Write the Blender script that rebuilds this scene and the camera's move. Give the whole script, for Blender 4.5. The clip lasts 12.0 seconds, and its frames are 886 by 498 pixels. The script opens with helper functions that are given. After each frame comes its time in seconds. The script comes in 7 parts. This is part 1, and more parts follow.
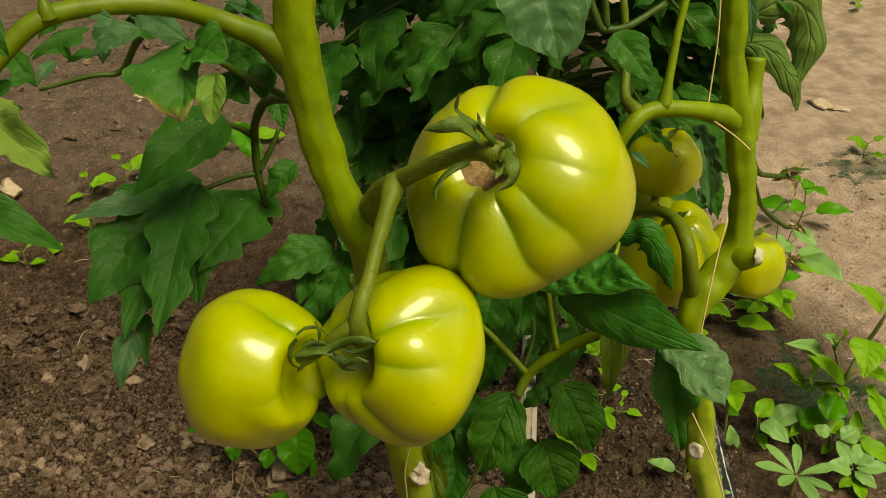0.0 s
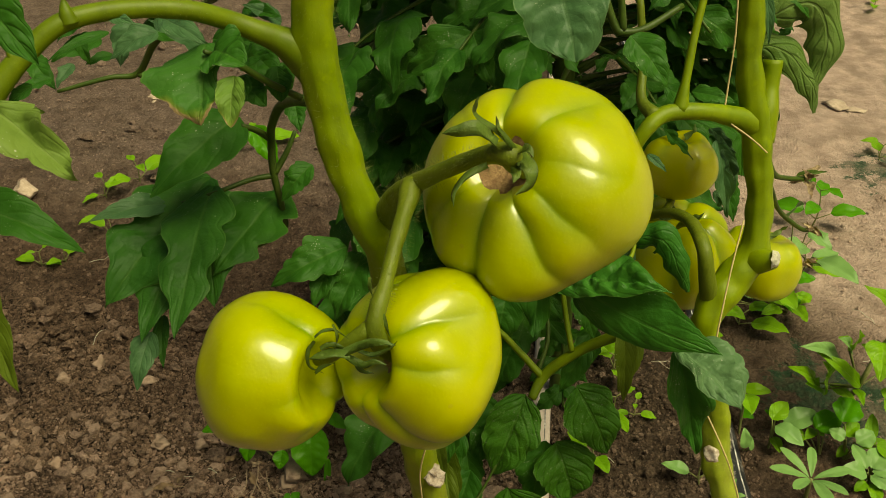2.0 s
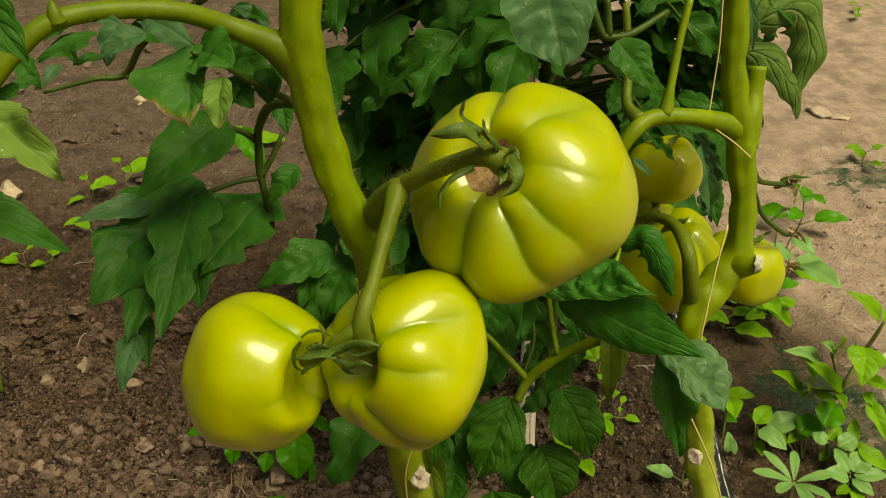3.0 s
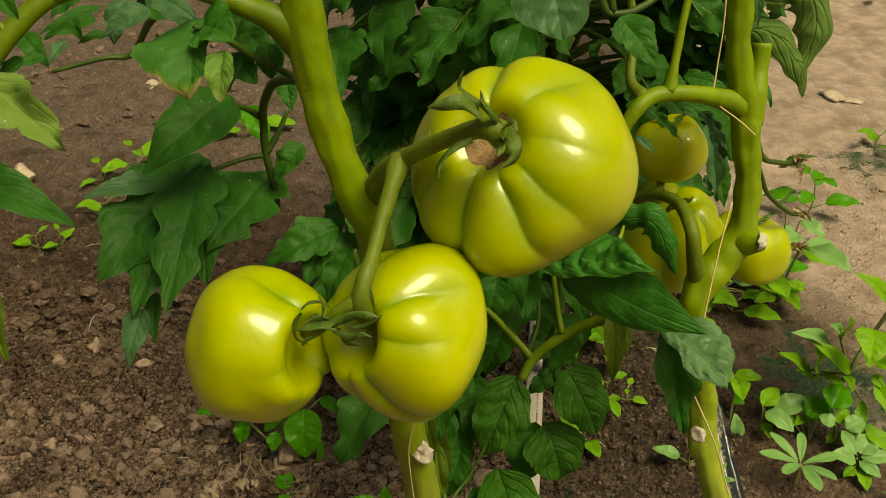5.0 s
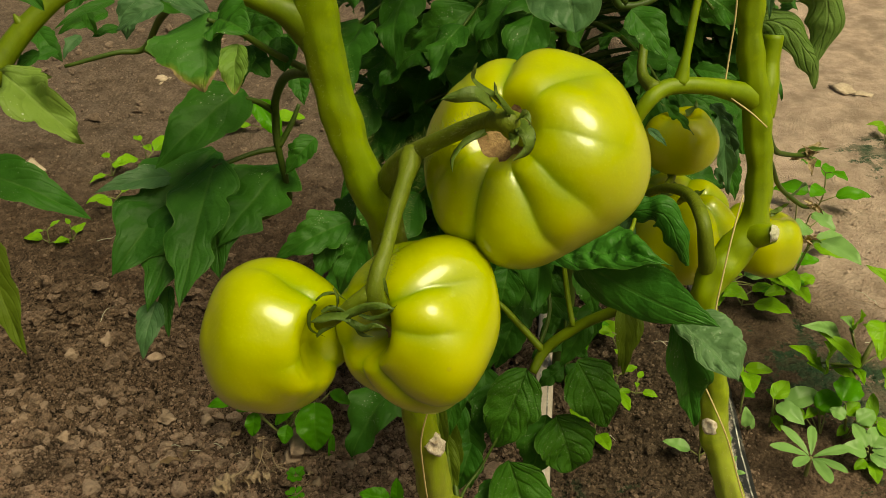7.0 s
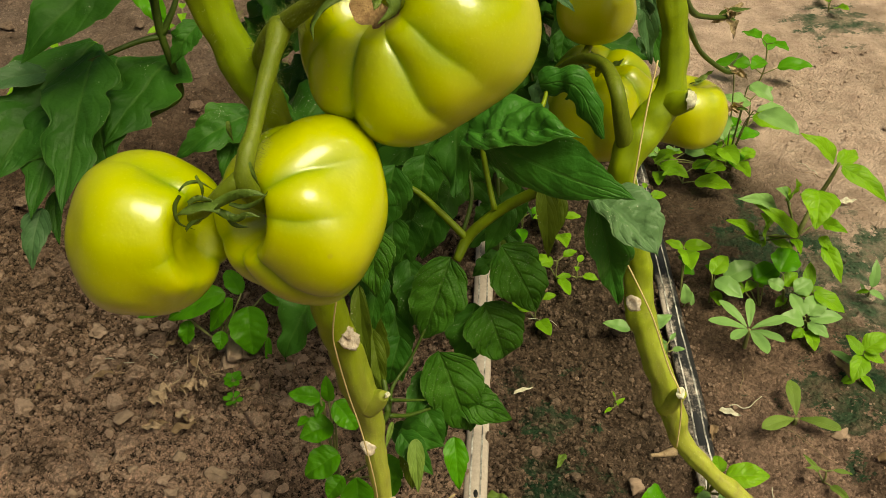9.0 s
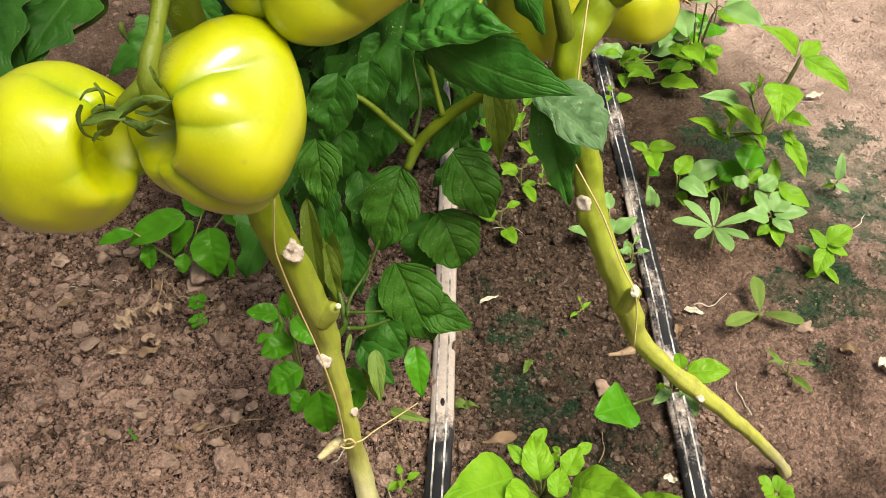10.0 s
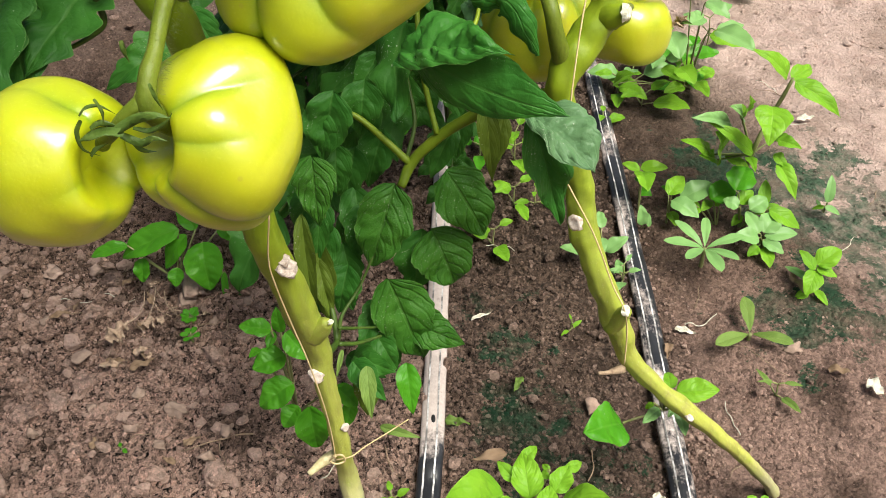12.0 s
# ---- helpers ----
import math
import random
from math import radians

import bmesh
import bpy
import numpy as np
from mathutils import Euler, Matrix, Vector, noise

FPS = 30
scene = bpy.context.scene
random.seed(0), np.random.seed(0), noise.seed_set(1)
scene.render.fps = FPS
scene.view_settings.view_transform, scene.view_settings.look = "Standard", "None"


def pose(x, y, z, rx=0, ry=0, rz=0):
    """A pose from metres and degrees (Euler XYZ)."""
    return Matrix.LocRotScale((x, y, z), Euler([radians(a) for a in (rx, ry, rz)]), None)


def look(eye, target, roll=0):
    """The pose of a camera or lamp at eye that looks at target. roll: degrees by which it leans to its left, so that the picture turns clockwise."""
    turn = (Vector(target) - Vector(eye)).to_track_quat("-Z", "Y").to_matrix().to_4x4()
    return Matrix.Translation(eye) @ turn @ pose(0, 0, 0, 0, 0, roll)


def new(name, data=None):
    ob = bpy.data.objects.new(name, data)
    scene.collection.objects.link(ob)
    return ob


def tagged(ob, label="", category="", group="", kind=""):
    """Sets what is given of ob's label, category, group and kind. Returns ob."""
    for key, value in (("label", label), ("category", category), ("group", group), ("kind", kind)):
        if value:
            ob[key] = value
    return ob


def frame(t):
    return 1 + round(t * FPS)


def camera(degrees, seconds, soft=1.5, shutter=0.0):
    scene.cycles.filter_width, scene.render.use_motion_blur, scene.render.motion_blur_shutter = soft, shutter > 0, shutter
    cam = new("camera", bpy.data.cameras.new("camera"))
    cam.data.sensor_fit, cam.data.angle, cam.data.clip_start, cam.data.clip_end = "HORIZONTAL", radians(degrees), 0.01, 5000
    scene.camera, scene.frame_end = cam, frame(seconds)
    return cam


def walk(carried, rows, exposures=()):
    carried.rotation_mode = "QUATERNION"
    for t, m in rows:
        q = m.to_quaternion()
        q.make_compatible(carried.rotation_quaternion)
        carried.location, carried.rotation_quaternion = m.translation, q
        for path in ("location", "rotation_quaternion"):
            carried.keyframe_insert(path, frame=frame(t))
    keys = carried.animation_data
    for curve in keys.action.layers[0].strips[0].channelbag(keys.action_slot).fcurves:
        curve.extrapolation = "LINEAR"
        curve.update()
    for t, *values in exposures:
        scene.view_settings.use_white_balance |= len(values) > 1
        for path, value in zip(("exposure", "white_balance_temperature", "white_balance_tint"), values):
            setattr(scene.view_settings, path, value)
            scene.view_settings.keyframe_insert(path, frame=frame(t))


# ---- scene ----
# ---- camera ----
FOV = 51.9
cam = camera(FOV, 12.0, soft=0.55)
PATH = [
    (0, (0.061, 0.07, 0.542), (-0.004, 1.767, -0.516), 0.9),
    (0.5, (0.06, 0.07, 0.542), (-0.004, 1.769, -0.511), 0.9),
    (1, (0.061, 0.07, 0.542), (-0.009, 1.767, -0.513), 0.9),
    (1.5, (0.06, 0.069, 0.542), (-0.026, 1.764, -0.515), 0.5),
    (2, (0.059, 0.07, 0.543), (-0.031, 1.765, -0.514), 0.6),
    (2.5, (0.058, 0.068, 0.542), (-0.035, 1.763, -0.515), 0.7),
    (3, (0.059, 0.068, 0.543), (-0.001, 1.771, -0.505), 1.4),
    (5, (0.064, 0.064, 0.54), (-0.024, 1.75, -0.532), 1.0),
    (5.5, (0.066, 0.061, 0.541), (-0.028, 1.746, -0.533), 0.7),
    (6, (0.064, 0.062, 0.542), (-0.036, 1.747, -0.531), 0.7),
    (6.5, (0.062, 0.062, 0.541), (-0.043, 1.743, -0.536), 0.6),
    (8.3, (0.069, 0.067, 0.534), (-0.008, 1.714, -0.598), 0.4),
    (8.5, (0.074, 0.07, 0.532), (0.015, 1.692, -0.637), 0.0),
    (9, (0.089, 0.076, 0.522), (0.064, 1.63, -0.736), -1.2),
    (9.5, (0.103, 0.078, 0.516), (0.102, 1.561, -0.826), -2.1),
    (10, (0.11, 0.077, 0.512), (0.102, 1.514, -0.879), -3.4),
    (10.5, (0.111, 0.076, 0.513), (0.098, 1.513, -0.879), -3.4),
    (11, (0.111, 0.075, 0.513), (0.101, 1.52, -0.87), -3.3),
    (11.5, (0.111, 0.075, 0.514), (0.111, 1.523, -0.866), -3.0),
    (12, (0.11, 0.075, 0.515), (0.12, 1.535, -0.851), -2.2),
]
EXPOSURES = [(0, -0.38, 9300, -10), (8.3, -0.38, 9300, -10), (9.0, -0.18, 8700, -4), (9.5, 0.12, 7900, 2), (10.0, 0.40, 6900, 9), (10.5, 0.49, 6450, 10), (12.0, 0.49, 6200, 9)]
walk(cam, [(t, look(eye, target, roll)) for t, eye, target, roll in PATH], EXPOSURES)

# ---- world and sun ----
world = bpy.data.worlds.new("world")
scene.world = world
world.use_nodes = True
wn, wl = world.node_tree.nodes, world.node_tree.links
sky = wn.new("ShaderNodeTexSky")
sky.sky_type, sky.sun_disc = "NISHITA", False
sky.sun_elevation, sky.sun_rotation = radians(61), radians(125)
sky.air_density, sky.dust_density = 1.0, 9.0
wn["Background"].inputs["Strength"].default_value = 0.071
wl.new(sky.outputs["Color"], wn["Background"].inputs["Color"])

sun = new("sun", bpy.data.lights.new("sun", "SUN"))
sun.data.energy, sun.data.angle, sun.data.color = 4.35, radians(30), (1.0, 0.95, 0.84)
sun.matrix_world = look((0.40, -0.28, 0.87), (0, 0, 0))

# ---- material helpers ----
def start(name):
    m = bpy.data.materials.new(name)
    m.use_nodes = True
    nt = m.node_tree
    return m, nt, nt.nodes["Principled BSDF"]


def noise_tex(nt, scale, detail=4.0, rough=0.55, kind="Object", stretch=(1, 1, 1)):
    co = nt.nodes.new("ShaderNodeTexCoord")
    mp = nt.nodes.new("ShaderNodeMapping")
    mp.inputs["Scale"].default_value = stretch
    nt.links.new(co.outputs[kind], mp.inputs["Vector"])
    n = nt.nodes.new("ShaderNodeTexNoise")
    n.inputs["Scale"].default_value, n.inputs["Detail"].default_value, n.inputs["Roughness"].default_value = scale, detail, rough
    nt.links.new(mp.outputs["Vector"], n.inputs["Vector"])
    return n.outputs["Fac"]


def voronoi_tex(nt, scale, feature="F1", kind="Object", rand=1.0):
    co = nt.nodes.new("ShaderNodeTexCoord")
    v = nt.nodes.new("ShaderNodeTexVoronoi")
    v.feature = feature
    v.inputs["Scale"].default_value, v.inputs["Randomness"].default_value = scale, rand
    nt.links.new(co.outputs[kind], v.inputs["Vector"])
    return v.outputs["Distance"]


def ramp(nt, fac, lo, hi, a=0.0, b=1.0):
    r = nt.nodes.new("ShaderNodeMapRange")
    r.inputs["From Min"].default_value, r.inputs["From Max"].default_value = lo, hi
    r.inputs["To Min"].default_value, r.inputs["To Max"].default_value = a, b
    nt.links.new(fac, r.inputs["Value"])
    return r.outputs["Result"]


def math_node(nt, op, a, b=None):
    n = nt.nodes.new("ShaderNodeMath")
    n.operation = op
    for i, v in enumerate((a, b)):
        if v is None:
            continue
        if isinstance(v, (int, float)):
            n.inputs[i].default_value = v
        else:
            nt.links.new(v, n.inputs[i])
    return n.outputs[0]


def mix(nt, fac, a, b):
    n = nt.nodes.new("ShaderNodeMix")
    n.data_type = "RGBA"
    for sock, v in ((n.inputs[0], fac), (n.inputs[6], a), (n.inputs[7], b)):
        if isinstance(v, (int, float)):
            sock.default_value = v
        elif isinstance(v, tuple):
            sock.default_value = (*v, 1.0)
        else:
            nt.links.new(v, sock)
    return n.outputs[2]


def bump(nt, bsdf, height, strength=0.5, distance=0.002):
    b = nt.nodes.new("ShaderNodeBump")
    b.inputs["Strength"].default_value, b.inputs["Distance"].default_value = strength, distance
    nt.links.new(height, b.inputs["Height"])
    nt.links.new(b.outputs["Normal"], bsdf.inputs["Normal"])
    return b.outputs["Normal"]


def object_random(nt):
    return nt.nodes.new("ShaderNodeObjectInfo").outputs["Random"]


def set_in(bsdf, **kw):
    for k, v in kw.items():
        bsdf.inputs[k.replace("_", " ")].default_value = v


# ---- materials ----
def leaf_material(name, dark, light, vein, rough=0.60, through_light=0.20, specks=0.7, relief=0.6, quilt=0.22, speckled=0.58, scorch=0.0):
    m, nt, bsdf = start(name)
    uv = nt.nodes.new("ShaderNodeUVMap")
    sep = nt.nodes.new("ShaderNodeSeparateXYZ")
    nt.links.new(uv.outputs["UV"], sep.inputs["Vector"])
    u, v = sep.outputs["X"], sep.outputs["Y"]
    side = math_node(nt, "ABSOLUTE", math_node(nt, "SUBTRACT", v, 0.5))
    mid = ramp(nt, side, 0.012, 0.035, 1.0, 0.0)
    wob = ramp(nt, noise_tex(nt, 70, 3), 0, 1, -0.05, 0.05)
    shift = math_node(nt, "MULTIPLY", math_node(nt, "GREATER_THAN", v, 0.5), 0.09)
    bow = math_node(nt, "ADD", math_node(nt, "MULTIPLY", side, 0.45), math_node(nt, "MULTIPLY", math_node(nt, "POWER", side, 2.0), 0.9))
    along = math_node(nt, "ADD", math_node(nt, "ADD", math_node(nt, "SUBTRACT", u, bow), wob), shift)
    saw = math_node(nt, "PINGPONG", math_node(nt, "MULTIPLY", along, 5.2), 0.5)
    rib = ramp(nt, saw, 0.0, 0.035, 1.0, 0.0)
    veins = math_node(nt, "MAXIMUM", mid, math_node(nt, "MULTIPLY", rib, ramp(nt, side, 0.1, 0.48, 0.6, 0.1)))
    net = ramp(nt, voronoi_tex(nt, 420, "DISTANCE_TO_EDGE"), 0.0, 0.12, 1.0, 0.0)
    patch = noise_tex(nt, 45, 5, 0.6)
    base = mix(nt, ramp(nt, patch, 0.3, 0.75), dark, light)
    base = mix(nt, math_node(nt, "MULTIPLY", object_random(nt), 0.45), base, light)
    base = mix(nt, math_node(nt, "MULTIPLY", veins, 0.16), base, vein)
    base = mix(nt, ramp(nt, side, 0.482, 0.496, 0.0, 0.5), base, vein)
    dots = math_node(nt, "MAXIMUM", ramp(nt, voronoi_tex(nt, 330), 0.09, 0.16, 1.0, 0.0), ramp(nt, voronoi_tex(nt, 800), 0.12, 0.2, 0.8, 0.0))
    where = ramp(nt, noise_tex(nt, 60, 4), speckled, speckled + 0.08)
    dots = math_node(nt, "MULTIPLY", math_node(nt, "MULTIPLY", dots, where), specks)
    base = mix(nt, dots, base, (0.55, 0.58, 0.45))
    if scorch:
        brown = mix(nt, noise_tex(nt, 260, 4), (0.10, 0.055, 0.022), (0.50, 0.38, 0.20))
        edge = math_node(nt, "ADD", math_node(nt, "ADD", u, ramp(nt, side, 0.25, 0.5, 0, 0.22)), ramp(nt, noise_tex(nt, 110, 4), 0, 1, -0.22, 0.22))
        base = mix(nt, ramp(nt, edge, scorch - 0.12, scorch, 0, 0.5), base, (0.20, 0.22, 0.03))
        base = mix(nt, ramp(nt, edge, scorch, scorch + 0.06), base, brown)
    nt.links.new(base, bsdf.inputs["Base Color"])
    set_in(bsdf, Roughness=rough * 0.84, Specular_IOR_Level=0.17)
    height = math_node(nt, "SUBTRACT", ramp(nt, saw, 0, 0.20, 0, 0.6), math_node(nt, "MULTIPLY", mid, 0.8))
    height = math_node(nt, "SUBTRACT", height, math_node(nt, "MULTIPLY", net, 0.12))
    pucker = math_node(nt, "ADD", math_node(nt, "MULTIPLY", voronoi_tex(nt, 130, "SMOOTH_F1"), -1.0), math_node(nt, "MULTIPLY", noise_tex(nt, 90, 3), 1.2))
    height = math_node(nt, "ADD", math_node(nt, "MULTIPLY", height, quilt), pucker)
    normal = bump(nt, bsdf, height, relief, 0.0016)
    tr = nt.nodes.new("ShaderNodeBsdfTranslucent")
    nt.links.new(mix(nt, 0.5, base, vein), tr.inputs["Color"])
    nt.links.new(normal, tr.inputs["Normal"])
    ms = nt.nodes.new("ShaderNodeMixShader")
    ms.inputs[0].default_value = through_light
    nt.links.new(bsdf.outputs[0], ms.inputs[1])
    nt.links.new(tr.outputs[0], ms.inputs[2])
    nt.links.new(ms.outputs[0], nt.nodes["Material Output"].inputs["Surface"])
    return m


LEAF = leaf_material("tomato leaf", (0.014, 0.082, 0.008), (0.042, 0.150, 0.016), (0.14, 0.26, 0.06))
LEAF_HANG = leaf_material("lobed tomato leaf", (0.020, 0.105, 0.012), (0.052, 0.170, 0.025), (0.14, 0.25, 0.06), 0.52, 0.22, 0.7, 0.8)
LEAF_GREY = leaf_material("dusty tomato leaf", (0.040, 0.112, 0.042), (0.076, 0.168, 0.066), (0.17, 0.27, 0.12), 0.5, 0.15)
LEAF_OLIVE = leaf_material("olive tomato leaf", (0.060, 0.100, 0.008), (0.100, 0.150, 0.015), (0.18, 0.24, 0.04))
LEAF_PALE = leaf_material("pale young leaf", (0.110, 0.190, 0.035), (0.190, 0.290, 0.060), (0.28, 0.36, 0.12))
LEAF_SPECK = leaf_material("leaf with white residue", (0.020, 0.100, 0.008), (0.060, 0.185, 0.018), (0.14, 0.26, 0.06), 0.5, 0.25, 0.40, 0.9, 0.6, 0.46)
LEAF_CRINKLE = leaf_material("crinkled tomato leaf", (0.018, 0.100, 0.012), (0.048, 0.180, 0.022), (0.11, 0.22, 0.05), 0.50, 0.15, 0.4, 0.8)
LEAF_DUST = leaf_material("crinkled dusty leaf", (0.062, 0.145, 0.062), (0.115, 0.220, 0.092), (0.18, 0.28, 0.14), 0.45, 0.15, 0.8, 1.0)
LEAF_UNDER = leaf_material("pale leaf underside", (0.080, 0.160, 0.028), (0.150, 0.245, 0.060), (0.28, 0.36, 0.14), 0.6, 0.2, 0.3, 0.8, 0.8)
LEAF_SCORCH = leaf_material("scorched tomato leaf", (0.022, 0.100, 0.014), (0.055, 0.170, 0.026), (0.14, 0.25, 0.06), scorch=0.93)
PALE_SCORCH = leaf_material("pale scorched leaf", (0.090, 0.190, 0.030), (0.170, 0.290, 0.055), (0.28, 0.36, 0.12), scorch=0.98)
WEED = leaf_material("bright weed leaf", (0.120, 0.310, 0.014), (0.230, 0.460, 0.026), (0.34, 0.54, 0.10), 0.42, 0.3, 0.2, 0.5, 0.4)
WEED_DEEP = leaf_material("deep green weed leaf", (0.048, 0.220, 0.008), (0.092, 0.325, 0.014), (0.17, 0.36, 0.05), 0.4, 0.3, 0.2, 0.3)
WEED_GREY = leaf_material("fleshy grey-green weed leaf", (0.125, 0.265, 0.075), (0.205, 0.370, 0.115), (0.28, 0.42, 0.16), 0.4, 0.1, 0.2, 0.12)
DRY_LEAF = leaf_material("dry brown leaf", (0.16, 0.10, 0.06), (0.30, 0.21, 0.13), (0.36, 0.27, 0.18), 0.8, 0.1, 0.3, 0.5)


def stem_material(name, a, b, fine=1.0, old=0.0):
    m, nt, bsdf = start(name)
    patch = noise_tex(nt, 28, 5, 0.6)
    streak = noise_tex(nt, 160, 4, 0.6, stretch=(1, 1, 0.12))
    base = mix(nt, ramp(nt, patch, 0.3, 0.7), a, b)
    base = mix(nt, ramp(nt, streak, 0.45, 0.75, 0, 0.4), base, tuple(c * 0.6 for c in a))
    geo = nt.nodes.new("ShaderNodeNewGeometry")
    xyz = nt.nodes.new("ShaderNodeSeparateXYZ")
    nt.links.new(geo.outputs["Position"], xyz.inputs["Vector"])
    age = ramp(nt, math_node(nt, "ADD", xyz.outputs["Z"], ramp(nt, patch, 0, 1, -0.05, 0.05)), 0.02, 0.26, old, 0.0)
    base = mix(nt, age, base, (0.52, 0.500, 0.120))
    base = mix(nt, math_node(nt, "MULTIPLY", age, ramp(nt, streak, 0.5, 0.7)), base, (0.24, 0.20, 0.07))
    foot = ramp(nt, math_node(nt, "ADD", xyz.outputs["Z"], ramp(nt, patch, 0, 1, -0.02, 0.02)), 0.015, 0.055, old * 0.8, 0.0)
    base = mix(nt, foot, base, (0.40, 0.37, 0.25))
    blotch = noise_tex(nt, 75, 6, 0.7)
    base = mix(nt, ramp(nt, blotch, 0.54, 0.72, 0, 0.35), base, tuple(c * 0.45 for c in a))
    base = mix(nt, ramp(nt, blotch, 0.42, 0.30, 0, 0.4), base, tuple(min(1, c * 1.35) for c in b))
    dots = ramp(nt, voronoi_tex(nt, 700), 0.1, 0.22, 1, 0)
    base = mix(nt, math_node(nt, "MULTIPLY", dots, ramp(nt, age, 0, 0.6, 0.03, 0.45)), base, (0.50, 0.50, 0.27))
    nt.links.new(base, bsdf.inputs["Base Color"])
    set_in(bsdf, Roughness=0.5, Specular_IOR_Level=0.3, Subsurface_Weight=0.1, Subsurface_Scale=0.004)
    bsdf.inputs["Subsurface Radius"].default_value = (0.6, 1.0, 0.2)
    height = math_node(nt, "ADD", math_node(nt, "ADD", streak, math_node(nt, "MULTIPLY", blotch, 1.2)), math_node(nt, "MULTIPLY", dots, 0.12))
    height = math_node(nt, "MULTIPLY", height, ramp(nt, age, 0, 0.6, 0.18 * fine, 0.75))
    bump(nt, bsdf, height, 1.0, 0.0012)
    return m


STEM = stem_material("tomato stem", (0.132, 0.205, 0.005), (0.230, 0.305, 0.009), old=0.75)
# greener young growth, with shade from leaves above put into the colour too
SHOOT = stem_material("green side shoot", (0.088, 0.140, 0.004), (0.150, 0.212, 0.008))
STALK = stem_material("truss stalk", (0.095, 0.138, 0.008), (0.170, 0.210, 0.018), 3.0)
# darkened well below STEM; the shade they hang in is put into the colour
STEM_DARK = stem_material("stem darkened for shade", (0.032, 0.066, 0.008), (0.066, 0.112, 0.014))
WEED_STEM = stem_material("weed stem", (0.16, 0.18, 0.06), (0.26, 0.27, 0.11))
SEPAL = stem_material("sepal", (0.044, 0.100, 0.010), (0.130, 0.190, 0.035), 4.0)


def tomato_material():
    m, nt, bsdf = start("unripe tomato skin")
    big = noise_tex(nt, 16, 3, 0.5)
    fine = noise_tex(nt, 900, 3, 0.6)
    base = mix(nt, ramp(nt, big, 0.32, 0.7), (0.360, 0.415, 0.002), (0.480, 0.490, 0.002))
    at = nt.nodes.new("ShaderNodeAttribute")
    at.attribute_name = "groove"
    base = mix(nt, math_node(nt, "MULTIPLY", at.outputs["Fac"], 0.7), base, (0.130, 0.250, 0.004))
    base = mix(nt, ramp(nt, fine, 0.58, 0.72, 0, 0.18), base, (0.60, 0.62, 0.10))
    spots = ramp(nt, voronoi_tex(nt, 55), 0.035, 0.06, 1, 0)
    base = mix(nt, math_node(nt, "MULTIPLY", spots, 0.35), base, (0.35, 0.28, 0.05))
    nt.links.new(base, bsdf.inputs["Base Color"])
    set_in(bsdf, Roughness=0.30, Specular_IOR_Level=0.5, Subsurface_Weight=0.60, Subsurface_Scale=0.018, Coat_Weight=0.75, Coat_Roughness=0.15)
    bsdf.inputs["Subsurface Radius"].default_value = (1.0, 0.9, 0.15)
    nt.links.new(ramp(nt, noise_tex(nt, 60, 4), 0.3, 0.7, 0.36, 0.50), bsdf.inputs["Roughness"])
    dents = math_node(nt, "ADD", math_node(nt, "MULTIPLY", noise_tex(nt, 110, 3), 1.0), math_node(nt, "MULTIPLY", fine, 0.03))
    bump(nt, bsdf, dents, 0.35, 0.0012)
    return m


TOMATO = tomato_material()


def cork_material(name, a, b, scale=300):
    m, nt, bsdf = start(name)
    n = noise_tex(nt, scale, 6, 0.7)
    nt.links.new(mix(nt, ramp(nt, n, 0.35, 0.65), a, b), bsdf.inputs["Base Color"])
    set_in(bsdf, Roughness=0.85)
    bump(nt, bsdf, n, 0.8, 0.0015)
    return m


CORK = cork_material("corky scar", (0.17, 0.09, 0.04), (0.34, 0.22, 0.10))
SCAR = cork_material("dry cut stem", (0.36, 0.27, 0.20), (0.70, 0.62, 0.54))
FRESH_CUT = cork_material("fresh cut stem", (0.42, 0.41, 0.27), (0.76, 0.75, 0.62))
DRY_STUB = cork_material("dried yellow stub", (0.44, 0.37, 0.16), (0.70, 0.63, 0.38), 200)
PETAL = cork_material("fallen petal", (0.44, 0.42, 0.31), (0.70, 0.67, 0.56))
DRY_TWIG = cork_material("dry root", (0.20, 0.13, 0.08), (0.38, 0.28, 0.18))
STRAW = cork_material("withered straw", (0.24, 0.16, 0.10), (0.50, 0.37, 0.26))
DRY_FLOWER = cork_material("dried blossom", (0.15, 0.09, 0.045), (0.56, 0.43, 0.26))


def twine_material():
    m, nt, bsdf = start("training twine")
    n = noise_tex(nt, 900, 3)
    nt.links.new(mix(nt, n, (0.46, 0.33, 0.13), (0.74, 0.60, 0.34)), bsdf.inputs["Base Color"])
    set_in(bsdf, Roughness=0.6)
    return m


TWINE = twine_material()


def hair_material():
    m, nt, bsdf = start("stem hair")
    set_in(bsdf, Roughness=0.4)
    bsdf.inputs["Base Color"].default_value = (0.17, 0.22, 0.045, 1)
    return m


HAIR = hair_material()


def grains(nt, scale):
    """A grey value of its own for each small cell."""
    co = nt.nodes.new("ShaderNodeTexCoord")
    v = nt.nodes.new("ShaderNodeTexVoronoi")
    v.inputs["Scale"].default_value = scale
    nt.links.new(co.outputs["Object"], v.inputs["Vector"])
    bw = nt.nodes.new("ShaderNodeRGBToBW")
    nt.links.new(v.outputs["Color"], bw.inputs["Color"])
    return bw.outputs["Val"], v.outputs["Distance"]


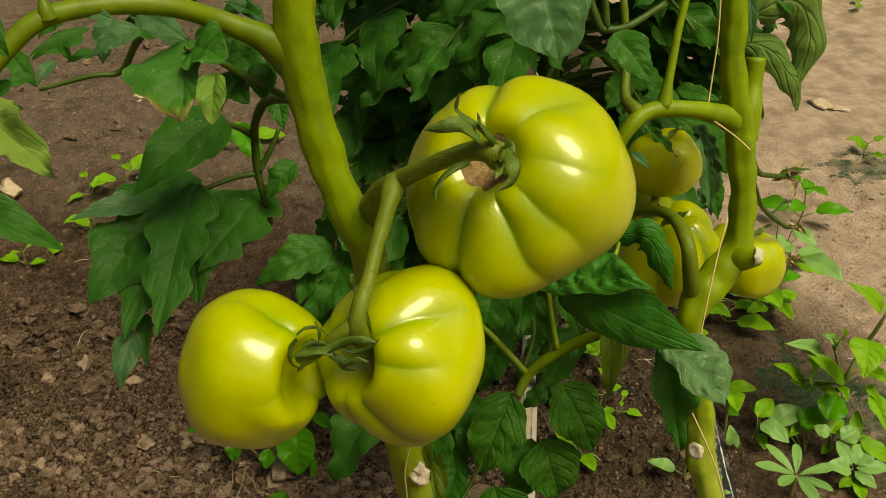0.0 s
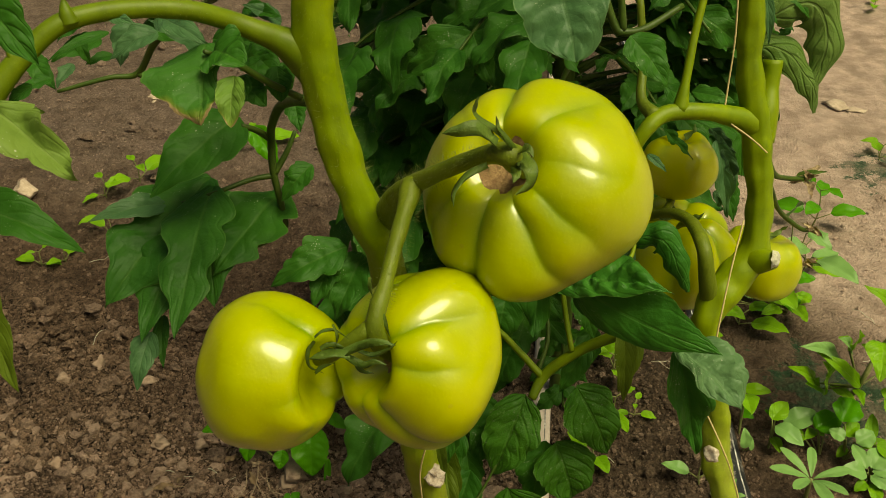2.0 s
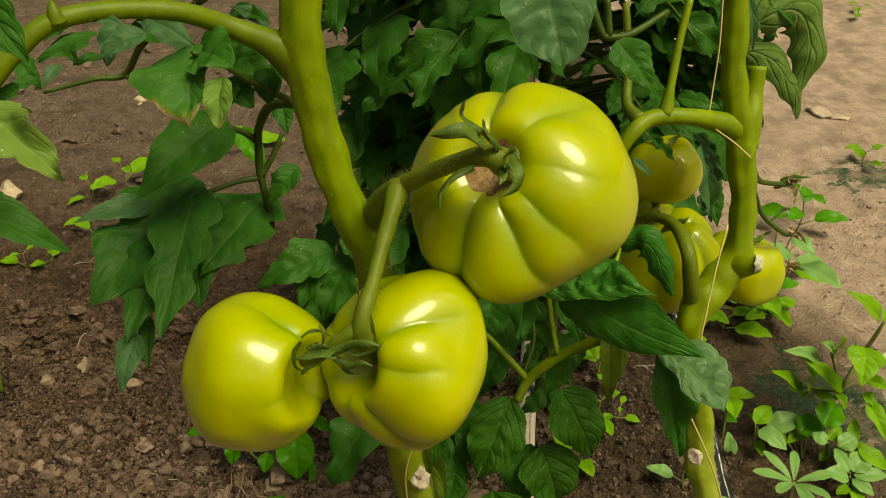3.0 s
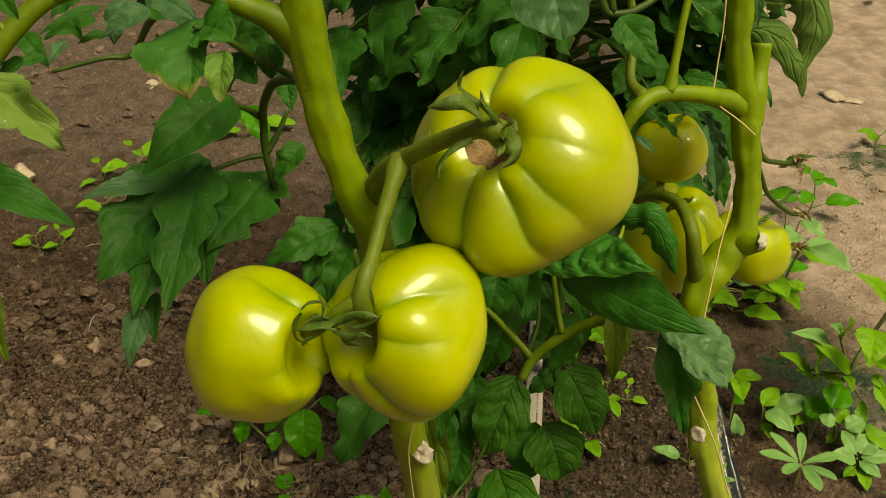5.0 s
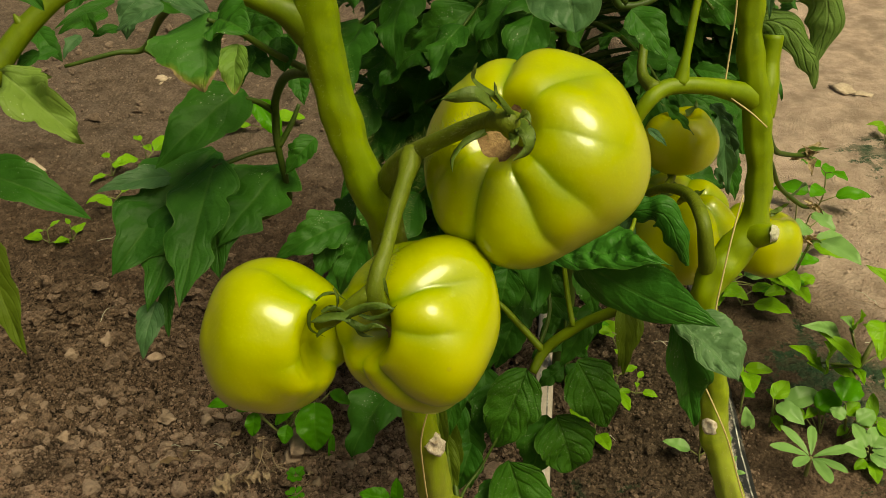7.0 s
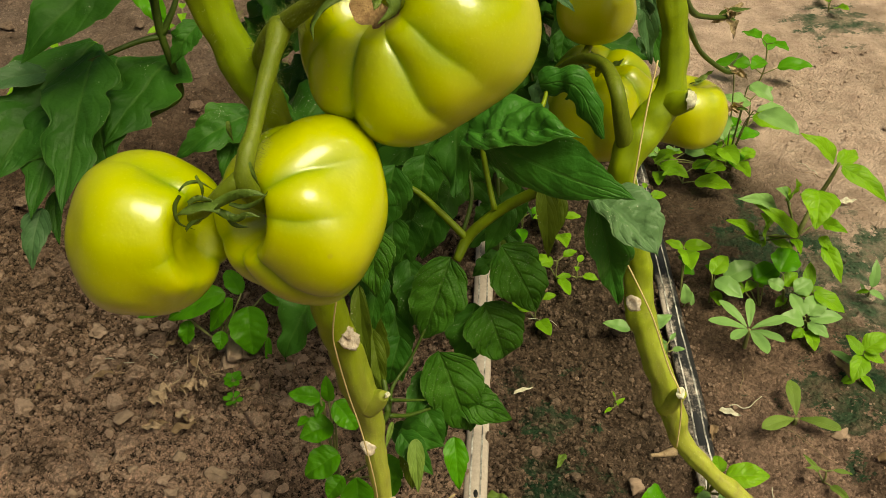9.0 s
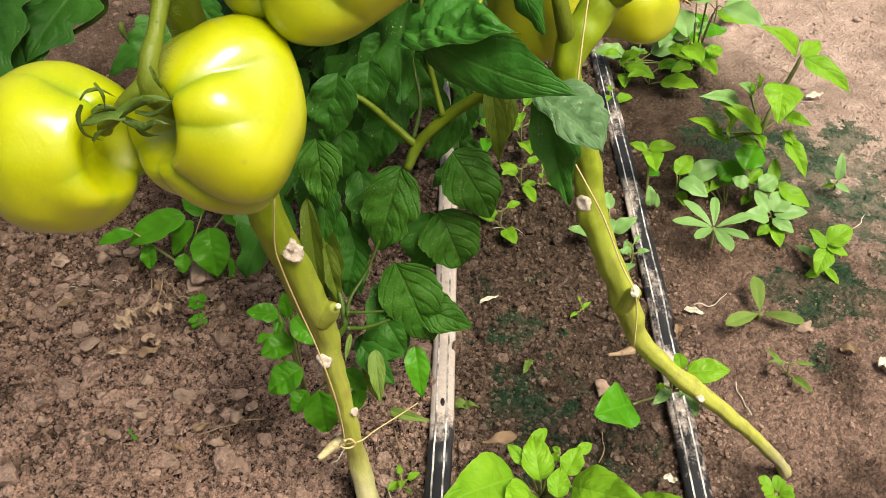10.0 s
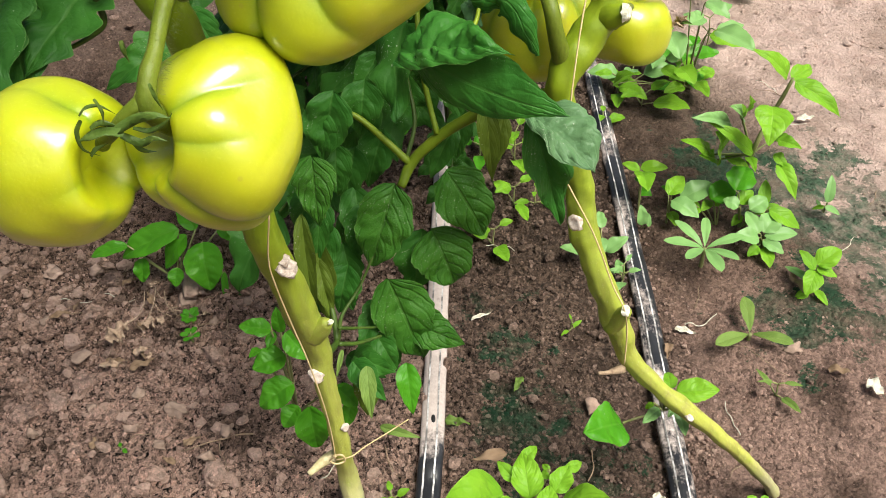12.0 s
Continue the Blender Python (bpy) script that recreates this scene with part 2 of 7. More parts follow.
def spot(nt, place, reach, drift):
    """One where the ground lies near a place, ragged towards its edge."""
    co = nt.nodes.new("ShaderNodeNewGeometry")
    d = nt.nodes.new("ShaderNodeVectorMath")
    d.operation = "DISTANCE"
    nt.links.new(co.outputs["Position"], d.inputs[0])
    d.inputs[1].default_value = place
    return ramp(nt, math_node(nt, "ADD", d.outputs["Value"], drift), reach * 0.75, reach, 1, 0)


def soil_material(name, pieces=False):
    m, nt, bsdf = start(name)
    co = nt.nodes.new("ShaderNodeNewGeometry")
    sep = nt.nodes.new("ShaderNodeSeparateXYZ")
    nt.links.new(co.outputs["Position"], sep.inputs["Vector"])
    x, y = sep.outputs["X"], sep.outputs["Y"]
    coarse = noise_tex(nt, 7, 5, 0.6)
    mid = noise_tex(nt, 40, 6, 0.65)
    fine = noise_tex(nt, 260, 6, 0.7)
    dry = mix(nt, ramp(nt, mid, 0.3, 0.7), (0.158, 0.096, 0.066), (0.420, 0.280, 0.205))
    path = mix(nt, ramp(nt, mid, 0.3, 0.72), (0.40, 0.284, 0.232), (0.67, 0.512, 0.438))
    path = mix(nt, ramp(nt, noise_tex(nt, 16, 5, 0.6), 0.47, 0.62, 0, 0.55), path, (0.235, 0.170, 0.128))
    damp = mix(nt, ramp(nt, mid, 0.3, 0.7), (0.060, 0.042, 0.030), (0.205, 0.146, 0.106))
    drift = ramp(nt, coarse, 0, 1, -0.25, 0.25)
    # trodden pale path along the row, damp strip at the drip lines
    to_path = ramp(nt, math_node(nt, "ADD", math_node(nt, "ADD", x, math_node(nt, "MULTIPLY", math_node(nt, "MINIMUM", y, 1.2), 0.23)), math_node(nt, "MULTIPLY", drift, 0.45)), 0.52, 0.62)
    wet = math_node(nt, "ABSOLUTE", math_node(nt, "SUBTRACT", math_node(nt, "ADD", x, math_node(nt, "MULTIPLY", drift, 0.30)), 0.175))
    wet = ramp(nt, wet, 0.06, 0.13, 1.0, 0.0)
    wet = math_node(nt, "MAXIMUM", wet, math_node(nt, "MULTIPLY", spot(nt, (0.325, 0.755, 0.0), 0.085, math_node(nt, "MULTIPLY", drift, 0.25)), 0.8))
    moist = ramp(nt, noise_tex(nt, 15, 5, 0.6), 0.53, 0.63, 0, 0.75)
    # pale dry strip near the stem foot, darker ground beyond it
    strip = math_node(nt, "ADD", y, math_node(nt, "MULTIPLY", drift, 0.35))
    bed = spot(nt, (-0.1, 0.55, 0.0), 1.6, math_node(nt, "MULTIPLY", drift, 1.5))
    dry = mix(nt, math_node(nt, "MULTIPLY", bed, ramp(nt, strip, 0.62, 0.48, 0, 0.8)), dry, mix(nt, fine, (0.37, 0.222, 0.170), (0.80, 0.548, 0.440)))
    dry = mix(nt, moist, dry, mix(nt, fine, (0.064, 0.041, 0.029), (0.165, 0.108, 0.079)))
    far_dark = math_node(nt, "MULTIPLY", ramp(nt, strip, 0.58, 0.68), bed)
    dry = mix(nt, math_node(nt, "MULTIPLY", far_dark, 0.35), dry, (0.088, 0.055, 0.037))
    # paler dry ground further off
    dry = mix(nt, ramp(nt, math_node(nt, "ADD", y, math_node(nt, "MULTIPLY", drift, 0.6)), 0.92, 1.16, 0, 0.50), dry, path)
    base = mix(nt, to_path, dry, path)
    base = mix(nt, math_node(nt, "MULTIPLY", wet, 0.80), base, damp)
    speck = ramp(nt, fine, 0.60, 0.72, 0, 0.45)
    base = mix(nt, speck, base, (0.40, 0.29, 0.21))
    # low spots of the bump darkened: shade between crumbs put into the colour
    base = mix(nt, ramp(nt, fine, 0.40, 0.28, 0, 0.4), base, (0.055, 0.036, 0.026))
    # every grain a little lighter or darker
    grain, dome = grains(nt, 330)
    grit, dome_b = grains(nt, 1000)
    tone = nt.nodes.new("ShaderNodeHueSaturation")
    shade = math_node(nt, "ADD", math_node(nt, "MULTIPLY", grain, 0.55), math_node(nt, "MULTIPLY", grit, 0.45))
    spread = math_node(nt, "MULTIPLY", ramp(nt, to_path, 0, 1, 1.0, 0.35), ramp(nt, math_node(nt, "ADD", x, math_node(nt, "MULTIPLY", drift, 0.3)), 0.10, 0.26, 1.0, 0.42))
    spread = math_node(nt, "MULTIPLY", spread, ramp(nt, y, 0.70, 0.95, 1.0, 0.32))
    lift = math_node(nt, "MULTIPLY", math_node(nt, "SUBTRACT", shade, 0.5), math_node(nt, "MULTIPLY", spread, 2.4 if pieces else 2.5))
    # ground toned darker than the crumbs, painting shade into the gaps
    nt.links.new(math_node(nt, "ADD", lift, ramp(nt, to_path, 0, 1, 1.04 if pieces else 0.70, 1.08)), tone.inputs["Value"])
    nt.links.new(base, tone.inputs["Color"])
    base = tone.outputs["Color"]
    # green algae film in ragged patches on damp ground
    rag = ramp(nt, noise_tex(nt, 34, 8, 0.75), 0.32, 0.68, -0.05, 0.065)
    alg = spot(nt, (0.409, 0.690, 0), 0.06, rag)
    for place, reach in (((0.369, 0.722, 0), 0.055), ((0.455, 0.712, 0), 0.05), ((0.433, 0.668, 0), 0.06), ((0.470, 0.633, 0), 0.06), ((0.412, 0.609, 0), 0.035), ((0.380, 0.525, 0), 0.045), ((0.422, 0.528, 0), 0.045), ((0.445, 0.575, 0), 0.035), ((0.153, 0.529, 0), 0.025), ((0.158, 0.446, 0), 0.035), ((0.209, 0.407, 0), 0.025), ((0.585, 1.178, 0), 0.06)):
        alg = math_node(nt, "MAXIMUM", alg, spot(nt, place, reach, rag))
    base = mix(nt, math_node(nt, "MULTIPLY", alg, ramp(nt, mid, 0.38, 0.58, 0.35, 0.92)), base, mix(nt, grain, (0.012, 0.048, 0.022), (0.034, 0.110, 0.055)))
    if pieces:
        isl = nt.nodes.new("ShaderNodeNewGeometry")
        pale = math_node(nt, "MULTIPLY", ramp(nt, math_node(nt, "POWER", isl.outputs["Random Per Island"], 2.4), 0, 1, 0, 1.0), ramp(nt, math_node(nt, "MAXIMUM", math_node(nt, "MAXIMUM", far_dark, wet), moist), 0, 1, 1.0, 0.32))
        base = mix(nt, pale, base, (0.80, 0.570, 0.460))
    nt.links.new(base, bsdf.inputs["Base Color"])
    nt.links.new(ramp(nt, wet, 0, 1, 0.92, 0.52), bsdf.inputs["Roughness"])
    set_in(bsdf, Specular_IOR_Level=0.14)
    height = math_node(nt, "ADD", math_node(nt, "MULTIPLY", mid, 0.8), math_node(nt, "MULTIPLY", fine, 0.9))
    height = math_node(nt, "SUBTRACT", height, math_node(nt, "ADD", math_node(nt, "MULTIPLY", dome, 0.26), math_node(nt, "MULTIPLY", dome_b, 0.10)))
    height = math_node(nt, "MULTIPLY", height, ramp(nt, to_path, 0, 1, 1.0, 0.5))
    bump(nt, bsdf, height, 1.0, 0.014)
    return m


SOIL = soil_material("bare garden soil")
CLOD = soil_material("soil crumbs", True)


def stone_material():
    m, nt, bsdf = start("dusty stone")
    n = noise_tex(nt, 120, 6, 0.65)
    base = mix(nt, ramp(nt, n, 0.3, 0.7), (0.22, 0.148, 0.106), (0.46, 0.325, 0.250))
    base = mix(nt, math_node(nt, "MULTIPLY", object_random(nt), 0.5), base, (0.16, 0.12, 0.09))
    nt.links.new(base, bsdf.inputs["Base Color"])
    set_in(bsdf, Roughness=0.9)
    bump(nt, bsdf, n, 0.7, 0.002)
    return m


STONE = stone_material()
STONE_PALE = cork_material("pale flat stone", (0.36, 0.27, 0.20), (0.58, 0.46, 0.36), 90)


def tape_material(name, dust_lo, dust_hi, clean=0.0):
    m, nt, bsdf = start(name)
    n = noise_tex(nt, 22, 6, 0.7, stretch=(1, 0.5, 1))
    f = noise_tex(nt, 300, 5, 0.7)
    geo = nt.nodes.new("ShaderNodeNewGeometry")
    xyz = nt.nodes.new("ShaderNodeSeparateXYZ")
    nt.links.new(geo.outputs["Position"], xyz.inputs["Vector"])
    n = math_node(nt, "SUBTRACT", n, ramp(nt, xyz.outputs["Y"], 0.40, 0.46, clean, 0.0))
    mask = ramp(nt, math_node(nt, "ADD", n, math_node(nt, "MULTIPLY", math_node(nt, "SUBTRACT", f, 0.5), 0.3)), dust_lo, dust_hi)
    dust = mix(nt, f, (0.34, 0.27, 0.235), (0.66, 0.58, 0.53))
    nt.links.new(mix(nt, mask, (0.022, 0.023, 0.026), dust), bsdf.inputs["Base Color"])
    nt.links.new(ramp(nt, mask, 0, 1, 0.28, 0.8), bsdf.inputs["Roughness"])
    bump(nt, bsdf, math_node(nt, "ADD", n, math_node(nt, "MULTIPLY", f, 0.2)), 0.5, 0.002)
    return m


TAPE = tape_material("dusty black drip tape", 0.50, 0.62)
TAPE_PALE = tape_material("dust-covered drip tape", 0.28, 0.44, 0.35)
m_stripe, nt_s, b_s = start("pale tape stripe")
nt_s.links.new(mix(nt_s, ramp(nt_s, noise_tex(nt_s, 60, 5, 0.7), 0.42, 0.6), (0.15, 0.14, 0.13), (0.72, 0.70, 0.68)), b_s.inputs["Base Color"])
set_in(b_s, Roughness=0.5)
STRIPE = m_stripe
m_hole, _, b_h = start("emitter slot")
b_h.inputs["Base Color"].default_value = (0.012, 0.012, 0.012, 1)
HOLE = m_hole

# ---- building helpers ----
def part(name, bm, material, parent=None, label=""):
    """Links a bmesh (or mesh data) in world places as one object, under a thing or part."""
    if isinstance(bm, bpy.types.Mesh):
        me = bm
    else:
        me = bpy.data.meshes.new(name)
        bm.to_mesh(me)
        bm.free()
    if not me.materials:
        me.materials.append(material)
    ob = new(name, me)
    if parent is not None:
        ob.parent = parent
        ob.matrix_parent_inverse = WORLD_OF[parent.name].inverted() if parent.name in WORLD_OF else Matrix()
    if label:
        tagged(ob, label)
    return ob


WORLD_OF = {}


def thing(name, at, label, category, group="", kind=""):
    ob = new(name)
    ob.location = at
    ob.empty_display_size = 0.01
    WORLD_OF[ob.name] = Matrix.Translation(at)
    return tagged(ob, label, category, group, kind)


def smooth(me):
    me.polygons.foreach_set("use_smooth", [True] * len(me.polygons))
    return me


def mesh_of(name, verts, faces, material, shade=True):
    me = bpy.data.meshes.new(name)
    me.from_pydata([tuple(v) for v in verts], [], [tuple(f) for f in faces])
    me.materials.append(material)
    if shade:
        smooth(me)
    return me


def spline(points, per=6):
    """A smooth line through a few places."""
    p = [Vector(q) for q in points]
    p = [p[0] * 2 - p[1]] + p + [p[-1] * 2 - p[-2]]
    out = []
    for i in range(1, len(p) - 2):
        for k in range(per):
            t = k / per
            a, b, c, d = p[i - 1:i + 3]
            out.append(0.5 * ((2 * b) + (c - a) * t + (2 * a - 5 * b + 4 * c - d) * t * t + (3 * b - a - 3 * c + d) * t ** 3))
    out.append(p[-2])
    return out


def tube_data(points, radii, per=6, sides=10, rough=0.05, seed=0, cap=True, ribs=0.0):
    line = spline(points, per)
    rad = np.interp(np.linspace(0, 1, len(line)), np.linspace(0, 1, len(radii)), radii)
    verts, faces = [], []
    side = None
    for i, p in enumerate(line):
        ahead = (line[min(i + 1, len(line) - 1)] - line[max(i - 1, 0)]).normalized()
        if side is None:
            side = ahead.orthogonal().normalized()
        side = (side - ahead * side.dot(ahead)).normalized()
        up = ahead.cross(side)
        for k in range(sides):
            a = 2 * math.pi * k / sides
            w = side * math.cos(a) + up * math.sin(a)
            r = rad[i] * (1 + rough * noise.noise((p + w * rad[i]) * 90 + Vector((seed, 0, 0))) * 2)
            r *= 1 + ribs * (0.6 * math.sin(3 * a + 2.2 * noise.noise(p * 22)) + 0.5 * math.sin(7 * a + 3 * noise.noise(p * 14)) + 0.9 * noise.noise(p * 60 + w * 0.8))
            verts.append(p + w * r)
    for i in range(len(line) - 1):
        for k in range(sides):
            a, b = i * sides + k, i * sides + (k + 1) % sides
            faces.append((a, b, b + sides, a + sides))
    if cap:
        faces.append(tuple(range(sides - 1, -1, -1)))
        faces.append(tuple(range(len(verts) - sides, len(verts))))
    return verts, faces


def tube(name, points, radii, material, parent, label="", per=6, sides=10, rough=0.05, ribs=0.0):
    return part(name, mesh_of(name, *tube_data(points, radii, per, sides, rough, ribs=ribs), material), material, parent, label)


def value_noise(x, y, seed):
    """Smooth noise in -1..1 on arrays."""
    xi, yi = np.floor(x).astype(np.int64), np.floor(y).astype(np.int64)
    fx, fy = x - xi, y - yi
    fx, fy = fx * fx * (3 - 2 * fx), fy * fy * (3 - 2 * fy)

    def h(a, b):
        n = (a * 374761393 + b * 668265263 + seed * 982451653) & 0x7FFFFFFF
        n = ((n ^ (n >> 13)) * 1274126177) & 0x7FFFFFFF
        return ((n ^ (n >> 16)) & 0xFFFF) / 32768.0 - 1.0

    return (h(xi, yi) * (1 - fx) + h(xi + 1, yi) * fx) * (1 - fy) + (h(xi, yi + 1) * (1 - fx) + h(xi + 1, yi + 1) * fx) * fy


def ground_height(x, y):
    x, y = np.asarray(x, float), np.asarray(y, float)
    calm = 1 / (1 + np.exp(-(x - 0.29 + 0.05 * value_noise(x * 6, y * 6, 3)) * 22))
    z = 0.006 * value_noise(x * 5, y * 5, 11) + 0.004 * value_noise(x * 13, y * 13, 12)
    lumps = 0.005 * value_noise(x * 38, y * 38, 13) + 0.004 * value_noise(x * 85, y * 85, 14) + 0.0028 * value_noise(x * 190, y * 190, 15)
    lumps = lumps + 0.004 * np.maximum(value_noise(x * 55, y * 55, 16) - 0.25, 0)
    return z + lumps * (1 - 0.72 * calm)


def ground_at(x, y):
    return float(ground_height(x, y))


# ---- ground ----
def axis(lo, hi, step, far, n):
    core = np.arange(lo, hi, step)
    grow = np.cumsum(step * 1.14 ** np.arange(1, n))
    grow = grow[grow < far]
    return np.concatenate([lo - grow[::-1], core, core[-1] + grow])


def big_mesh(name, verts, faces, material):
    me = bpy.data.meshes.new(name)
    me.vertices.add(len(verts))
    me.vertices.foreach_set("co", verts.ravel())
    me.loops.add(faces.size)
    me.loops.foreach_set("vertex_index", faces.ravel())
    me.polygons.add(len(faces))
    me.polygons.foreach_set("loop_start", np.arange(0, faces.size, faces.shape[1]))
    me.update()
    me.validate()
    me.polygons.foreach_set("use_smooth", [False] * len(me.polygons))
    me.materials.append(material)
    return me


def build_ground():
    xs, ys = axis(-0.5, 0.75, 0.0024, 60, 74), axis(0.26, 1.05, 0.0024, 60, 74)
    gx, gy = np.meshgrid(xs, ys)
    gz = ground_height(gx, gy)
    n, m = gx.shape
    verts = np.stack([gx, gy, gz], -1).reshape(-1, 3)
    i = np.arange(n * m).reshape(n, m)
    faces = np.stack([i[:-1, :-1], i[:-1, 1:], i[1:, 1:], i[1:, :-1]], -1).reshape(-1, 4)
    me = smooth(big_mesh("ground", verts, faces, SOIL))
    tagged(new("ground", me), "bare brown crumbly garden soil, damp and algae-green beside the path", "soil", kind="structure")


build_ground()


def lump_data(size, seed, level=1, flat=0.9):
    bm = bmesh.new()
    bmesh.ops.create_icosphere(bm, subdivisions=level, radius=1)
    rng = random.Random(seed)
    sx, sy, sz = rng.uniform(0.7, 1.3), rng.uniform(0.7, 1.3), rng.uniform(0.7, 1.05) * flat
    off = Vector((rng.uniform(0, 99), rng.uniform(0, 99), 0))
    cuts = [(Vector((rng.gauss(0, 1), rng.gauss(0, 1), rng.gauss(0, 1))).normalized(), rng.uniform(0.45, 0.8)) for _ in range(7)]
    v = []
    for w in bm.verts:
        k = 1 + 0.55 * noise.noise(w.co * 1.3 + off) + 0.25 * noise.noise(w.co * 3.1 + off) + (0.10 * noise.noise(w.co * 7 + off) if level > 2 else 0)
        for n_, d_ in cuts:
            over = w.co.dot(n_) - d_
            if over > 0:
                w.co -= n_ * over
        v.append((w.co.x * k * sx * size, w.co.y * k * sy * size, w.co.z * k * sz * size))
    f = [tuple(q.index for q in p.verts) for p in bm.faces]
    bm.free()
    return v, f


def build_crumbs():
    rng = np.random.default_rng(4)
    small, large = [lump_data(1.0, s) for s in range(10)], [lump_data(1.0, s, 2) for s in range(10)]
    verts, faces, count = [], [], 0
    for zone, n, big in (((-0.36, 0.12, 0.37, 0.74), 88000, 0.40), ((-0.42, 0.12, 0.36, 0.80), 9000, 0.85), ((-0.42, 0.12, 0.36, 0.80), 1300, 1.7), ((-0.42, 0.06, 0.36, 0.80), 150, 3.0), ((-0.7, 0.1, 0.74, 1.7), 12000, 0.62), ((-0.7, 0.1, 0.74, 1.7), 260, 2.2), ((0.10, 0.29, 0.32, 0.95), 26000, 0.50), ((0.10, 0.27, 0.32, 0.95), 1800, 1.1), ((0.27, 0.75, 0.3, 1.1), 5500, 0.5)):
        xs, ys = rng.uniform(zone[0], zone[1], n), rng.uniform(zone[2], zone[3], n)
        keep = value_noise(xs * 9, ys * 9, 31) > rng.uniform(-1.4, 0.6, n)
        size = np.clip(rng.lognormal(-6.3, 0.5, n) * big, 0.0005, 0.009)
        zs = ground_height(xs, ys)
        xs, ys, zs, size = xs[keep], ys[keep], zs[keep], size[keep]
        which, turn = rng.integers(0, 10, len(xs)), rng.uniform(0, 6.28, len(xs))
        for q, (kv, kf) in enumerate(large if big > 1.5 else small):
            sel = which == q
            v = np.array(kv)[None] * size[sel][:, None, None]
            co, si = np.cos(turn[sel])[:, None], np.sin(turn[sel])[:, None]
            w = np.stack([v[..., 0] * co - v[..., 1] * si + xs[sel][:, None], v[..., 0] * si + v[..., 1] * co + ys[sel][:, None], v[..., 2] + (zs + 0.4 * size)[sel][:, None]], -1)
            f = np.array(kf)[None] + (count + np.arange(len(w)) * len(kv))[:, None, None]
            verts.append(w.reshape(-1, 3))
            faces.append(f.reshape(-1, 3))
            count += len(w) * len(kv)
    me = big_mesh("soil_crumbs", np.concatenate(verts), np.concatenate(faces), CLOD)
    tagged(new("soil_crumbs", me), "loose brown soil crumbs scattered over the ground", "soil crumbs", kind="stuff")


build_crumbs()


# ---- drip tapes ----
def drip_tape(label, points, material, slots, width=0.0165):
    line = spline(points, 26)
    root = thing("drip_tape", (line[0].x, line[0].y, 0), label, "drip tape", "drip lines")
    prof = [(-0.5, 0.0), (-0.46, 0.10), (-0.3, 0.20), (0.0, 0.25), (0.3, 0.20), (0.46, 0.10), (0.5, 0.0), (0.0, -0.05)]

    def at(i, s, h):
        p = line[i]
        d = (line[min(i + 1, len(line) - 1)] - line[max(i - 1, 0)]).normalized()
        w = Vector((d.y, -d.x, 0)).normalized()
        tilt = 0.25 * noise.noise(Vector((p.y * 7, points[0][0], 3)))
        wob = 0.0012 * noise.noise(Vector((p.y * 19, s * 3, 1)))
        z = float(ground_height(p.x, p.y)) * 0.35 + 0.004 + h * width + tilt * s * width + wob
        return Vector((p.x, p.y, p.z + z)) + w * s * width

    verts = [at(i, s, h) for i in range(len(line)) for s, h in prof]
    k = len(prof)
    faces = [(i * k + j, i * k + (j + 1) % k, (i + 1) * k + (j + 1) % k, (i + 1) * k + j) for i in range(len(line) - 1) for j in range(k)]
    part("tape", mesh_of("tape", verts, faces, material), material, root)
    for s0 in (-0.22, 0.20):
        v = [at(i, s0 + o, 0.235 - 0.02 * abs(o) + 0.015) for i in range(len(line)) for o in (-0.035, 0.035)]
        f = [(2 * i, 2 * i + 1, 2 * i + 3, 2 * i + 2) for i in range(len(line) - 1)]
        part("stripe", mesh_of("stripe", v, f, STRIPE), STRIPE, root, "thin pale stripe")
    for y in slots:
        i = min(range(len(line)), key=lambda q: abs(line[q].y - y))
        bm = bmesh.new()
        bmesh.ops.create_uvsphere(bm, u_segments=10, v_segments=6, radius=0.0022)
        bmesh.ops.scale(bm, vec=(0.7, 1.6, 0.35), verts=bm.verts)
        bmesh.ops.translate(bm, vec=at(i, 0.02, 0.25), verts=bm.verts)
        part("emitter_slot", bm, HOLE, root, "dark emitter slot")
    return root


T1A, T1B, T1C = (0.0958, 0.3847, 0), (0.1019, 0.4596, 0), (0.1157, 0.699, 0)
T2A, T2B, T2C = (0.258, 0.3793, 0), (0.2665, 0.5686, 0), (0.2723, 0.7918, 0)


def beyond(a, b, k):
    return tuple(b[i] + (b[i] - a[i]) * k for i in range(3))


drip_tape("flat drip tape coated in pale dust lying on soil", [beyond(T1B, T1A, 3.5), T1A, T1B, T1C, beyond(T1B, T1C, 1.5), beyond(T1B, T1C, 8)], TAPE_PALE, (T1B[1] - 0.012, T1C[1] - 0.008))
drip_tape("flat black drip tape with dusty patches on soil", [beyond(T2B, T2A, 2.5), T2A, T2B, T2C, beyond(T2B, T2C, 1.5), beyond(T2B, T2C, 8)], TAPE, ())

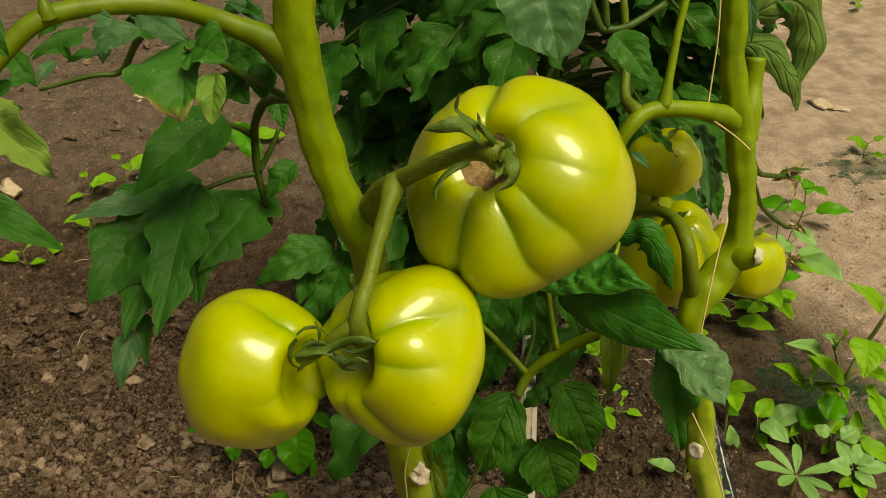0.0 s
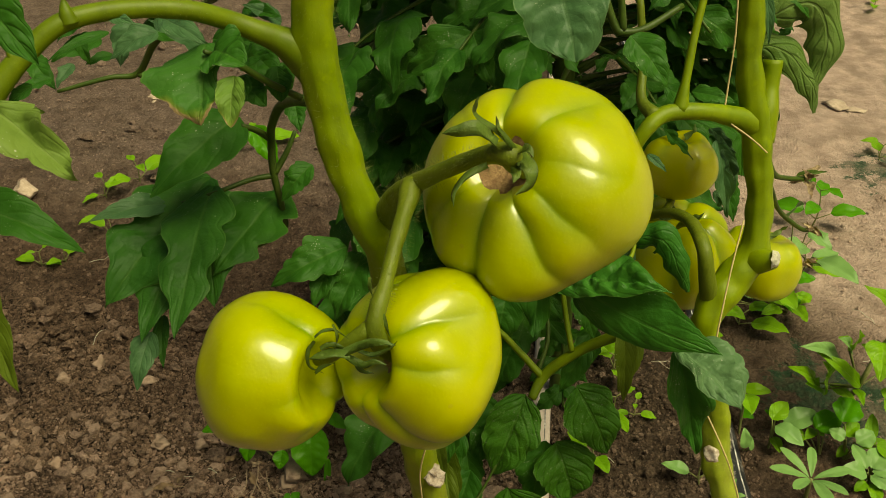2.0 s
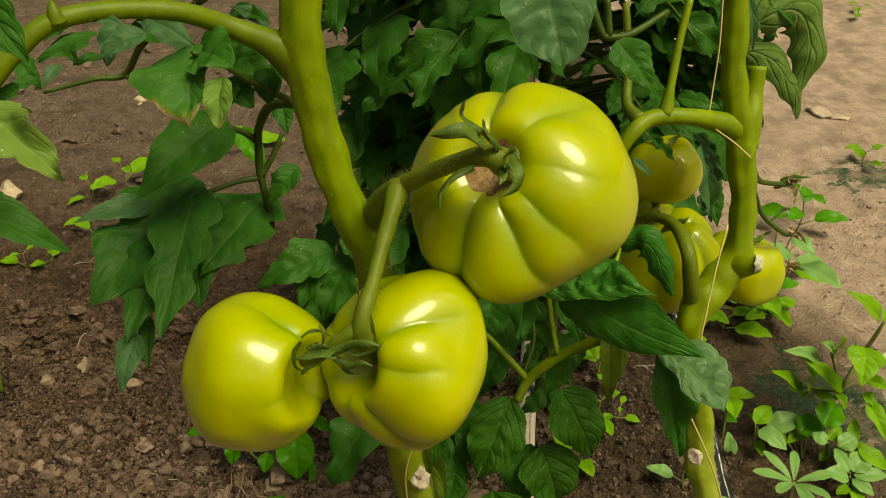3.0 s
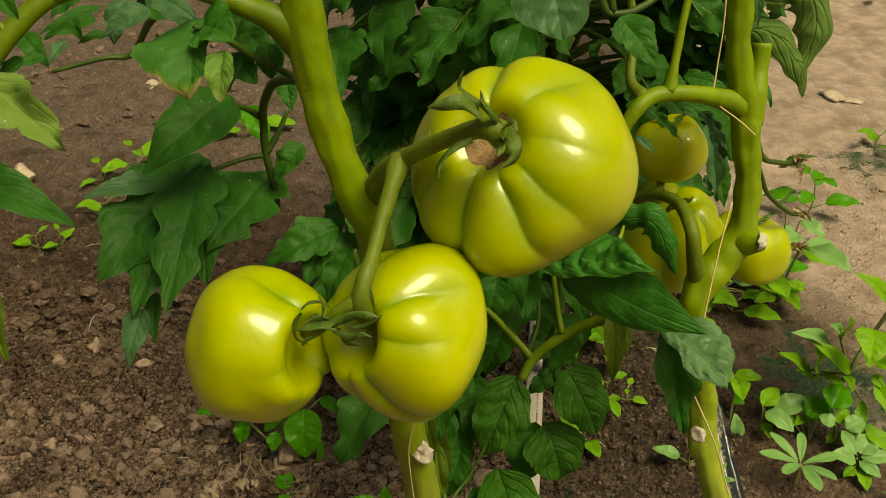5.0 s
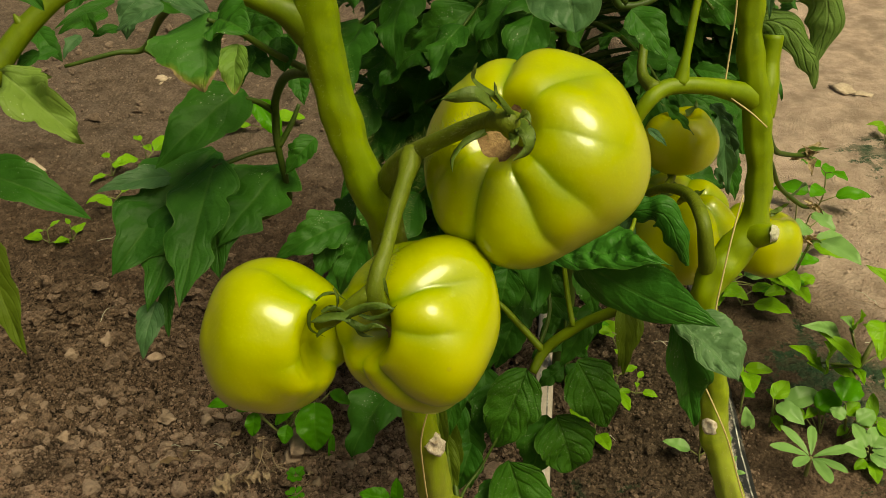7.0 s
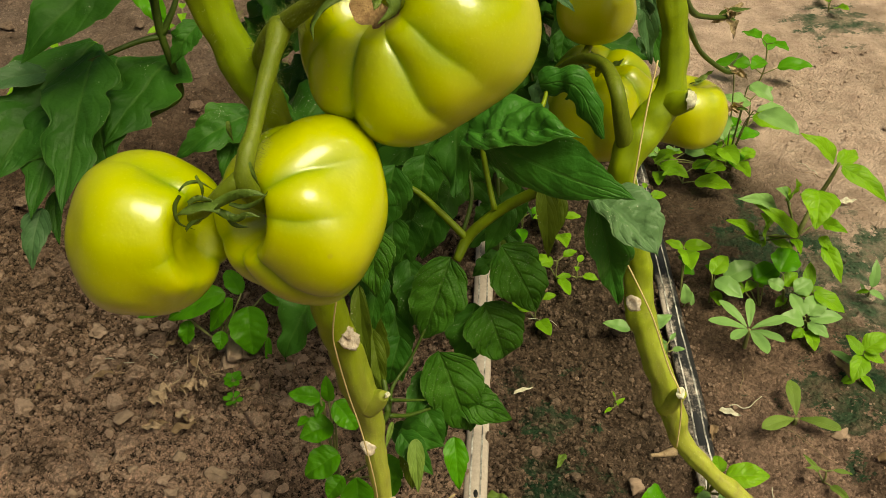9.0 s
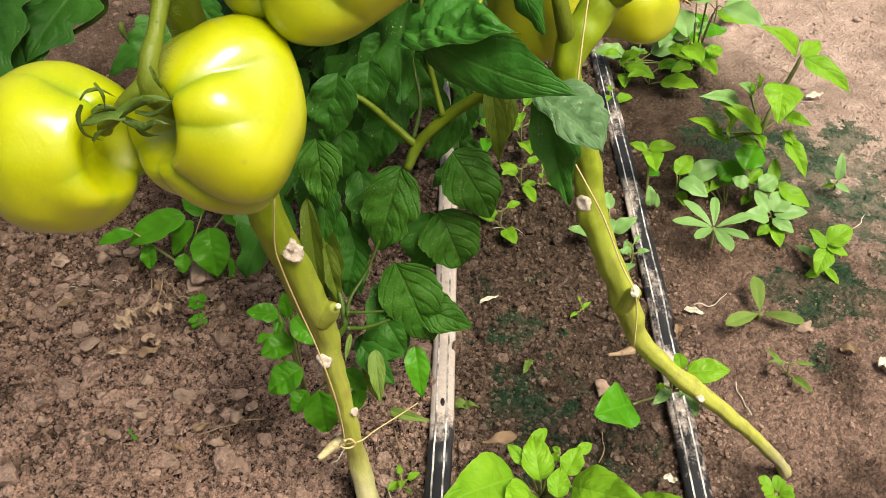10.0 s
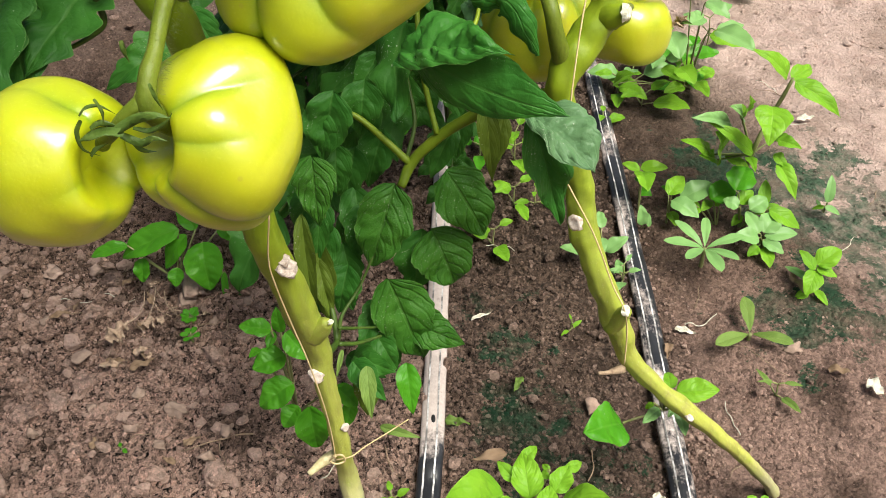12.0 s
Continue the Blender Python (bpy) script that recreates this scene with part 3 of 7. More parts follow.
# ---- leaves ----
def leaf_mesh(name, length, width, material, arch=0.08, fold=0.25, lobes=0.25, teeth=7, wave=0.05, seed=0, curl=0.0, round_=0.0, nu=40, nv=14, quilt=1.0, left=None, right=None, bend=0.0):
    """A leaf blade: base at the origin, along +y, upper face +z. left, right: half widths at even steps from base to tip; bend: sideways bow."""
    rng = random.Random(seed)
    ph = [rng.uniform(0, 1) for _ in range(6)]
    verts, uvs, faces = [], [], []
    flow = [None if own is None else [q.x for q in spline([(h, 0, 0) for h in own], 8)] for own in (left, right)]
    for i in range(nu + 1):
        u = i / nu
        prof = math.sin(math.pi * u ** (0.62 + 0.25 * round_)) ** (0.85 - 0.3 * round_) if 0 < u < 1 else 0.0
        prof *= 1 - 0.25 * (1 - round_) * u
        for j in range(nv + 1):
            v = 2 * j / nv - 1
            s = ph[0] if v < 0 else ph[1]
            own = flow[0] if v < 0 else flow[1]
            half = prof
            if own is not None:
                half = own[min(int(u * (len(own) - 1) + 0.5), len(own) - 1)]
            uw = u + 0.07 * noise.noise(Vector((u * 3.1, s * 40, ph[4] * 20)))
            saw = abs(math.sin(math.pi * (uw * teeth * 0.8 + s))) ** 0.6
            big = 0.5 + 0.5 * math.sin(2 * math.pi * (uw * teeth * 0.36 + s))
            cut = 1 - lobes * (0.45 * (1 - saw) + 0.45 * (1 - big)) * abs(v) ** 2
            ragged = 1 + 0.14 * noise.noise(Vector((u * 4.0, s * 50, ph[2] * 30))) + 0.06 * noise.noise(Vector((u * 17.0, s * 50, ph[2] * 30)))
            x = v * 0.5 * width * ragged * max(half * cut, 0.012 if u < 1 else 0)
            y = u * length + 0.10 * length * lobes * saw * abs(v) * prof
            z = arch * length * 4 * u * (1 - u)
            z += fold * abs(x) - curl * x * x / max(width, 1e-4) * 2
            w = width * wave
            z += w * noise.noise(Vector((x / width * 2.6 + ph[2] * 40, u * 3.2, ph[3] * 40))) * 1.6
            z += w * 0.8 * abs(v) * math.sin(2 * math.pi * (u * 2.2 + (ph[4] if v < 0 else ph[5])))
            # the blade swells between its ribs and puckers finely
            rib = abs(math.sin(math.pi * (u * 6.0 - 1.0 * abs(v) ** 1.3 + 0.5 * s)))
            swell = math.sqrt(rib) * min(1.0, 5 * abs(v)) * (1 - abs(v) ** 4) * min(1, 3 * prof)
            fine = noise.noise(Vector((x / width * 13, u * 13 * length / width, ph[5] * 50)))
            z += quilt * width * (0.030 * swell + 0.016 * fine * (1 - abs(v) ** 4))
            verts.append((x + bend * length * u * u, y, z))
            uvs.append((u, 0.5 + 0.5 * v))
    k = nv + 1
    for i in range(nu):
        for j in range(nv):
            faces.append((i * k + j, i * k + j + 1, (i + 1) * k + j + 1, (i + 1) * k + j))
    me = mesh_of(name, verts, faces, material)
    layer = me.uv_layers.new(name="UVMap")
    index = np.zeros(len(me.loops), np.int32)
    me.loops.foreach_get("vertex_index", index)
    layer.data.foreach_set("uv", np.array(uvs, np.float32)[index].ravel())
    return me


def leaf_pose(base, tip, face):
    b, t = Vector(base), Vector(tip)
    y = (t - b).normalized()
    n = Vector(face)
    z = (n - y * n.dot(y)).normalized()
    x = y.cross(z)
    return Matrix.Translation(b) @ Matrix((x, y, z)).transposed().to_4x4()


FRONT = (0.0, -0.65, 0.76)
LEAF_COUNT = [0]


def leaf(plant, base, tip, ratio=0.6, material=None, face=FRONT, name="leaflet", label="", stalk=None, **kw):
    """One blade from its base to its tip, as a part of a plant."""
    LEAF_COUNT[0] += 1
    material = material or LEAF
    length = (Vector(tip) - Vector(base)).length
    me = leaf_mesh(name, length, length * ratio, material, seed=LEAF_COUNT[0], **kw)
    ob = part(name, me, material, plant, label)
    ob.matrix_basis = leaf_pose(base, tip, face)
    if stalk:
        tube("leaf_stalk", [stalk, base], [0.0012, 0.0009], STEM_DARK, plant, per=4, sides=6)
    return ob


# ---- tomatoes ----
def tomato(label, centre, axis_, radius, height, grooves, group, spin=0.0, dimple=0.3, cave=0.40, full=0.86, uneven=0.06, seed=0, cork=0.0, sepals=5, sepal_len=0.016, nphi=120, nth=64):
    """grooves: (angle in degrees round the stalk, depth, width in degrees, how far down it runs in radians)."""
    root = thing("tomato", centre, label, "tomato", group)
    a = Vector(axis_).normalized()
    right = Vector((0, 0, 1)).cross(a).normalized()
    up = a.cross(right)
    frame_ = Matrix((right, up, a)).transposed()
    c = Vector(centre)
    off = Vector((seed * 7.3, seed * 3.1, 0))

    def surface(th, ph):
        cut, depth = 0.0, 0.0
        for ang, d, w, reach in grooves:
            drift = 5 * noise.noise(Vector((th * 1.7, ang, seed)))
            q = (math.degrees(ph) - ang - spin - drift + 180) % 360 - 180
            crease = math.exp(-abs(q / w) ** 1.15)
            fade = (0.3 + 0.7 * min(1.0, th / 0.4)) / (1 + math.exp((th - reach) / 0.20))
            cut += d * fade * (0.55 * crease + 0.45 * math.exp(-(q / (2.7 * w)) ** 2))
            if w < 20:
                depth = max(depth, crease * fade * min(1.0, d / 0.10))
        r = math.sin(th)
        body = r ** full if r > 0 else 0.0
        lump = 1 + uneven * noise.noise(Vector((math.cos(ph) * r, math.sin(ph) * r, math.cos(th))) * 1.2 + off) * 2
        z = math.cos(th)
        z = math.copysign(abs(z) ** 0.9, z) * height / radius
        z -= dimple * math.exp(-(th / cave) ** 2)
        z += 0.10 * math.exp(-((math.pi - th) / 0.4) ** 2)
        k = (1 - cut) * lump
        p = Vector((body * math.cos(ph) * k, body * math.sin(ph) * k, z * (1 - 0.5 * cut) * lump)) * radius
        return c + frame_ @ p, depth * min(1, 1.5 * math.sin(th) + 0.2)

    verts, dep, faces = [], [], []
    for i in range(1, nth):
        th = math.pi * i / nth
        for j in range(nphi):
            p, d = surface(th, 2 * math.pi * j / nphi)
            verts.append(p)
            dep.append(d)
    for i in range(nth - 2):
        for j in range(nphi):
            q = i * nphi + j
            r_ = i * nphi + (j + 1) % nphi
            faces.append((q, q + nphi, r_ + nphi, r_))
    for th in (0.0, math.pi):
        p, d = surface(th, 0.0)
        verts.append(p)
        dep.append(d)
    last = (nth - 2) * nphi
    for j in range(nphi):
        faces.append((len(verts) - 2, j, (j + 1) % nphi))
        faces.append((len(verts) - 1, last + (j + 1) % nphi, last + j))
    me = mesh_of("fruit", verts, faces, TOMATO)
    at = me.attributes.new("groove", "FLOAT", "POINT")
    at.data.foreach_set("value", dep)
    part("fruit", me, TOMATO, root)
    rng = random.Random(seed)
    if cork:
        v, f = [], []
        n = 28
        for i in range(4):
            for j in range(n):
                ph = 2 * math.pi * j / n
                rr = cork * (i / 3) * (1 + 0.22 * noise.noise(Vector((math.cos(ph) * 2.2, math.sin(ph) * 2.2, 5 + seed))) * 2)
                p, _ = surface(max(rr, 0.002), ph)
                out = frame_ @ Vector((0, 0, 1))
                v.append(p + out * (0.0006 if i < 3 else -0.0004))
        for i in range(3):
            for j in range(n):
                f.append((i * n + j, (i + 1) * n + j, (i + 1) * n + (j + 1) % n, i * n + (j + 1) % n))
        part("cork_ring", mesh_of("cork_ring", v, f, CORK), CORK, root, "brown corky ring round the stalk")
    for s in range(sepals):
        ph = 2 * math.pi * (s + rng.uniform(-0.25, 0.25)) / sepals + 0.4
        L = sepal_len * rng.uniform(0.7, 1.25)
        lift = rng.uniform(0.1, 0.9)
        pts, prev = [], None
        for q in range(5):
            t = q / 4
            p, _ = surface(0.08 + t * L / radius * 1.0, ph + 0.25 * t * rng.uniform(-1, 1))
            p = p + (frame_ @ Vector((0, 0, 1))) * (0.0015 + lift * L * 0.55 * t * t) + Vector((0, 0, 0.001))
            pts.append(p)
        v, f = [], []
        line = spline(pts, 4)
        for i, p in enumerate(line):
            t = i / (len(line) - 1)
            d = (line[min(i + 1, len(line) - 1)] - line[max(0, i - 1)]).normalized()
            nrm = (p - c).normalized()
            w = d.cross(nrm).normalized() * (0.0026 * math.sin(math.pi * min(0.96, 0.18 + 0.8 * t)) * (1 - 0.35 * t))
            twist = nrm * (0.0012 * math.sin(3 * t + s))
            v += [p - w + twist, p + nrm * 0.0007, p + w - twist]
        for i in range(len(line) - 1):
            f += [(3 * i, 3 * i + 1, 3 * i + 4, 3 * i + 3), (3 * i + 1, 3 * i + 2, 3 * i + 5, 3 * i + 4)]
        part("sepal", mesh_of("sepal", v, f, SEPAL), SEPAL, root, "withered dark green sepal")
    return root


TRUSS = "green tomatoes on the front truss"
T_ONE = tomato("large ribbed green-yellow beefsteak tomato with corky stalk ring", (0.0755, 0.3687, 0.3856), (-0.40, -0.66, 0.64), 0.0424, 0.0338,
               [(-92, 0.15, 5, 1.5), (-50, 0.14, 5, 1.3), (-22, 0.10, 7, 1.2), (15, 0.06, 10, 1.2), (62, 0.08, 9, 1.5), (112, 0.17, 7, 1.7), (136, 0.13, 24, 1.8), (152, 0.06, 12, 1.5), (-130, 0.07, 8, 1.4)],
               TRUSS, seed=1, nphi=280, nth=90, cork=0.23, dimple=0.29, cave=0.25, sepals=0)
T_TWO = tomato("green-yellow ribbed tomato, paired with its neighbour on a stalk", (0.0361, 0.3268, 0.3363), (-0.70, -0.58, 0.36), 0.0336, 0.0270,
               [(125, 0.17, 14, 1.8), (58, 0.14, 8, 1.6), (24, 0.09, 7, 1.2), (-40, 0.15, 8, 1.8), (-75, 0.13, 8, 1.6), (-125, 0.09, 11, 1.4), (172, 0.12, 14, 1.5)],
               TRUSS, seed=2, nphi=240, nth=90, dimple=0.52, cave=0.29, cork=0.10, sepals=0)
T_THREE = tomato("smooth green-yellow tomato with one deep groove", (-0.0152, 0.322, 0.3307), (0.92, -0.33, 0.20), 0.0286, 0.0252,
                 [(84, 0.12, 8, 1.4), (172, 0.16, 14, 0.75), (-70, 0.15, 9, 1.4), (10, 0.12, 14, 1.5), (-125, 0.05, 14, 1.2)],
                 TRUSS, seed=3, nphi=240, nth=90, dimple=0.40, cave=0.34, full=0.72, sepals=0)


def sepal(fruit, points, width, twist=0.6):
    """A withered sepal: a narrow channelled ribbon, wrinkled and twisted, along a few places."""
    line = spline(points, 8)
    v, f, n = [], [], 7
    for i, p in enumerate(line):
        t = i / (len(line) - 1)
        d = (line[min(i + 1, len(line) - 1)] - line[max(0, i - 1)]).normalized()
        out = Vector((0.1, -0.7, 0.7))
        out = (out - d * out.dot(d)).normalized()
        a = twist * math.sin(4 * t + width * 900)
        s = d.cross(out)
        across, rise = s * math.cos(a) + out * math.sin(a), out * math.cos(a) - s * math.sin(a)
        half = width * 0.45 * (math.sin(math.pi * min(0.985, 0.3 + 0.7 * t)) + 0.03)
        for k in range(n):
            q = 2 * k / (n - 1) - 1
            crimp = 0.16 * noise.noise(Vector((t * 9, q * 2.5, width * 4000))) + 0.06 * math.sin(9 * q)
            v.append(p + across * q * half + rise * half * (0.55 * q * q - 0.25 + crimp))
        v.append(p - rise * half * 0.3)
    n += 1
    for i in range(len(line) - 1):
        for k in range(n):
            f.append((n * i + k, n * i + (k + 1) % n, n * (i + 1) + (k + 1) % n, n * (i + 1) + k))
    part("sepal", mesh_of("sepal", v, f, SEPAL), SEPAL, fruit, "withered dark green sepal")


sepal(T_ONE, [(0.0620, 0.3280, 0.4210), (0.0560, 0.3240, 0.4280), (0.0490, 0.3220, 0.4280), (0.0450, 0.3220, 0.4270)], 0.0055)
sepal(T_ONE, [(0.0680, 0.3280, 0.4190), (0.0620, 0.3220, 0.4280), (0.0550, 0.3200, 0.4340), (0.0550, 0.3180, 0.4390), (0.0560, 0.3180, 0.4410)], 0.0024)
sepal(T_ONE, [(0.0660, 0.3280, 0.4210), (0.0620, 0.3220, 0.4290), (0.0610, 0.3180, 0.4350)], 0.0031)
sepal(T_ONE, [(0.0690, 0.3270, 0.4180), (0.0720, 0.3220, 0.4160), (0.0720, 0.3200, 0.4120), (0.0680, 0.3180, 0.4090)], 0.0056)
sepal(T_ONE, [(0.0590, 0.3280, 0.4140), (0.0530, 0.3240, 0.4120), (0.0490, 0.3200, 0.4080), (0.0490, 0.3180, 0.4040)], 0.0027)
sepal(T_ONE, [(0.0680, 0.3260, 0.4150), (0.0680, 0.3200, 0.4150), (0.0670, 0.3180, 0.4130)], 0.0039)
sepal(T_ONE, [(0.0690, 0.3280, 0.4190), (0.0710, 0.3220, 0.4230), (0.0730, 0.3200, 0.4210)], 0.0035)
sepal(T_TWO, [(0.0145, 0.3030, 0.3563), (0.0216, 0.3030, 0.3605), (0.0270, 0.3030, 0.3612), (0.0317, 0.3030, 0.3601)], 0.0035)
sepal(T_TWO, [(0.0150, 0.3040, 0.3537), (0.0204, 0.3040, 0.3509), (0.0242, 0.3040, 0.3523), (0.0283, 0.3040, 0.3511)], 0.0029)
sepal(T_TWO, [(0.0278, 0.3040, 0.3716), (0.0286, 0.3040, 0.3669), (0.0298, 0.3040, 0.3624)], 0.0014)
sepal(T_TWO, [(0.0238, 0.3030, 0.3864), (0.0240, 0.3030, 0.3830), (0.0246, 0.3030, 0.3794)], 0.0017)
sepal(T_TWO, [(0.0189, 0.3050, 0.3555), (0.0237, 0.3050, 0.3543), (0.0290, 0.3050, 0.3570), (0.0319, 0.3050, 0.3604)], 0.0019)
sepal(T_TWO, [(0.0170, 0.3050, 0.3511), (0.0197, 0.3050, 0.3474), (0.0239, 0.3050, 0.3464)], 0.0019)
sepal(T_THREE, [(0.0167, 0.3020, 0.3558), (0.0112, 0.3020, 0.3565), (0.0066, 0.3020, 0.3553), (0.0026, 0.3020, 0.3536)], 0.0041)
sepal(T_THREE, [(0.0053, 0.3020, 0.3626), (0.0084, 0.3020, 0.3655), (0.0124, 0.3020, 0.3660), (0.0165, 0.3020, 0.3628)], 0.0014)
sepal(T_THREE, [(0.0118, 0.3010, 0.3690), (0.0130, 0.3010, 0.3643), (0.0120, 0.3010, 0.3592)], 0.0012)
sepal(T_THREE, [(0.0049, 0.3030, 0.3605), (0.0026, 0.3030, 0.3562), (0.0027, 0.3030, 0.3500), (0.0073, 0.3030, 0.3471)], 0.0016)
sepal(T_THREE, [(0.0046, 0.3020, 0.3475), (0.0071, 0.3020, 0.3506), (0.0113, 0.3020, 0.3525)], 0.0017)
sepal(T_THREE, [(0.0064, 0.3040, 0.3565), (0.0099, 0.3040, 0.3586), (0.0135, 0.3040, 0.3578), (0.0160, 0.3040, 0.3556)], 0.0021)
BACK = "green tomatoes on the rear truss"
tomato("small green tomato half hidden by a chewed leaf", (0.1653, 0.53, 0.3169), (-0.1, 0.1, 1), 0.0205, 0.0185, [(0, 0.06, 14, 1.4), (120, 0.06, 14, 1.4), (240, 0.06, 14, 1.4)], BACK, seed=4, sepals=3, sepal_len=0.009, nphi=60, nth=32)
tomato("lobed green-yellow tomato behind the stem", (0.1732, 0.5300, 0.2605), (-0.15, -0.1, 1), 0.0362, 0.031, [(62, 0.30, 10, 2.0), (12, 0.24, 9, 1.9), (-48, 0.14, 10, 1.8), (-105, 0.12, 11, 1.7), (120, 0.2, 12, 1.7), (-165, 0.12, 12, 1.6)], BACK, seed=5, sepals=3, sepal_len=0.009, nphi=140, nth=60)
tomato("round green-yellow tomato beside the cut stem", (0.2240, 0.545, 0.2455), (0.2, 0.2, 1), 0.0255, 0.0225, [(30, 0.06, 14, 1.4), (160, 0.06, 14, 1.4), (280, 0.06, 14, 1.4)], BACK, seed=6, sepals=3, sepal_len=0.009, nphi=60, nth=32)

# ---- front tomato plant ----
plant_a = thing("tomato_plant", (0.0547, 0.375, 0), "tomato plant with a thick hairy yellow-green stem in soil", "tomato plant", "staked tomato plants")
STEM_A = [(0.0553, 0.3689, -0.01), (0.0486, 0.392, 0.0222), (0.0477, 0.389, 0.0691), (0.0467, 0.389, 0.0993), (0.045, 0.391, 0.1272), (0.044, 0.393, 0.1531), (0.0395, 0.391, 0.1783), (0.0352, 0.386, 0.2129), (0.031, 0.38, 0.249), (0.0208, 0.378, 0.3382), (0.0132, 0.377, 0.3637),
          (0.0043, 0.38, 0.3876), (-0.0018, 0.383, 0.4114), (-0.0051, 0.385, 0.4322), (-0.0043, 0.386, 0.4522), (-0.0008, 0.388, 0.4835), (0.004, 0.392, 0.60), (0.006, 0.395, 0.76)]
tube("stem", STEM_A, [0.0068, 0.0064, 0.0053, 0.0054, 0.0060, 0.0070, 0.0090, 0.0082, 0.0080, 0.0076, 0.0074, 0.0073, 0.0076, 0.0082, 0.0074, 0.0072, 0.0066, 0.0050], STEM, plant_a, per=14, sides=32, rough=0.08, ribs=0.055)
tube("side_shoot", [(-0.0044, 0.387, 0.4169), (-0.0077, 0.386, 0.4248), (-0.0124, 0.384, 0.4305), (-0.0178, 0.382, 0.4343), (-0.024, 0.379, 0.438), (-0.0319, 0.376, 0.442), (-0.0424, 0.367, 0.4484), (-0.0552, 0.36, 0.4509), (-0.0676, 0.353, 0.4516), (-0.0777, 0.345, 0.4501), (-0.0872, 0.338, 0.4429), (-0.0954, 0.331, 0.4335), (-0.1055, 0.318, 0.4186)],
     [0.0066, 0.0080, 0.0068, 0.0050, 0.0041, 0.0037, 0.0034, 0.0032, 0.0031, 0.0032, 0.0034, 0.0036, 0.0040], SHOOT, plant_a, per=8, sides=16, rough=0.04)
tube("side_shoot_stub", [(-0.0746, 0.345, 0.4505), (-0.0751, 0.345, 0.4538), (-0.0757, 0.346, 0.4563), (-0.0755, 0.346, 0.4581)], [0.0030, 0.0022, 0.0013, 0.0003], SHOOT, plant_a, sides=8)
tube("side_shoot_stub", [(-0.0891, 0.336, 0.4402), (-0.0906, 0.335, 0.4428), (-0.0918, 0.335, 0.4453)], [0.0030, 0.0016, 0.0003], SHOOT, plant_a, sides=8)
tube("truss_stalk", [(0.0178, 0.382, 0.3437), (0.0184, 0.38, 0.3577), (0.0213, 0.374, 0.3705), (0.027, 0.364, 0.3829), (0.034, 0.356, 0.3916), (0.0424, 0.348, 0.4004), (0.0532, 0.34, 0.4095), (0.0623, 0.33, 0.4171), (0.0681, 0.331, 0.4148), (0.0723, 0.35, 0.4005)], [0.0044, 0.0050, 0.0044, 0.0038, 0.0036, 0.0031, 0.0030, 0.0036, 0.0046, 0.0026], STALK, plant_a, per=8, sides=14, rough=0.06)
tube("truss_stalk", [(0.0330, 0.3550, 0.3920), (0.0310, 0.3440, 0.3870), (0.0290, 0.3330, 0.3810), (0.0270, 0.3220, 0.3740), (0.0250, 0.3130, 0.3680), (0.0240, 0.3090, 0.3610), (0.0250, 0.3130, 0.3530), (0.0290, 0.3200, 0.3420)], [0.0042, 0.0031, 0.0027, 0.0027, 0.0030, 0.0034, 0.0036, 0.0028], STALK, plant_a, per=8, sides=14, rough=0.10)
tube("truss_stalk", [(0.0250, 0.3130, 0.3640), (0.0210, 0.3090, 0.3610), (0.0160, 0.3080, 0.3570), (0.0100, 0.3080, 0.3510), (0.0060, 0.3110, 0.3470), (0.0030, 0.3170, 0.3415)], [0.0024, 0.0026, 0.0024, 0.0022, 0.0024, 0.0024], STALK, plant_a, sides=12, rough=0.10)


def scar(plant, at, size, face=FRONT, label="pale dry pruning scar", material=SCAR, seed=0):
    """A dried cut where a leaf was taken off: a ragged rim round a sunken middle."""
    n, v, f = 16, [], []
    m = leaf_pose((0, 0, 0), Vector(face).orthogonal(), face).to_3x3()
    for i, (r, h) in enumerate(((0.0, 0.10), (0.45, 0.10), (0.75, 0.24), (1.0, 0.16), (1.12, -0.35))):
        for k in range(n):
            a = 2 * math.pi * k / n
            w = 1 + 0.55 * noise.noise(Vector((math.cos(a) * 1.7, math.sin(a) * 1.7, seed + i)))
            v.append(Vector(at) + m @ Vector((r * w * math.cos(a), r * w * 0.8 * math.sin(a), h * w)) * size)
    for i in range(4):
        for k in range(n):
            f.append((i * n + k, i * n + (k + 1) % n, (i + 1) * n + (k + 1) % n, (i + 1) * n + k))
    return part("stem_scar", mesh_of("stem_scar", v, f, material), material, plant, label)


def hairs(plant, points, radius, count, length, seed):
    """Fine bristles standing off a stem."""
    rng = random.Random(seed)
    line = spline(points, 12)
    v, f = [], []
    for _ in range(count):
        i = rng.randrange(len(line) - 1)
        d = (line[i + 1] - line[i]).normalized()
        p = line[i].lerp(line[i + 1], rng.random())
        s = d.orthogonal().normalized()
        a = rng.uniform(0, 2 * math.pi)
        out = s * math.cos(a) + d.cross(s) * math.sin(a)
        tip = p + out * (radius * 0.97 + length * rng.uniform(0.4, 1.1)) + d * length * rng.uniform(-0.3, 0.3)
        b = p + out * radius * 0.9
        w1, w2 = d * 0.00005, out.cross(d) * 0.00005
        k = len(v)
        v += [b + w1, b - w1 * 0.5 + w2, b - w1 * 0.5 - w2, tip]
        f += [(k, k + 1, k + 3), (k + 1, k + 2, k + 3), (k + 2, k, k + 3)]
    return tagged(part("stem_hairs", mesh_of("stem_hairs", v, f, HAIR), HAIR, plant, "fine pale stem hairs"), kind="stuff")


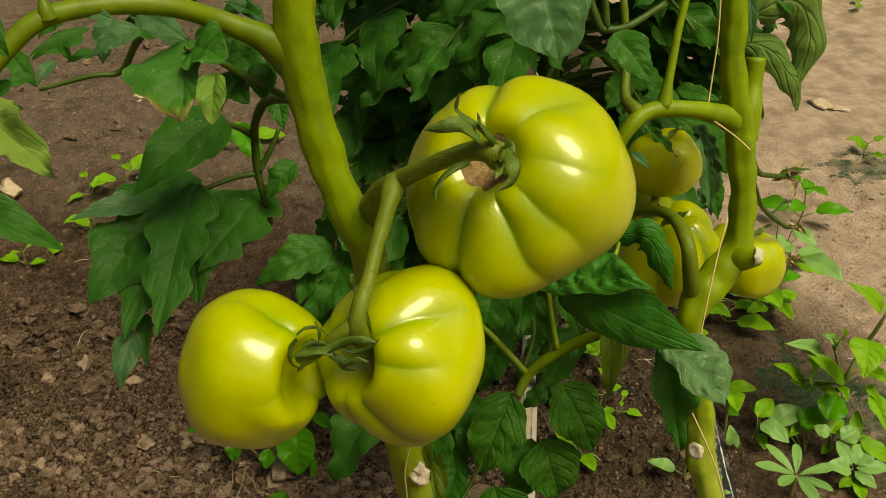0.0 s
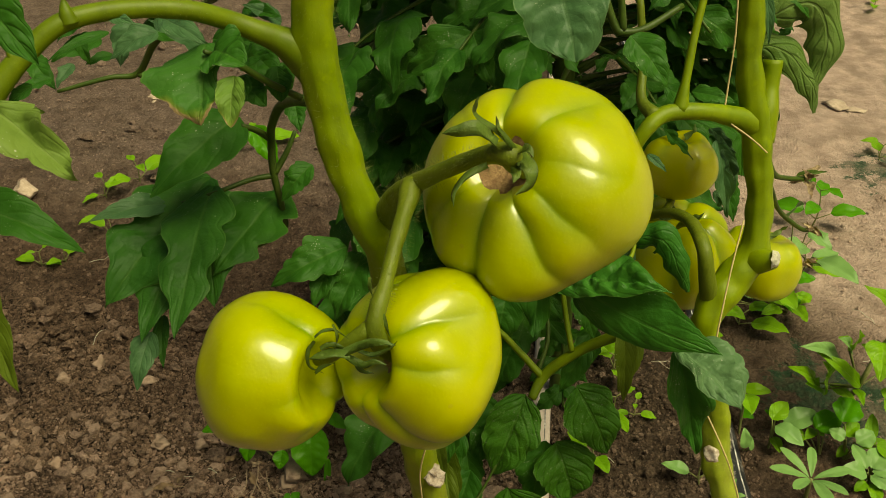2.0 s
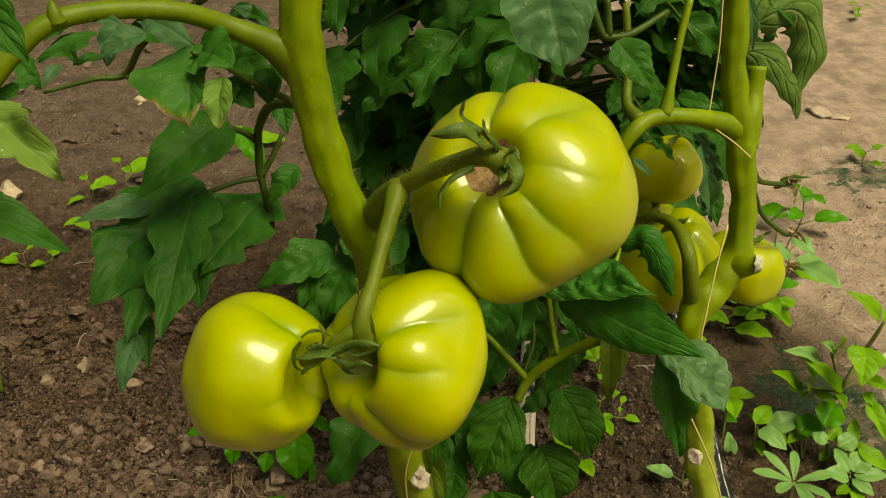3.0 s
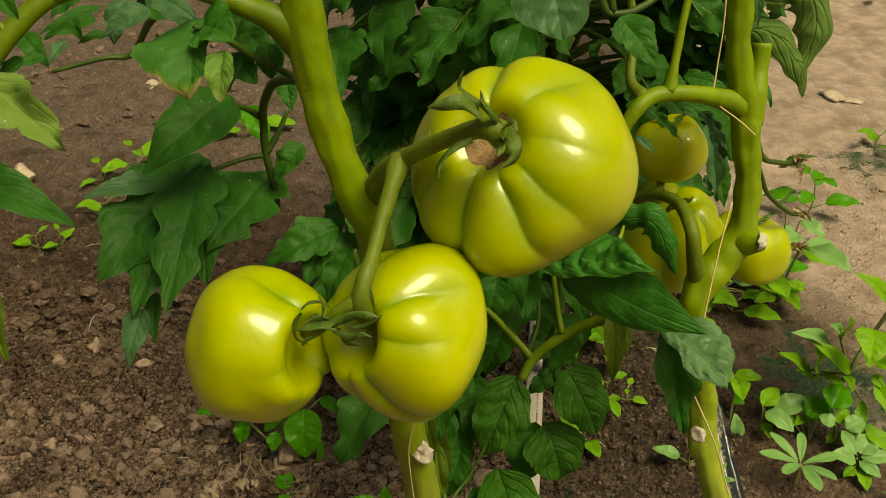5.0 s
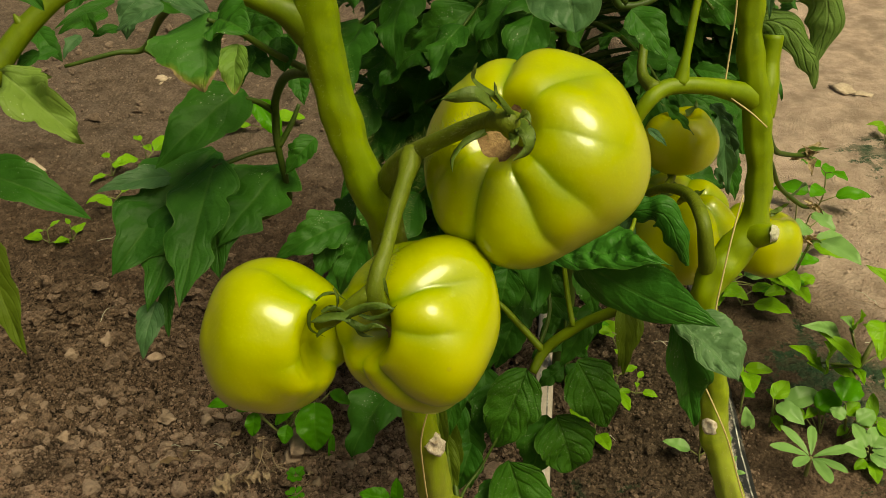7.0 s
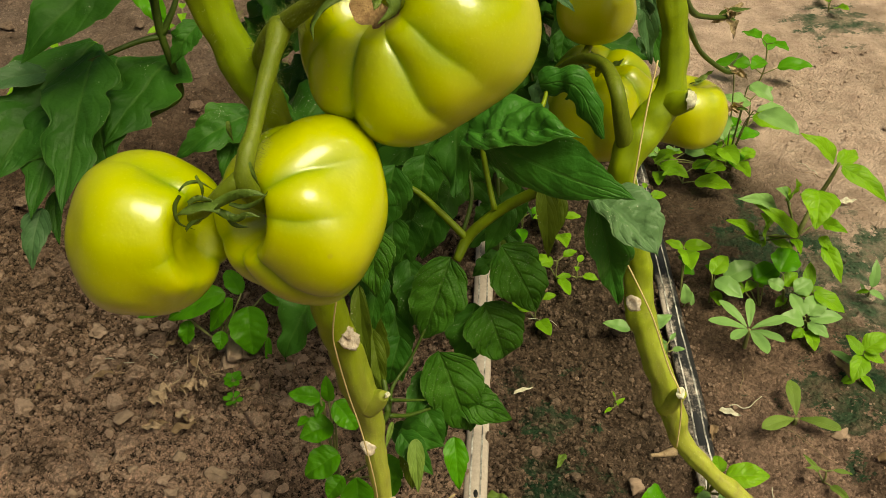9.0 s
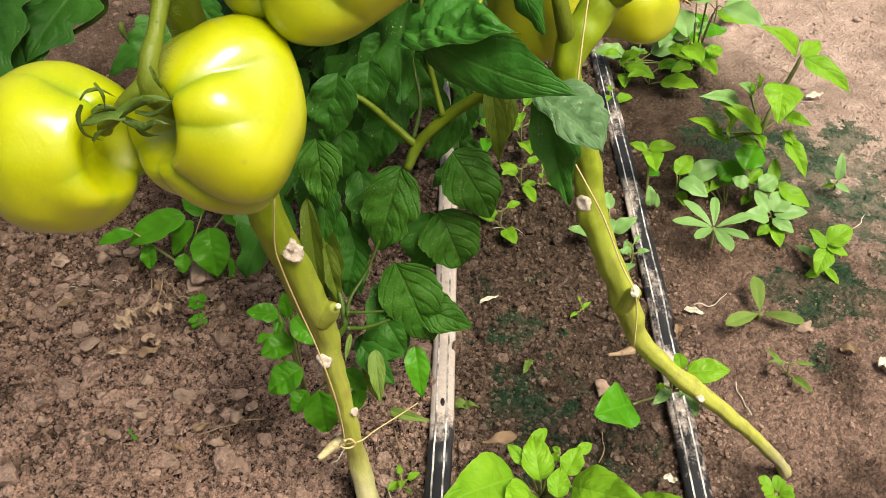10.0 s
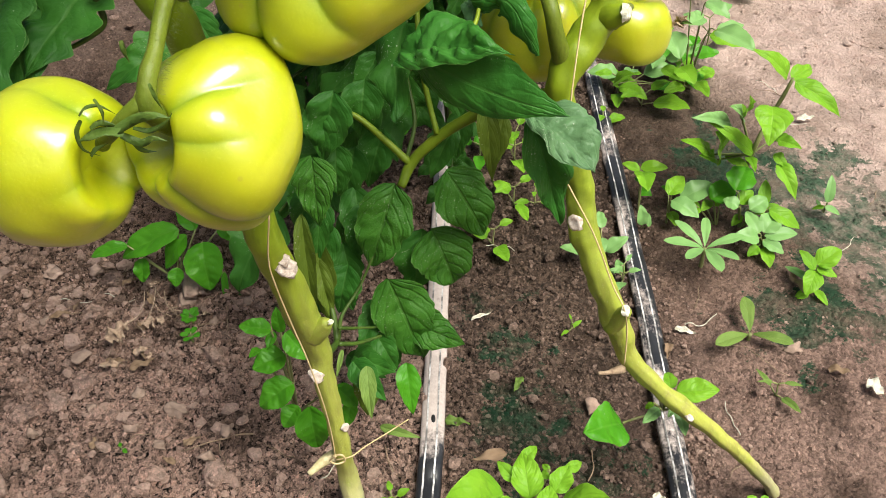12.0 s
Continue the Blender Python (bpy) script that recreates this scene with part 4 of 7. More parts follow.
hairs(plant_a, STEM_A[8:15], 0.0072, 1300, 0.0042, 1)
hairs(plant_a, [(0.0209, 0.37, 0.3712), (0.0264, 0.362, 0.384), (0.034, 0.356, 0.3916), (0.0424, 0.348, 0.4004), (0.0532, 0.34, 0.4095), (0.0623, 0.332, 0.4157)], 0.0042, 700, 0.0032, 2)
hairs(plant_a, [(0.0337, 0.355, 0.3917), (0.0319, 0.344, 0.3856), (0.0287, 0.331, 0.3763), (0.0253, 0.32, 0.3674), (0.0227, 0.312, 0.3579)], 0.0037, 500, 0.0026, 3)
hairs(plant_a, [(-0.0178, 0.382, 0.4343), (-0.0319, 0.376, 0.442), (-0.0424, 0.367, 0.4484), (-0.0552, 0.36, 0.4509), (-0.0676, 0.353, 0.4516)], 0.0040, 400, 0.0016, 4)

tube("side_shoot_stub", [(0.0435, 0.391, 0.1640), (0.0490, 0.388, 0.1715), (0.0530, 0.385, 0.1775)], [0.0070, 0.0056, 0.0026], STEM, plant_a, sides=12)
scar(plant_a, (0.055, 0.383, 0.1804), 0.0016, (0.7, -0.5, 0.3), "white cut stub", FRESH_CUT, 2)
scar(plant_a, (0.0399, 0.376, 0.2253), 0.0050, (0.35, -0.75, 0.5), seed=3)
scar(plant_a, (0.0387, 0.377, 0.2298), 0.0034, (0.1, -0.75, 0.5), seed=4)
scar(plant_a, (0.0427, 0.384, 0.1371), 0.0038, (0.1, -0.8, 0.5), seed=5)
scar(plant_a, (0.0528, 0.385, 0.0893), 0.0026, (0.6, -0.7, 0.3), seed=6)
tube("side_shoot_stub", [(0.0435, 0.39, 0.0564), (0.0362, 0.386, 0.0553), (0.0277, 0.38, 0.0521)], [0.0042, 0.0032, 0.0016], DRY_STUB, plant_a, "short dried yellow side stub", sides=10)

# leaves of the front plant
LOBED = (0.15, 0.62, 0.92, 0.66, 0.98, 0.86, 0.50, 0.70, 0.42, 0.22, 0.0)
LOBED_OFF = (0.12, 0.50, 0.80, 1.00, 0.88, 0.55, 0.80, 0.66, 0.36, 0.20, 0.0)
leaf(plant_a, (-0.0400, 0.3720, 0.4340), (-0.0370, 0.3450, 0.4160), 1.0, LEAF_SCORCH, right=(0.25, 0.8, 1.05, 1.25, 1.2, 1.0, 0.75, 0.5, 0.0), left=(0.2, 0.7, 0.75, 0.45, 0.35, 0.4, 0.35, 0.25, 0.0), fold=0.05, wave=0.07, lobes=0.1, label="broad rounded leaf with browned scorched edge")
leaf(plant_a, (-0.0370, 0.3660, 0.4350), (-0.0230, 0.3550, 0.4350), 1.1, LEAF, lobes=0.15, teeth=3, round_=0.8, wave=0.08)
leaf(plant_a, (-0.0270, 0.3560, 0.4300), (-0.0270, 0.3450, 0.4160), 0.62, PALE_SCORCH, lobes=0.15, fold=0.4, wave=0.09, round_=0.5, label="pale leaf curled and scorched at its tip")
leaf(plant_a, (-0.0370, 0.4000, 0.4180), (-0.0240, 0.3950, 0.4240), 0.9, LEAF, lobes=0.2)
leaf(plant_a, (-0.0360, 0.4000, 0.4130), (-0.0380, 0.3900, 0.4000), 0.55, LEAF, lobes=0.2)
leaf(plant_a, (-0.0411, 0.42, 0.4185), (-0.0259, 0.41, 0.4089), 0.9, LEAF, lobes=0.2, round_=0.6)
leaf(plant_a, (-0.045, 0.42, 0.404), (-0.0316, 0.41, 0.3961), 0.8, LEAF, lobes=0.2, round_=0.6)
leaf(plant_a, (-0.0231, 0.4, 0.4169), (-0.0201, 0.39, 0.4067), 0.8, LEAF, lobes=0.15, round_=0.7)
leaf(plant_a, (-0.0668, 0.4, 0.4355), (-0.0443, 0.385, 0.43), 0.5, LEAF_GREY, lobes=0.15)
tube("leaf_stalk", [(-0.0152, 0.4, 0.4045), (-0.0242, 0.385, 0.417), (-0.0312, 0.375, 0.4269), (-0.0389, 0.364, 0.4354)], [0.0016, 0.0014, 0.0012, 0.0008], STEM_DARK, plant_a, sides=8)
tube("leaf_stalk", [(-0.0062, 0.41, 0.3946), (-0.0173, 0.42, 0.3945), (-0.0336, 0.445, 0.382), (-0.0432, 0.46, 0.3649), (-0.047, 0.47, 0.3498), (-0.0472, 0.47, 0.3342), (-0.0448, 0.47, 0.315), (-0.0447, 0.47, 0.3016), (-0.0569, 0.468, 0.2936), (-0.0716, 0.465, 0.2889)], [0.0026, 0.0024, 0.0022, 0.0021, 0.0021, 0.0020, 0.0017, 0.0016, 0.0013, 0.0010], STEM_DARK, plant_a, sides=8)
tube("leaf_stalk", [(-0.0479, 0.47, 0.3329), (-0.0582, 0.465, 0.3326), (-0.0743, 0.455, 0.3296), (-0.0887, 0.45, 0.3266)], [0.0016, 0.0013, 0.0011, 0.0009], STEM_DARK, plant_a, sides=7)
tube("leaf_stalk", [(-0.0467, 0.47, 0.3528), (-0.0508, 0.46, 0.3619), (-0.0564, 0.455, 0.3663)], [0.0020, 0.0016, 0.0012], STEM_DARK, plant_a, sides=7)
tube("leaf_stalk", [(-0.0466, 0.47, 0.3343), (-0.0409, 0.475, 0.3439), (-0.0369, 0.48, 0.3532)], [0.0018, 0.0014, 0.0010], STEM_DARK, plant_a, sides=7)
leaf(plant_a, (-0.0579, 0.4600, 0.3685), (-0.0916, 0.4200, 0.3457), 0.6, LEAF, wave=0.04, fold=0.1, lobes=0.12)
leaf(plant_a, (-0.0977, 0.4550, 0.3232), (-0.1274, 0.4300, 0.3262), 0.42, LEAF_GREY, wave=0.04, lobes=0.2)
leaf(plant_a, (-0.0808, 0.4750, 0.3272), (-0.1160, 0.4050, 0.2957), 0.62, LEAF_HANG, left=LOBED, right=LOBED_OFF, wave=0.05, fold=0.06, arch=0.06, quilt=0.9, lobes=0.14)
leaf(plant_a, (-0.0824, 0.4680, 0.3221), (-0.0973, 0.3950, 0.2830), 0.46, LEAF_HANG, left=LOBED_OFF, right=LOBED, wave=0.05, fold=0.06, arch=0.06, quilt=0.9, lobes=0.14)
leaf(plant_a, (-0.0755, 0.4600, 0.3314), (-0.0769, 0.3850, 0.2933), 0.44, LEAF_HANG, left=LOBED, right=LOBED_OFF, wave=0.05, fold=0.06, arch=0.06, quilt=0.9, lobes=0.14)
leaf(plant_a, (-0.0838, 0.4850, 0.3163), (-0.0696, 0.4200, 0.2871), 0.58, LEAF_HANG, left=LOBED_OFF, right=LOBED, wave=0.05, fold=0.06, arch=0.06, quilt=0.9, lobes=0.14)
leaf(plant_a, (-0.0463, 0.4850, 0.3167), (-0.0715, 0.4300, 0.2983), 0.62, LEAF, left=LOBED, right=LOBED_OFF, wave=0.05, fold=0.06, arch=0.06, quilt=0.9, lobes=0.14)
leaf(plant_a, (-0.0961, 0.4050, 0.2820), (-0.0995, 0.3850, 0.2624), 0.55, LEAF_GREY, wave=0.04, fold=0.1, lobes=0.15)
leaf(plant_a, (-0.0953, 0.4200, 0.2809), (-0.0914, 0.4000, 0.2642), 0.36, LEAF_HANG, lobes=0.3)
leaf(plant_a, (-0.1346, 0.35, 0.3809), (-0.087, 0.345, 0.364), 0.42, LEAF, lobes=0.15, label="dark leaf with a fine pale edge", face=(-0.1, -0.4, 0.9))
leaf(plant_a, (-0.0879, 0.315, 0.4326), (-0.0604, 0.3, 0.4186), 0.62, LEAF_PALE, lobes=0.45, teeth=5, wave=0.13)
leaf(plant_a, (-0.0856, 0.32, 0.4299), (-0.0754, 0.318, 0.432), 0.5, LEAF_PALE, lobes=0.4, wave=0.15)
leaf(plant_a, (-0.0991, 0.33, 0.4242), (-0.0952, 0.328, 0.4173), 0.6, LEAF, lobes=0.3)
leaf(plant_a, (-0.1171, 0.325, 0.3672), (-0.1016, 0.305, 0.3307), 0.36, LEAF_OLIVE, lobes=0.15)
leaf(plant_a, (-0.0734, 0.37, 0.4391), (-0.0915, 0.355, 0.4325), 0.20, LEAF, lobes=0.05)
leaf(plant_a, (-0.1185, 0.5, 0.4002), (-0.1241, 0.49, 0.3798), 0.72, LEAF_GREY, lobes=0.2)
leaf(plant_a, (-0.098, 0.46, 0.4104), (-0.0647, 0.45, 0.407), 0.36, LEAF, lobes=0.1)
leaf(plant_a, (-0.0996, 0.4, 0.4262), (-0.0964, 0.4, 0.415), 0.5, LEAF, lobes=0.2)
leaf(plant_a, (-0.1177, 0.47, 0.3936), (-0.1276, 0.46, 0.3919), 0.5, LEAF, lobes=0.2)
leaf(plant_a, (-0.1182, 0.43, 0.404), (-0.1228, 0.42, 0.3968), 0.55, LEAF_GREY, lobes=0.3)
leaf(plant_a, (-0.089, 0.34, 0.4311), (-0.098, 0.335, 0.4231), 0.5, LEAF, lobes=0.3)
leaf(plant_a, (-0.0187, 0.2, 0.5057), (-0.0078, 0.195, 0.4944), 0.66, LEAF, lobes=0.25)
leaf(plant_a, (-0.0659, 0.355, 0.4499), (-0.0566, 0.352, 0.4481), 0.6, LEAF_GREY, lobes=0.1)
tube("leaf_stalk", [(-0.0691, 0.5, 0.4169), (-0.1075, 0.54, 0.3879), (-0.1321, 0.56, 0.3678), (-0.1491, 0.57, 0.3452), (-0.1653, 0.565, 0.3438), (-0.1928, 0.555, 0.3383)], [0.0020, 0.0020, 0.0021, 0.0020, 0.0016, 0.0011], STEM_DARK, plant_a, sides=8)
tube("leaf_stalk", [(-0.1491, 0.57, 0.3452), (-0.1385, 0.565, 0.3419), (-0.1273, 0.56, 0.3379)], [0.0020, 0.0017, 0.0012], STEM_DARK, plant_a, sides=7)
leaf(plant_a, (-0.0342, 0.45, 0.3968), (-0.0291, 0.44, 0.3864), 0.75, LEAF, lobes=0.2)
leaf(plant_a, (-0.0426, 0.44, 0.4041), (-0.0386, 0.43, 0.3953), 0.7, LEAF, lobes=0.2)
leaf(plant_a, (-0.0336, 0.47, 0.3725), (-0.0297, 0.46, 0.3616), 0.75, LEAF, lobes=0.2)
leaf(plant_a, (-0.0452, 0.44, 0.4262), (-0.0268, 0.43, 0.4265), 0.45, LEAF, lobes=0.1)
leaf(plant_a, (-0.0275, 0.47, 0.3398), (-0.0423, 0.46, 0.3238), 0.7, LEAF, lobes=0.3)
leaf(plant_a, (-0.0179, 0.5, 0.2742), (-0.0581, 0.48, 0.2588), 0.62, LEAF, lobes=0.35)
leaf(plant_a, (-0.0084, 0.5, 0.2709), (-0.0229, 0.48, 0.2375), 0.7, LEAF, lobes=0.3)
leaf(plant_a, (-0.0245, 0.5, 0.2701), (-0.0353, 0.48, 0.2447), 0.6, LEAF, lobes=0.3)
leaf(plant_a, (-0.0108, 0.5, 0.2928), (0.0053, 0.49, 0.2629), 0.55, LEAF, lobes=0.3)

# lower growth behind the front stem
tube("basal_shoot", [(0.0462, 0.4, 0.1355), (0.0501, 0.42, 0.1239), (0.0518, 0.44, 0.1235), (0.0621, 0.455, 0.1311), (0.0719, 0.465, 0.1485)], [0.0022, 0.0016, 0.0011, 0.0009, 0.0008], STEM_DARK, plant_a, sides=8)
tube("basal_shoot", [(0.0501, 0.42, 0.1239), (0.0486, 0.43, 0.1346), (0.0446, 0.445, 0.1472), (0.047, 0.46, 0.1852)], [0.0018, 0.0016, 0.0014, 0.0010], STEM_DARK, plant_a, sides=8)
tube("leaf_stalk", [(0.0523, 0.42, 0.1348), (0.0587, 0.43, 0.1232), (0.0707, 0.44, 0.1121)], [0.0012, 0.0010, 0.0007], STEM_DARK, plant_a, sides=7)
tube("leaf_stalk", [(0.0508, 0.42, 0.1214), (0.0607, 0.43, 0.1101), (0.0734, 0.44, 0.1043)], [0.0014, 0.0012, 0.0009], STEM_DARK, plant_a, sides=7)
leaf(plant_a, (0.0366, 0.45, 0.1946), (0.0385, 0.43, 0.1306), 0.20, LEAF_OLIVE, lobes=0.2, fold=0.6)
leaf(plant_a, (0.0455, 0.46, 0.1853), (0.0406, 0.45, 0.1561), 0.45, LEAF, lobes=0.2)
leaf(plant_a, (0.0412, 0.45, 0.1605), (0.0481, 0.43, 0.1298), 0.35, LEAF_OLIVE, lobes=0.1, fold=0.5)
leaf(plant_a, (0.0486, 0.47, 0.1362), (0.056, 0.46, 0.1066), 0.75, LEAF, lobes=0.2)
leaf(plant_a, (0.0790, 0.4620, 0.1310), (0.0970, 0.4520, 0.0700), 0.66, LEAF_SPECK, fold=0.08, lobes=0.12, teeth=9, quilt=1.3, round_=0.3, wave=0.05, label="large leaf speckled with white residue")
leaf(plant_a, (0.0900, 0.4580, 0.0960), (0.1240, 0.4480, 0.0840), 0.75, LEAF_SPECK, fold=0.08, lobes=0.1, quilt=1.2, face=(0.2, -0.7, 0.6))
leaf(plant_a, (0.0691, 0.45, 0.096), (0.0813, 0.44, 0.0718), 0.65, LEAF, lobes=0.1)
leaf(plant_a, (0.065, 0.42, 0.1011), (0.0665, 0.4, 0.0763), 0.36, LEAF_PALE, lobes=0.1)
leaf(plant_a, (0.0547, 0.44, 0.0875), (0.0828, 0.42, 0.0934), 0.6, LEAF, lobes=0.15)
leaf(plant_a, (0.0877, 0.43, 0.0904), (0.0903, 0.41, 0.0646), 0.52, WEED_DEEP, lobes=0.15)
leaf(plant_a, (0.0525, 0.42, 0.1164), (0.0481, 0.41, 0.1034), 0.22, LEAF_PALE, lobes=0.05)
leaf(plant_a, (0.0696, 0.41, 0.0549), (0.0954, 0.4, 0.0549), 0.25, LEAF_PALE, lobes=0.1)

leaf(plant_a, (0.0387, 0.47, 0.1978), (0.0326, 0.455, 0.1696), 0.6, LEAF, lobes=0.2)
leaf(plant_a, (0.0491, 0.47, 0.1678), (0.0362, 0.455, 0.1377), 0.6, LEAF, lobes=0.2)
leaf(plant_a, (0.0437, 0.46, 0.1462), (0.0328, 0.44, 0.1176), 0.55, LEAF, lobes=0.2)
leaf(plant_a, (0.0526, 0.48, 0.1451), (0.0579, 0.47, 0.1111), 0.6, LEAF, lobes=0.15)
leaf(plant_a, (0.0616, 0.5, 0.1718), (0.0652, 0.48, 0.1348), 0.6, LEAF, lobes=0.15)
leaf(plant_a, (0.0732, 0.47, 0.1049), (0.0581, 0.44, 0.0873), 0.5, LEAF, lobes=0.1)
leaf(plant_a, (0.0557, 0.43, 0.094), (0.075, 0.41, 0.0799), 0.6, LEAF, lobes=0.1)

# shaded leaves behind the front stem
leaf(plant_a, (0.0452, 0.4620, 0.2248), (0.0458, 0.4480, 0.1868), 0.66, LEAF_SPECK, fold=0.08, lobes=0.12, quilt=1.2, wave=0.05)
leaf(plant_a, (0.0464, 0.4700, 0.1850), (0.0419, 0.4600, 0.1577), 0.6, LEAF, lobes=0.15)
leaf(plant_a, (0.0433, 0.4550, 0.1710), (0.0440, 0.4420, 0.1145), 0.3, LEAF_OLIVE, fold=0.5)
leaf(plant_a, (0.0561, 0.4650, 0.1404), (0.0480, 0.4550, 0.1101), 0.75, LEAF, lobes=0.12)
leaf(plant_a, (0.0714, 0.4620, 0.0823), (0.0784, 0.4520, 0.0557), 0.85, LEAF, lobes=0.12)
leaf(plant_a, (0.0463, 0.4700, 0.0528), (0.0716, 0.4600, 0.0394), 0.6, LEAF, lobes=0.12)
leaf(plant_a, (0.0639, 0.4350, 0.0809), (0.0608, 0.4250, 0.0463), 0.5, LEAF_OLIVE, lobes=0.05)
leaf(plant_a, (0.0730, 0.5100, 0.2391), (0.0685, 0.5000, 0.2065), 0.75, LEAF, lobes=0.15)
leaf(plant_a, (0.0564, 0.5000, 0.2394), (0.0472, 0.4900, 0.1995), 0.7, LEAF, lobes=0.15)
leaf(plant_a, (0.0805, 0.5200, 0.1993), (0.0690, 0.5100, 0.1632), 0.7, LEAF, lobes=0.15)
leaf(plant_a, (0.0635, 0.5100, 0.1934), (0.0551, 0.5000, 0.1591), 0.7, LEAF, lobes=0.15)
leaf(plant_a, (0.1279, 0.5300, 0.2034), (0.1233, 0.5200, 0.1735), 0.6, LEAF, lobes=0.15)
leaf(plant_a, (0.1504, 0.5000, 0.2185), (0.1417, 0.4900, 0.1849), 0.4, LEAF_OLIVE, lobes=0.1)
# growth beside the side shoot
leaf(plant_a, (-0.0568, 0.4200, 0.4155), (-0.0748, 0.4100, 0.4307), 0.42, LEAF_GREY, lobes=0.15)
leaf(plant_a, (-0.0871, 0.4500, 0.4125), (-0.1063, 0.4400, 0.4027), 0.62, LEAF_GREY, lobes=0.15)
leaf(plant_a, (-0.0297, 0.4400, 0.4210), (-0.0427, 0.4300, 0.4313), 0.5, LEAF_GREY, lobes=0.15)
leaf(plant_a, (-0.0530, 0.4200, 0.4199), (-0.0267, 0.4100, 0.4206), 0.5, LEAF, lobes=0.15)
leaf(plant_a, (-0.0252, 0.4200, 0.4112), (-0.0253, 0.4100, 0.3987), 0.8, LEAF, lobes=0.1, round_=0.6)
leaf(plant_a, (-0.1174, 0.4600, 0.4044), (-0.1380, 0.4500, 0.3968), 0.5, LEAF, lobes=0.2)
leaf(plant_a, (-0.1200, 0.4600, 0.4172), (-0.1334, 0.4500, 0.4061), 0.6, LEAF, lobes=0.2)
leaf(plant_a, (-0.0861, 0.4600, 0.4232), (-0.1033, 0.4500, 0.4188), 0.6, LEAF, lobes=0.2)
leaf(plant_a, (-0.1346, 0.4400, 0.3929), (-0.1457, 0.4300, 0.3900), 0.5, LEAF, lobes=0.2)
leaf(plant_a, (-0.1586, 0.4700, 0.3917), (-0.1437, 0.4600, 0.3793), 0.6, LEAF, lobes=0.2)
leaf(plant_a, (-0.0641, 0.5000, 0.3456), (-0.0489, 0.4900, 0.3266), 0.55, WEED_DEEP, lobes=0.15)

# ---- rear tomato plant ----
plant_b = thing("tomato_plant", (0.314, 0.3883, 0), "tomato plant with a bent pale stem lying along soil", "tomato plant", "staked tomato plants")
STEM_B = [(0.32, 0.388, -0.008), (0.308, 0.385, 0.0154), (0.2825, 0.386, 0.0496), (0.2542, 0.392, 0.0775), (0.2323, 0.4, 0.0954), (0.2164, 0.408, 0.1123), (0.2079, 0.413, 0.136), (0.1955, 0.42, 0.1674), (0.1878, 0.43, 0.1895),
          (0.1844, 0.438, 0.2138), (0.1768, 0.445, 0.2451), (0.1734, 0.452, 0.2687), (0.1808, 0.4580, 0.2831), (0.1930, 0.4660, 0.2971), (0.1954, 0.4720, 0.3124), (0.1938, 0.478, 0.3339), (0.1889, 0.484, 0.3585), (0.1815, 0.49, 0.3877), (0.1786, 0.495, 0.4133), (0.1743, 0.5, 0.4551), (0.172, 0.506, 0.60), (0.168, 0.512, 0.78)]
tube("stem", STEM_B, [0.0040, 0.0038, 0.0039, 0.0053, 0.0050, 0.0058, 0.0076, 0.0068, 0.0078, 0.0076, 0.0072, 0.0076, 0.0086, 0.0084, 0.0066, 0.0064, 0.0068, 0.0060, 0.0062, 0.0062, 0.0058, 0.0045], STEM, plant_b, per=14, sides=32, rough=0.11, ribs=0.055)
tube("side_shoot_stub", [(0.1916, 0.4660, 0.2951), (0.1968, 0.4600, 0.3001), (0.2019, 0.4560, 0.3036)], [0.0072, 0.0062, 0.0046], STEM, plant_b, sides=16, ribs=0.05)
scar(plant_b, (0.2021, 0.4545, 0.3048), 0.0046, (0.9, -0.4, 0.2), "white fresh cut on a side stub", FRESH_CUT, 8)
tube("truss_stalk", [(0.1754, 0.456, 0.2731), (0.1692, 0.452, 0.2961), (0.166, 0.456, 0.3099), (0.1631, 0.48, 0.3104), (0.1542, 0.5, 0.303), (0.1438, 0.52, 0.2847)], [0.0050, 0.0042, 0.0037, 0.0032, 0.0025, 0.0018], STALK, plant_b, sides=12)
tube("truss_stalk", [(0.1647, 0.482, 0.3083), (0.1647, 0.5, 0.2965), (0.1666, 0.515, 0.2857)], [0.0026, 0.0018, 0.0012], STALK, plant_b, sides=10)
tube("truss_stalk", [(0.1977, 0.462, 0.2944), (0.2127, 0.5, 0.2816), (0.2227, 0.535, 0.2635)], [0.0030, 0.0024, 0.0022], STALK, plant_b, sides=8)
tube("truss_stalk", [(0.1543, 0.5, 0.3023), (0.1619, 0.52, 0.3018), (0.164, 0.53, 0.3258)], [0.0024, 0.0020, 0.0022], STALK, plant_b, sides=8)
tube("side_shoot", [(0.1929, 0.486, 0.3571), (0.1841, 0.484, 0.3637), (0.1743, 0.48, 0.3683), (0.1589, 0.473, 0.373), (0.141, 0.468, 0.3736), (0.1318, 0.462, 0.3677), (0.1253, 0.46, 0.3553)], [0.0060, 0.0068, 0.0050, 0.0040, 0.0040, 0.0038, 0.0030], STEM, plant_b, per=7, sides=12)
tube("leaf_stalk", [(0.1477, 0.47, 0.3747), (0.1491, 0.474, 0.3871), (0.1516, 0.482, 0.406), (0.1552, 0.49, 0.4246)], [0.0040, 0.0022, 0.0019, 0.0018], STEM, plant_b, sides=9)
tube("leaf_stalk", [(0.1356, 0.466, 0.3732), (0.1303, 0.476, 0.3773), (0.1311, 0.49, 0.3917), (0.1276, 0.5, 0.4184)], [0.0040, 0.0026, 0.0020, 0.0018], STALK, plant_b, sides=9)
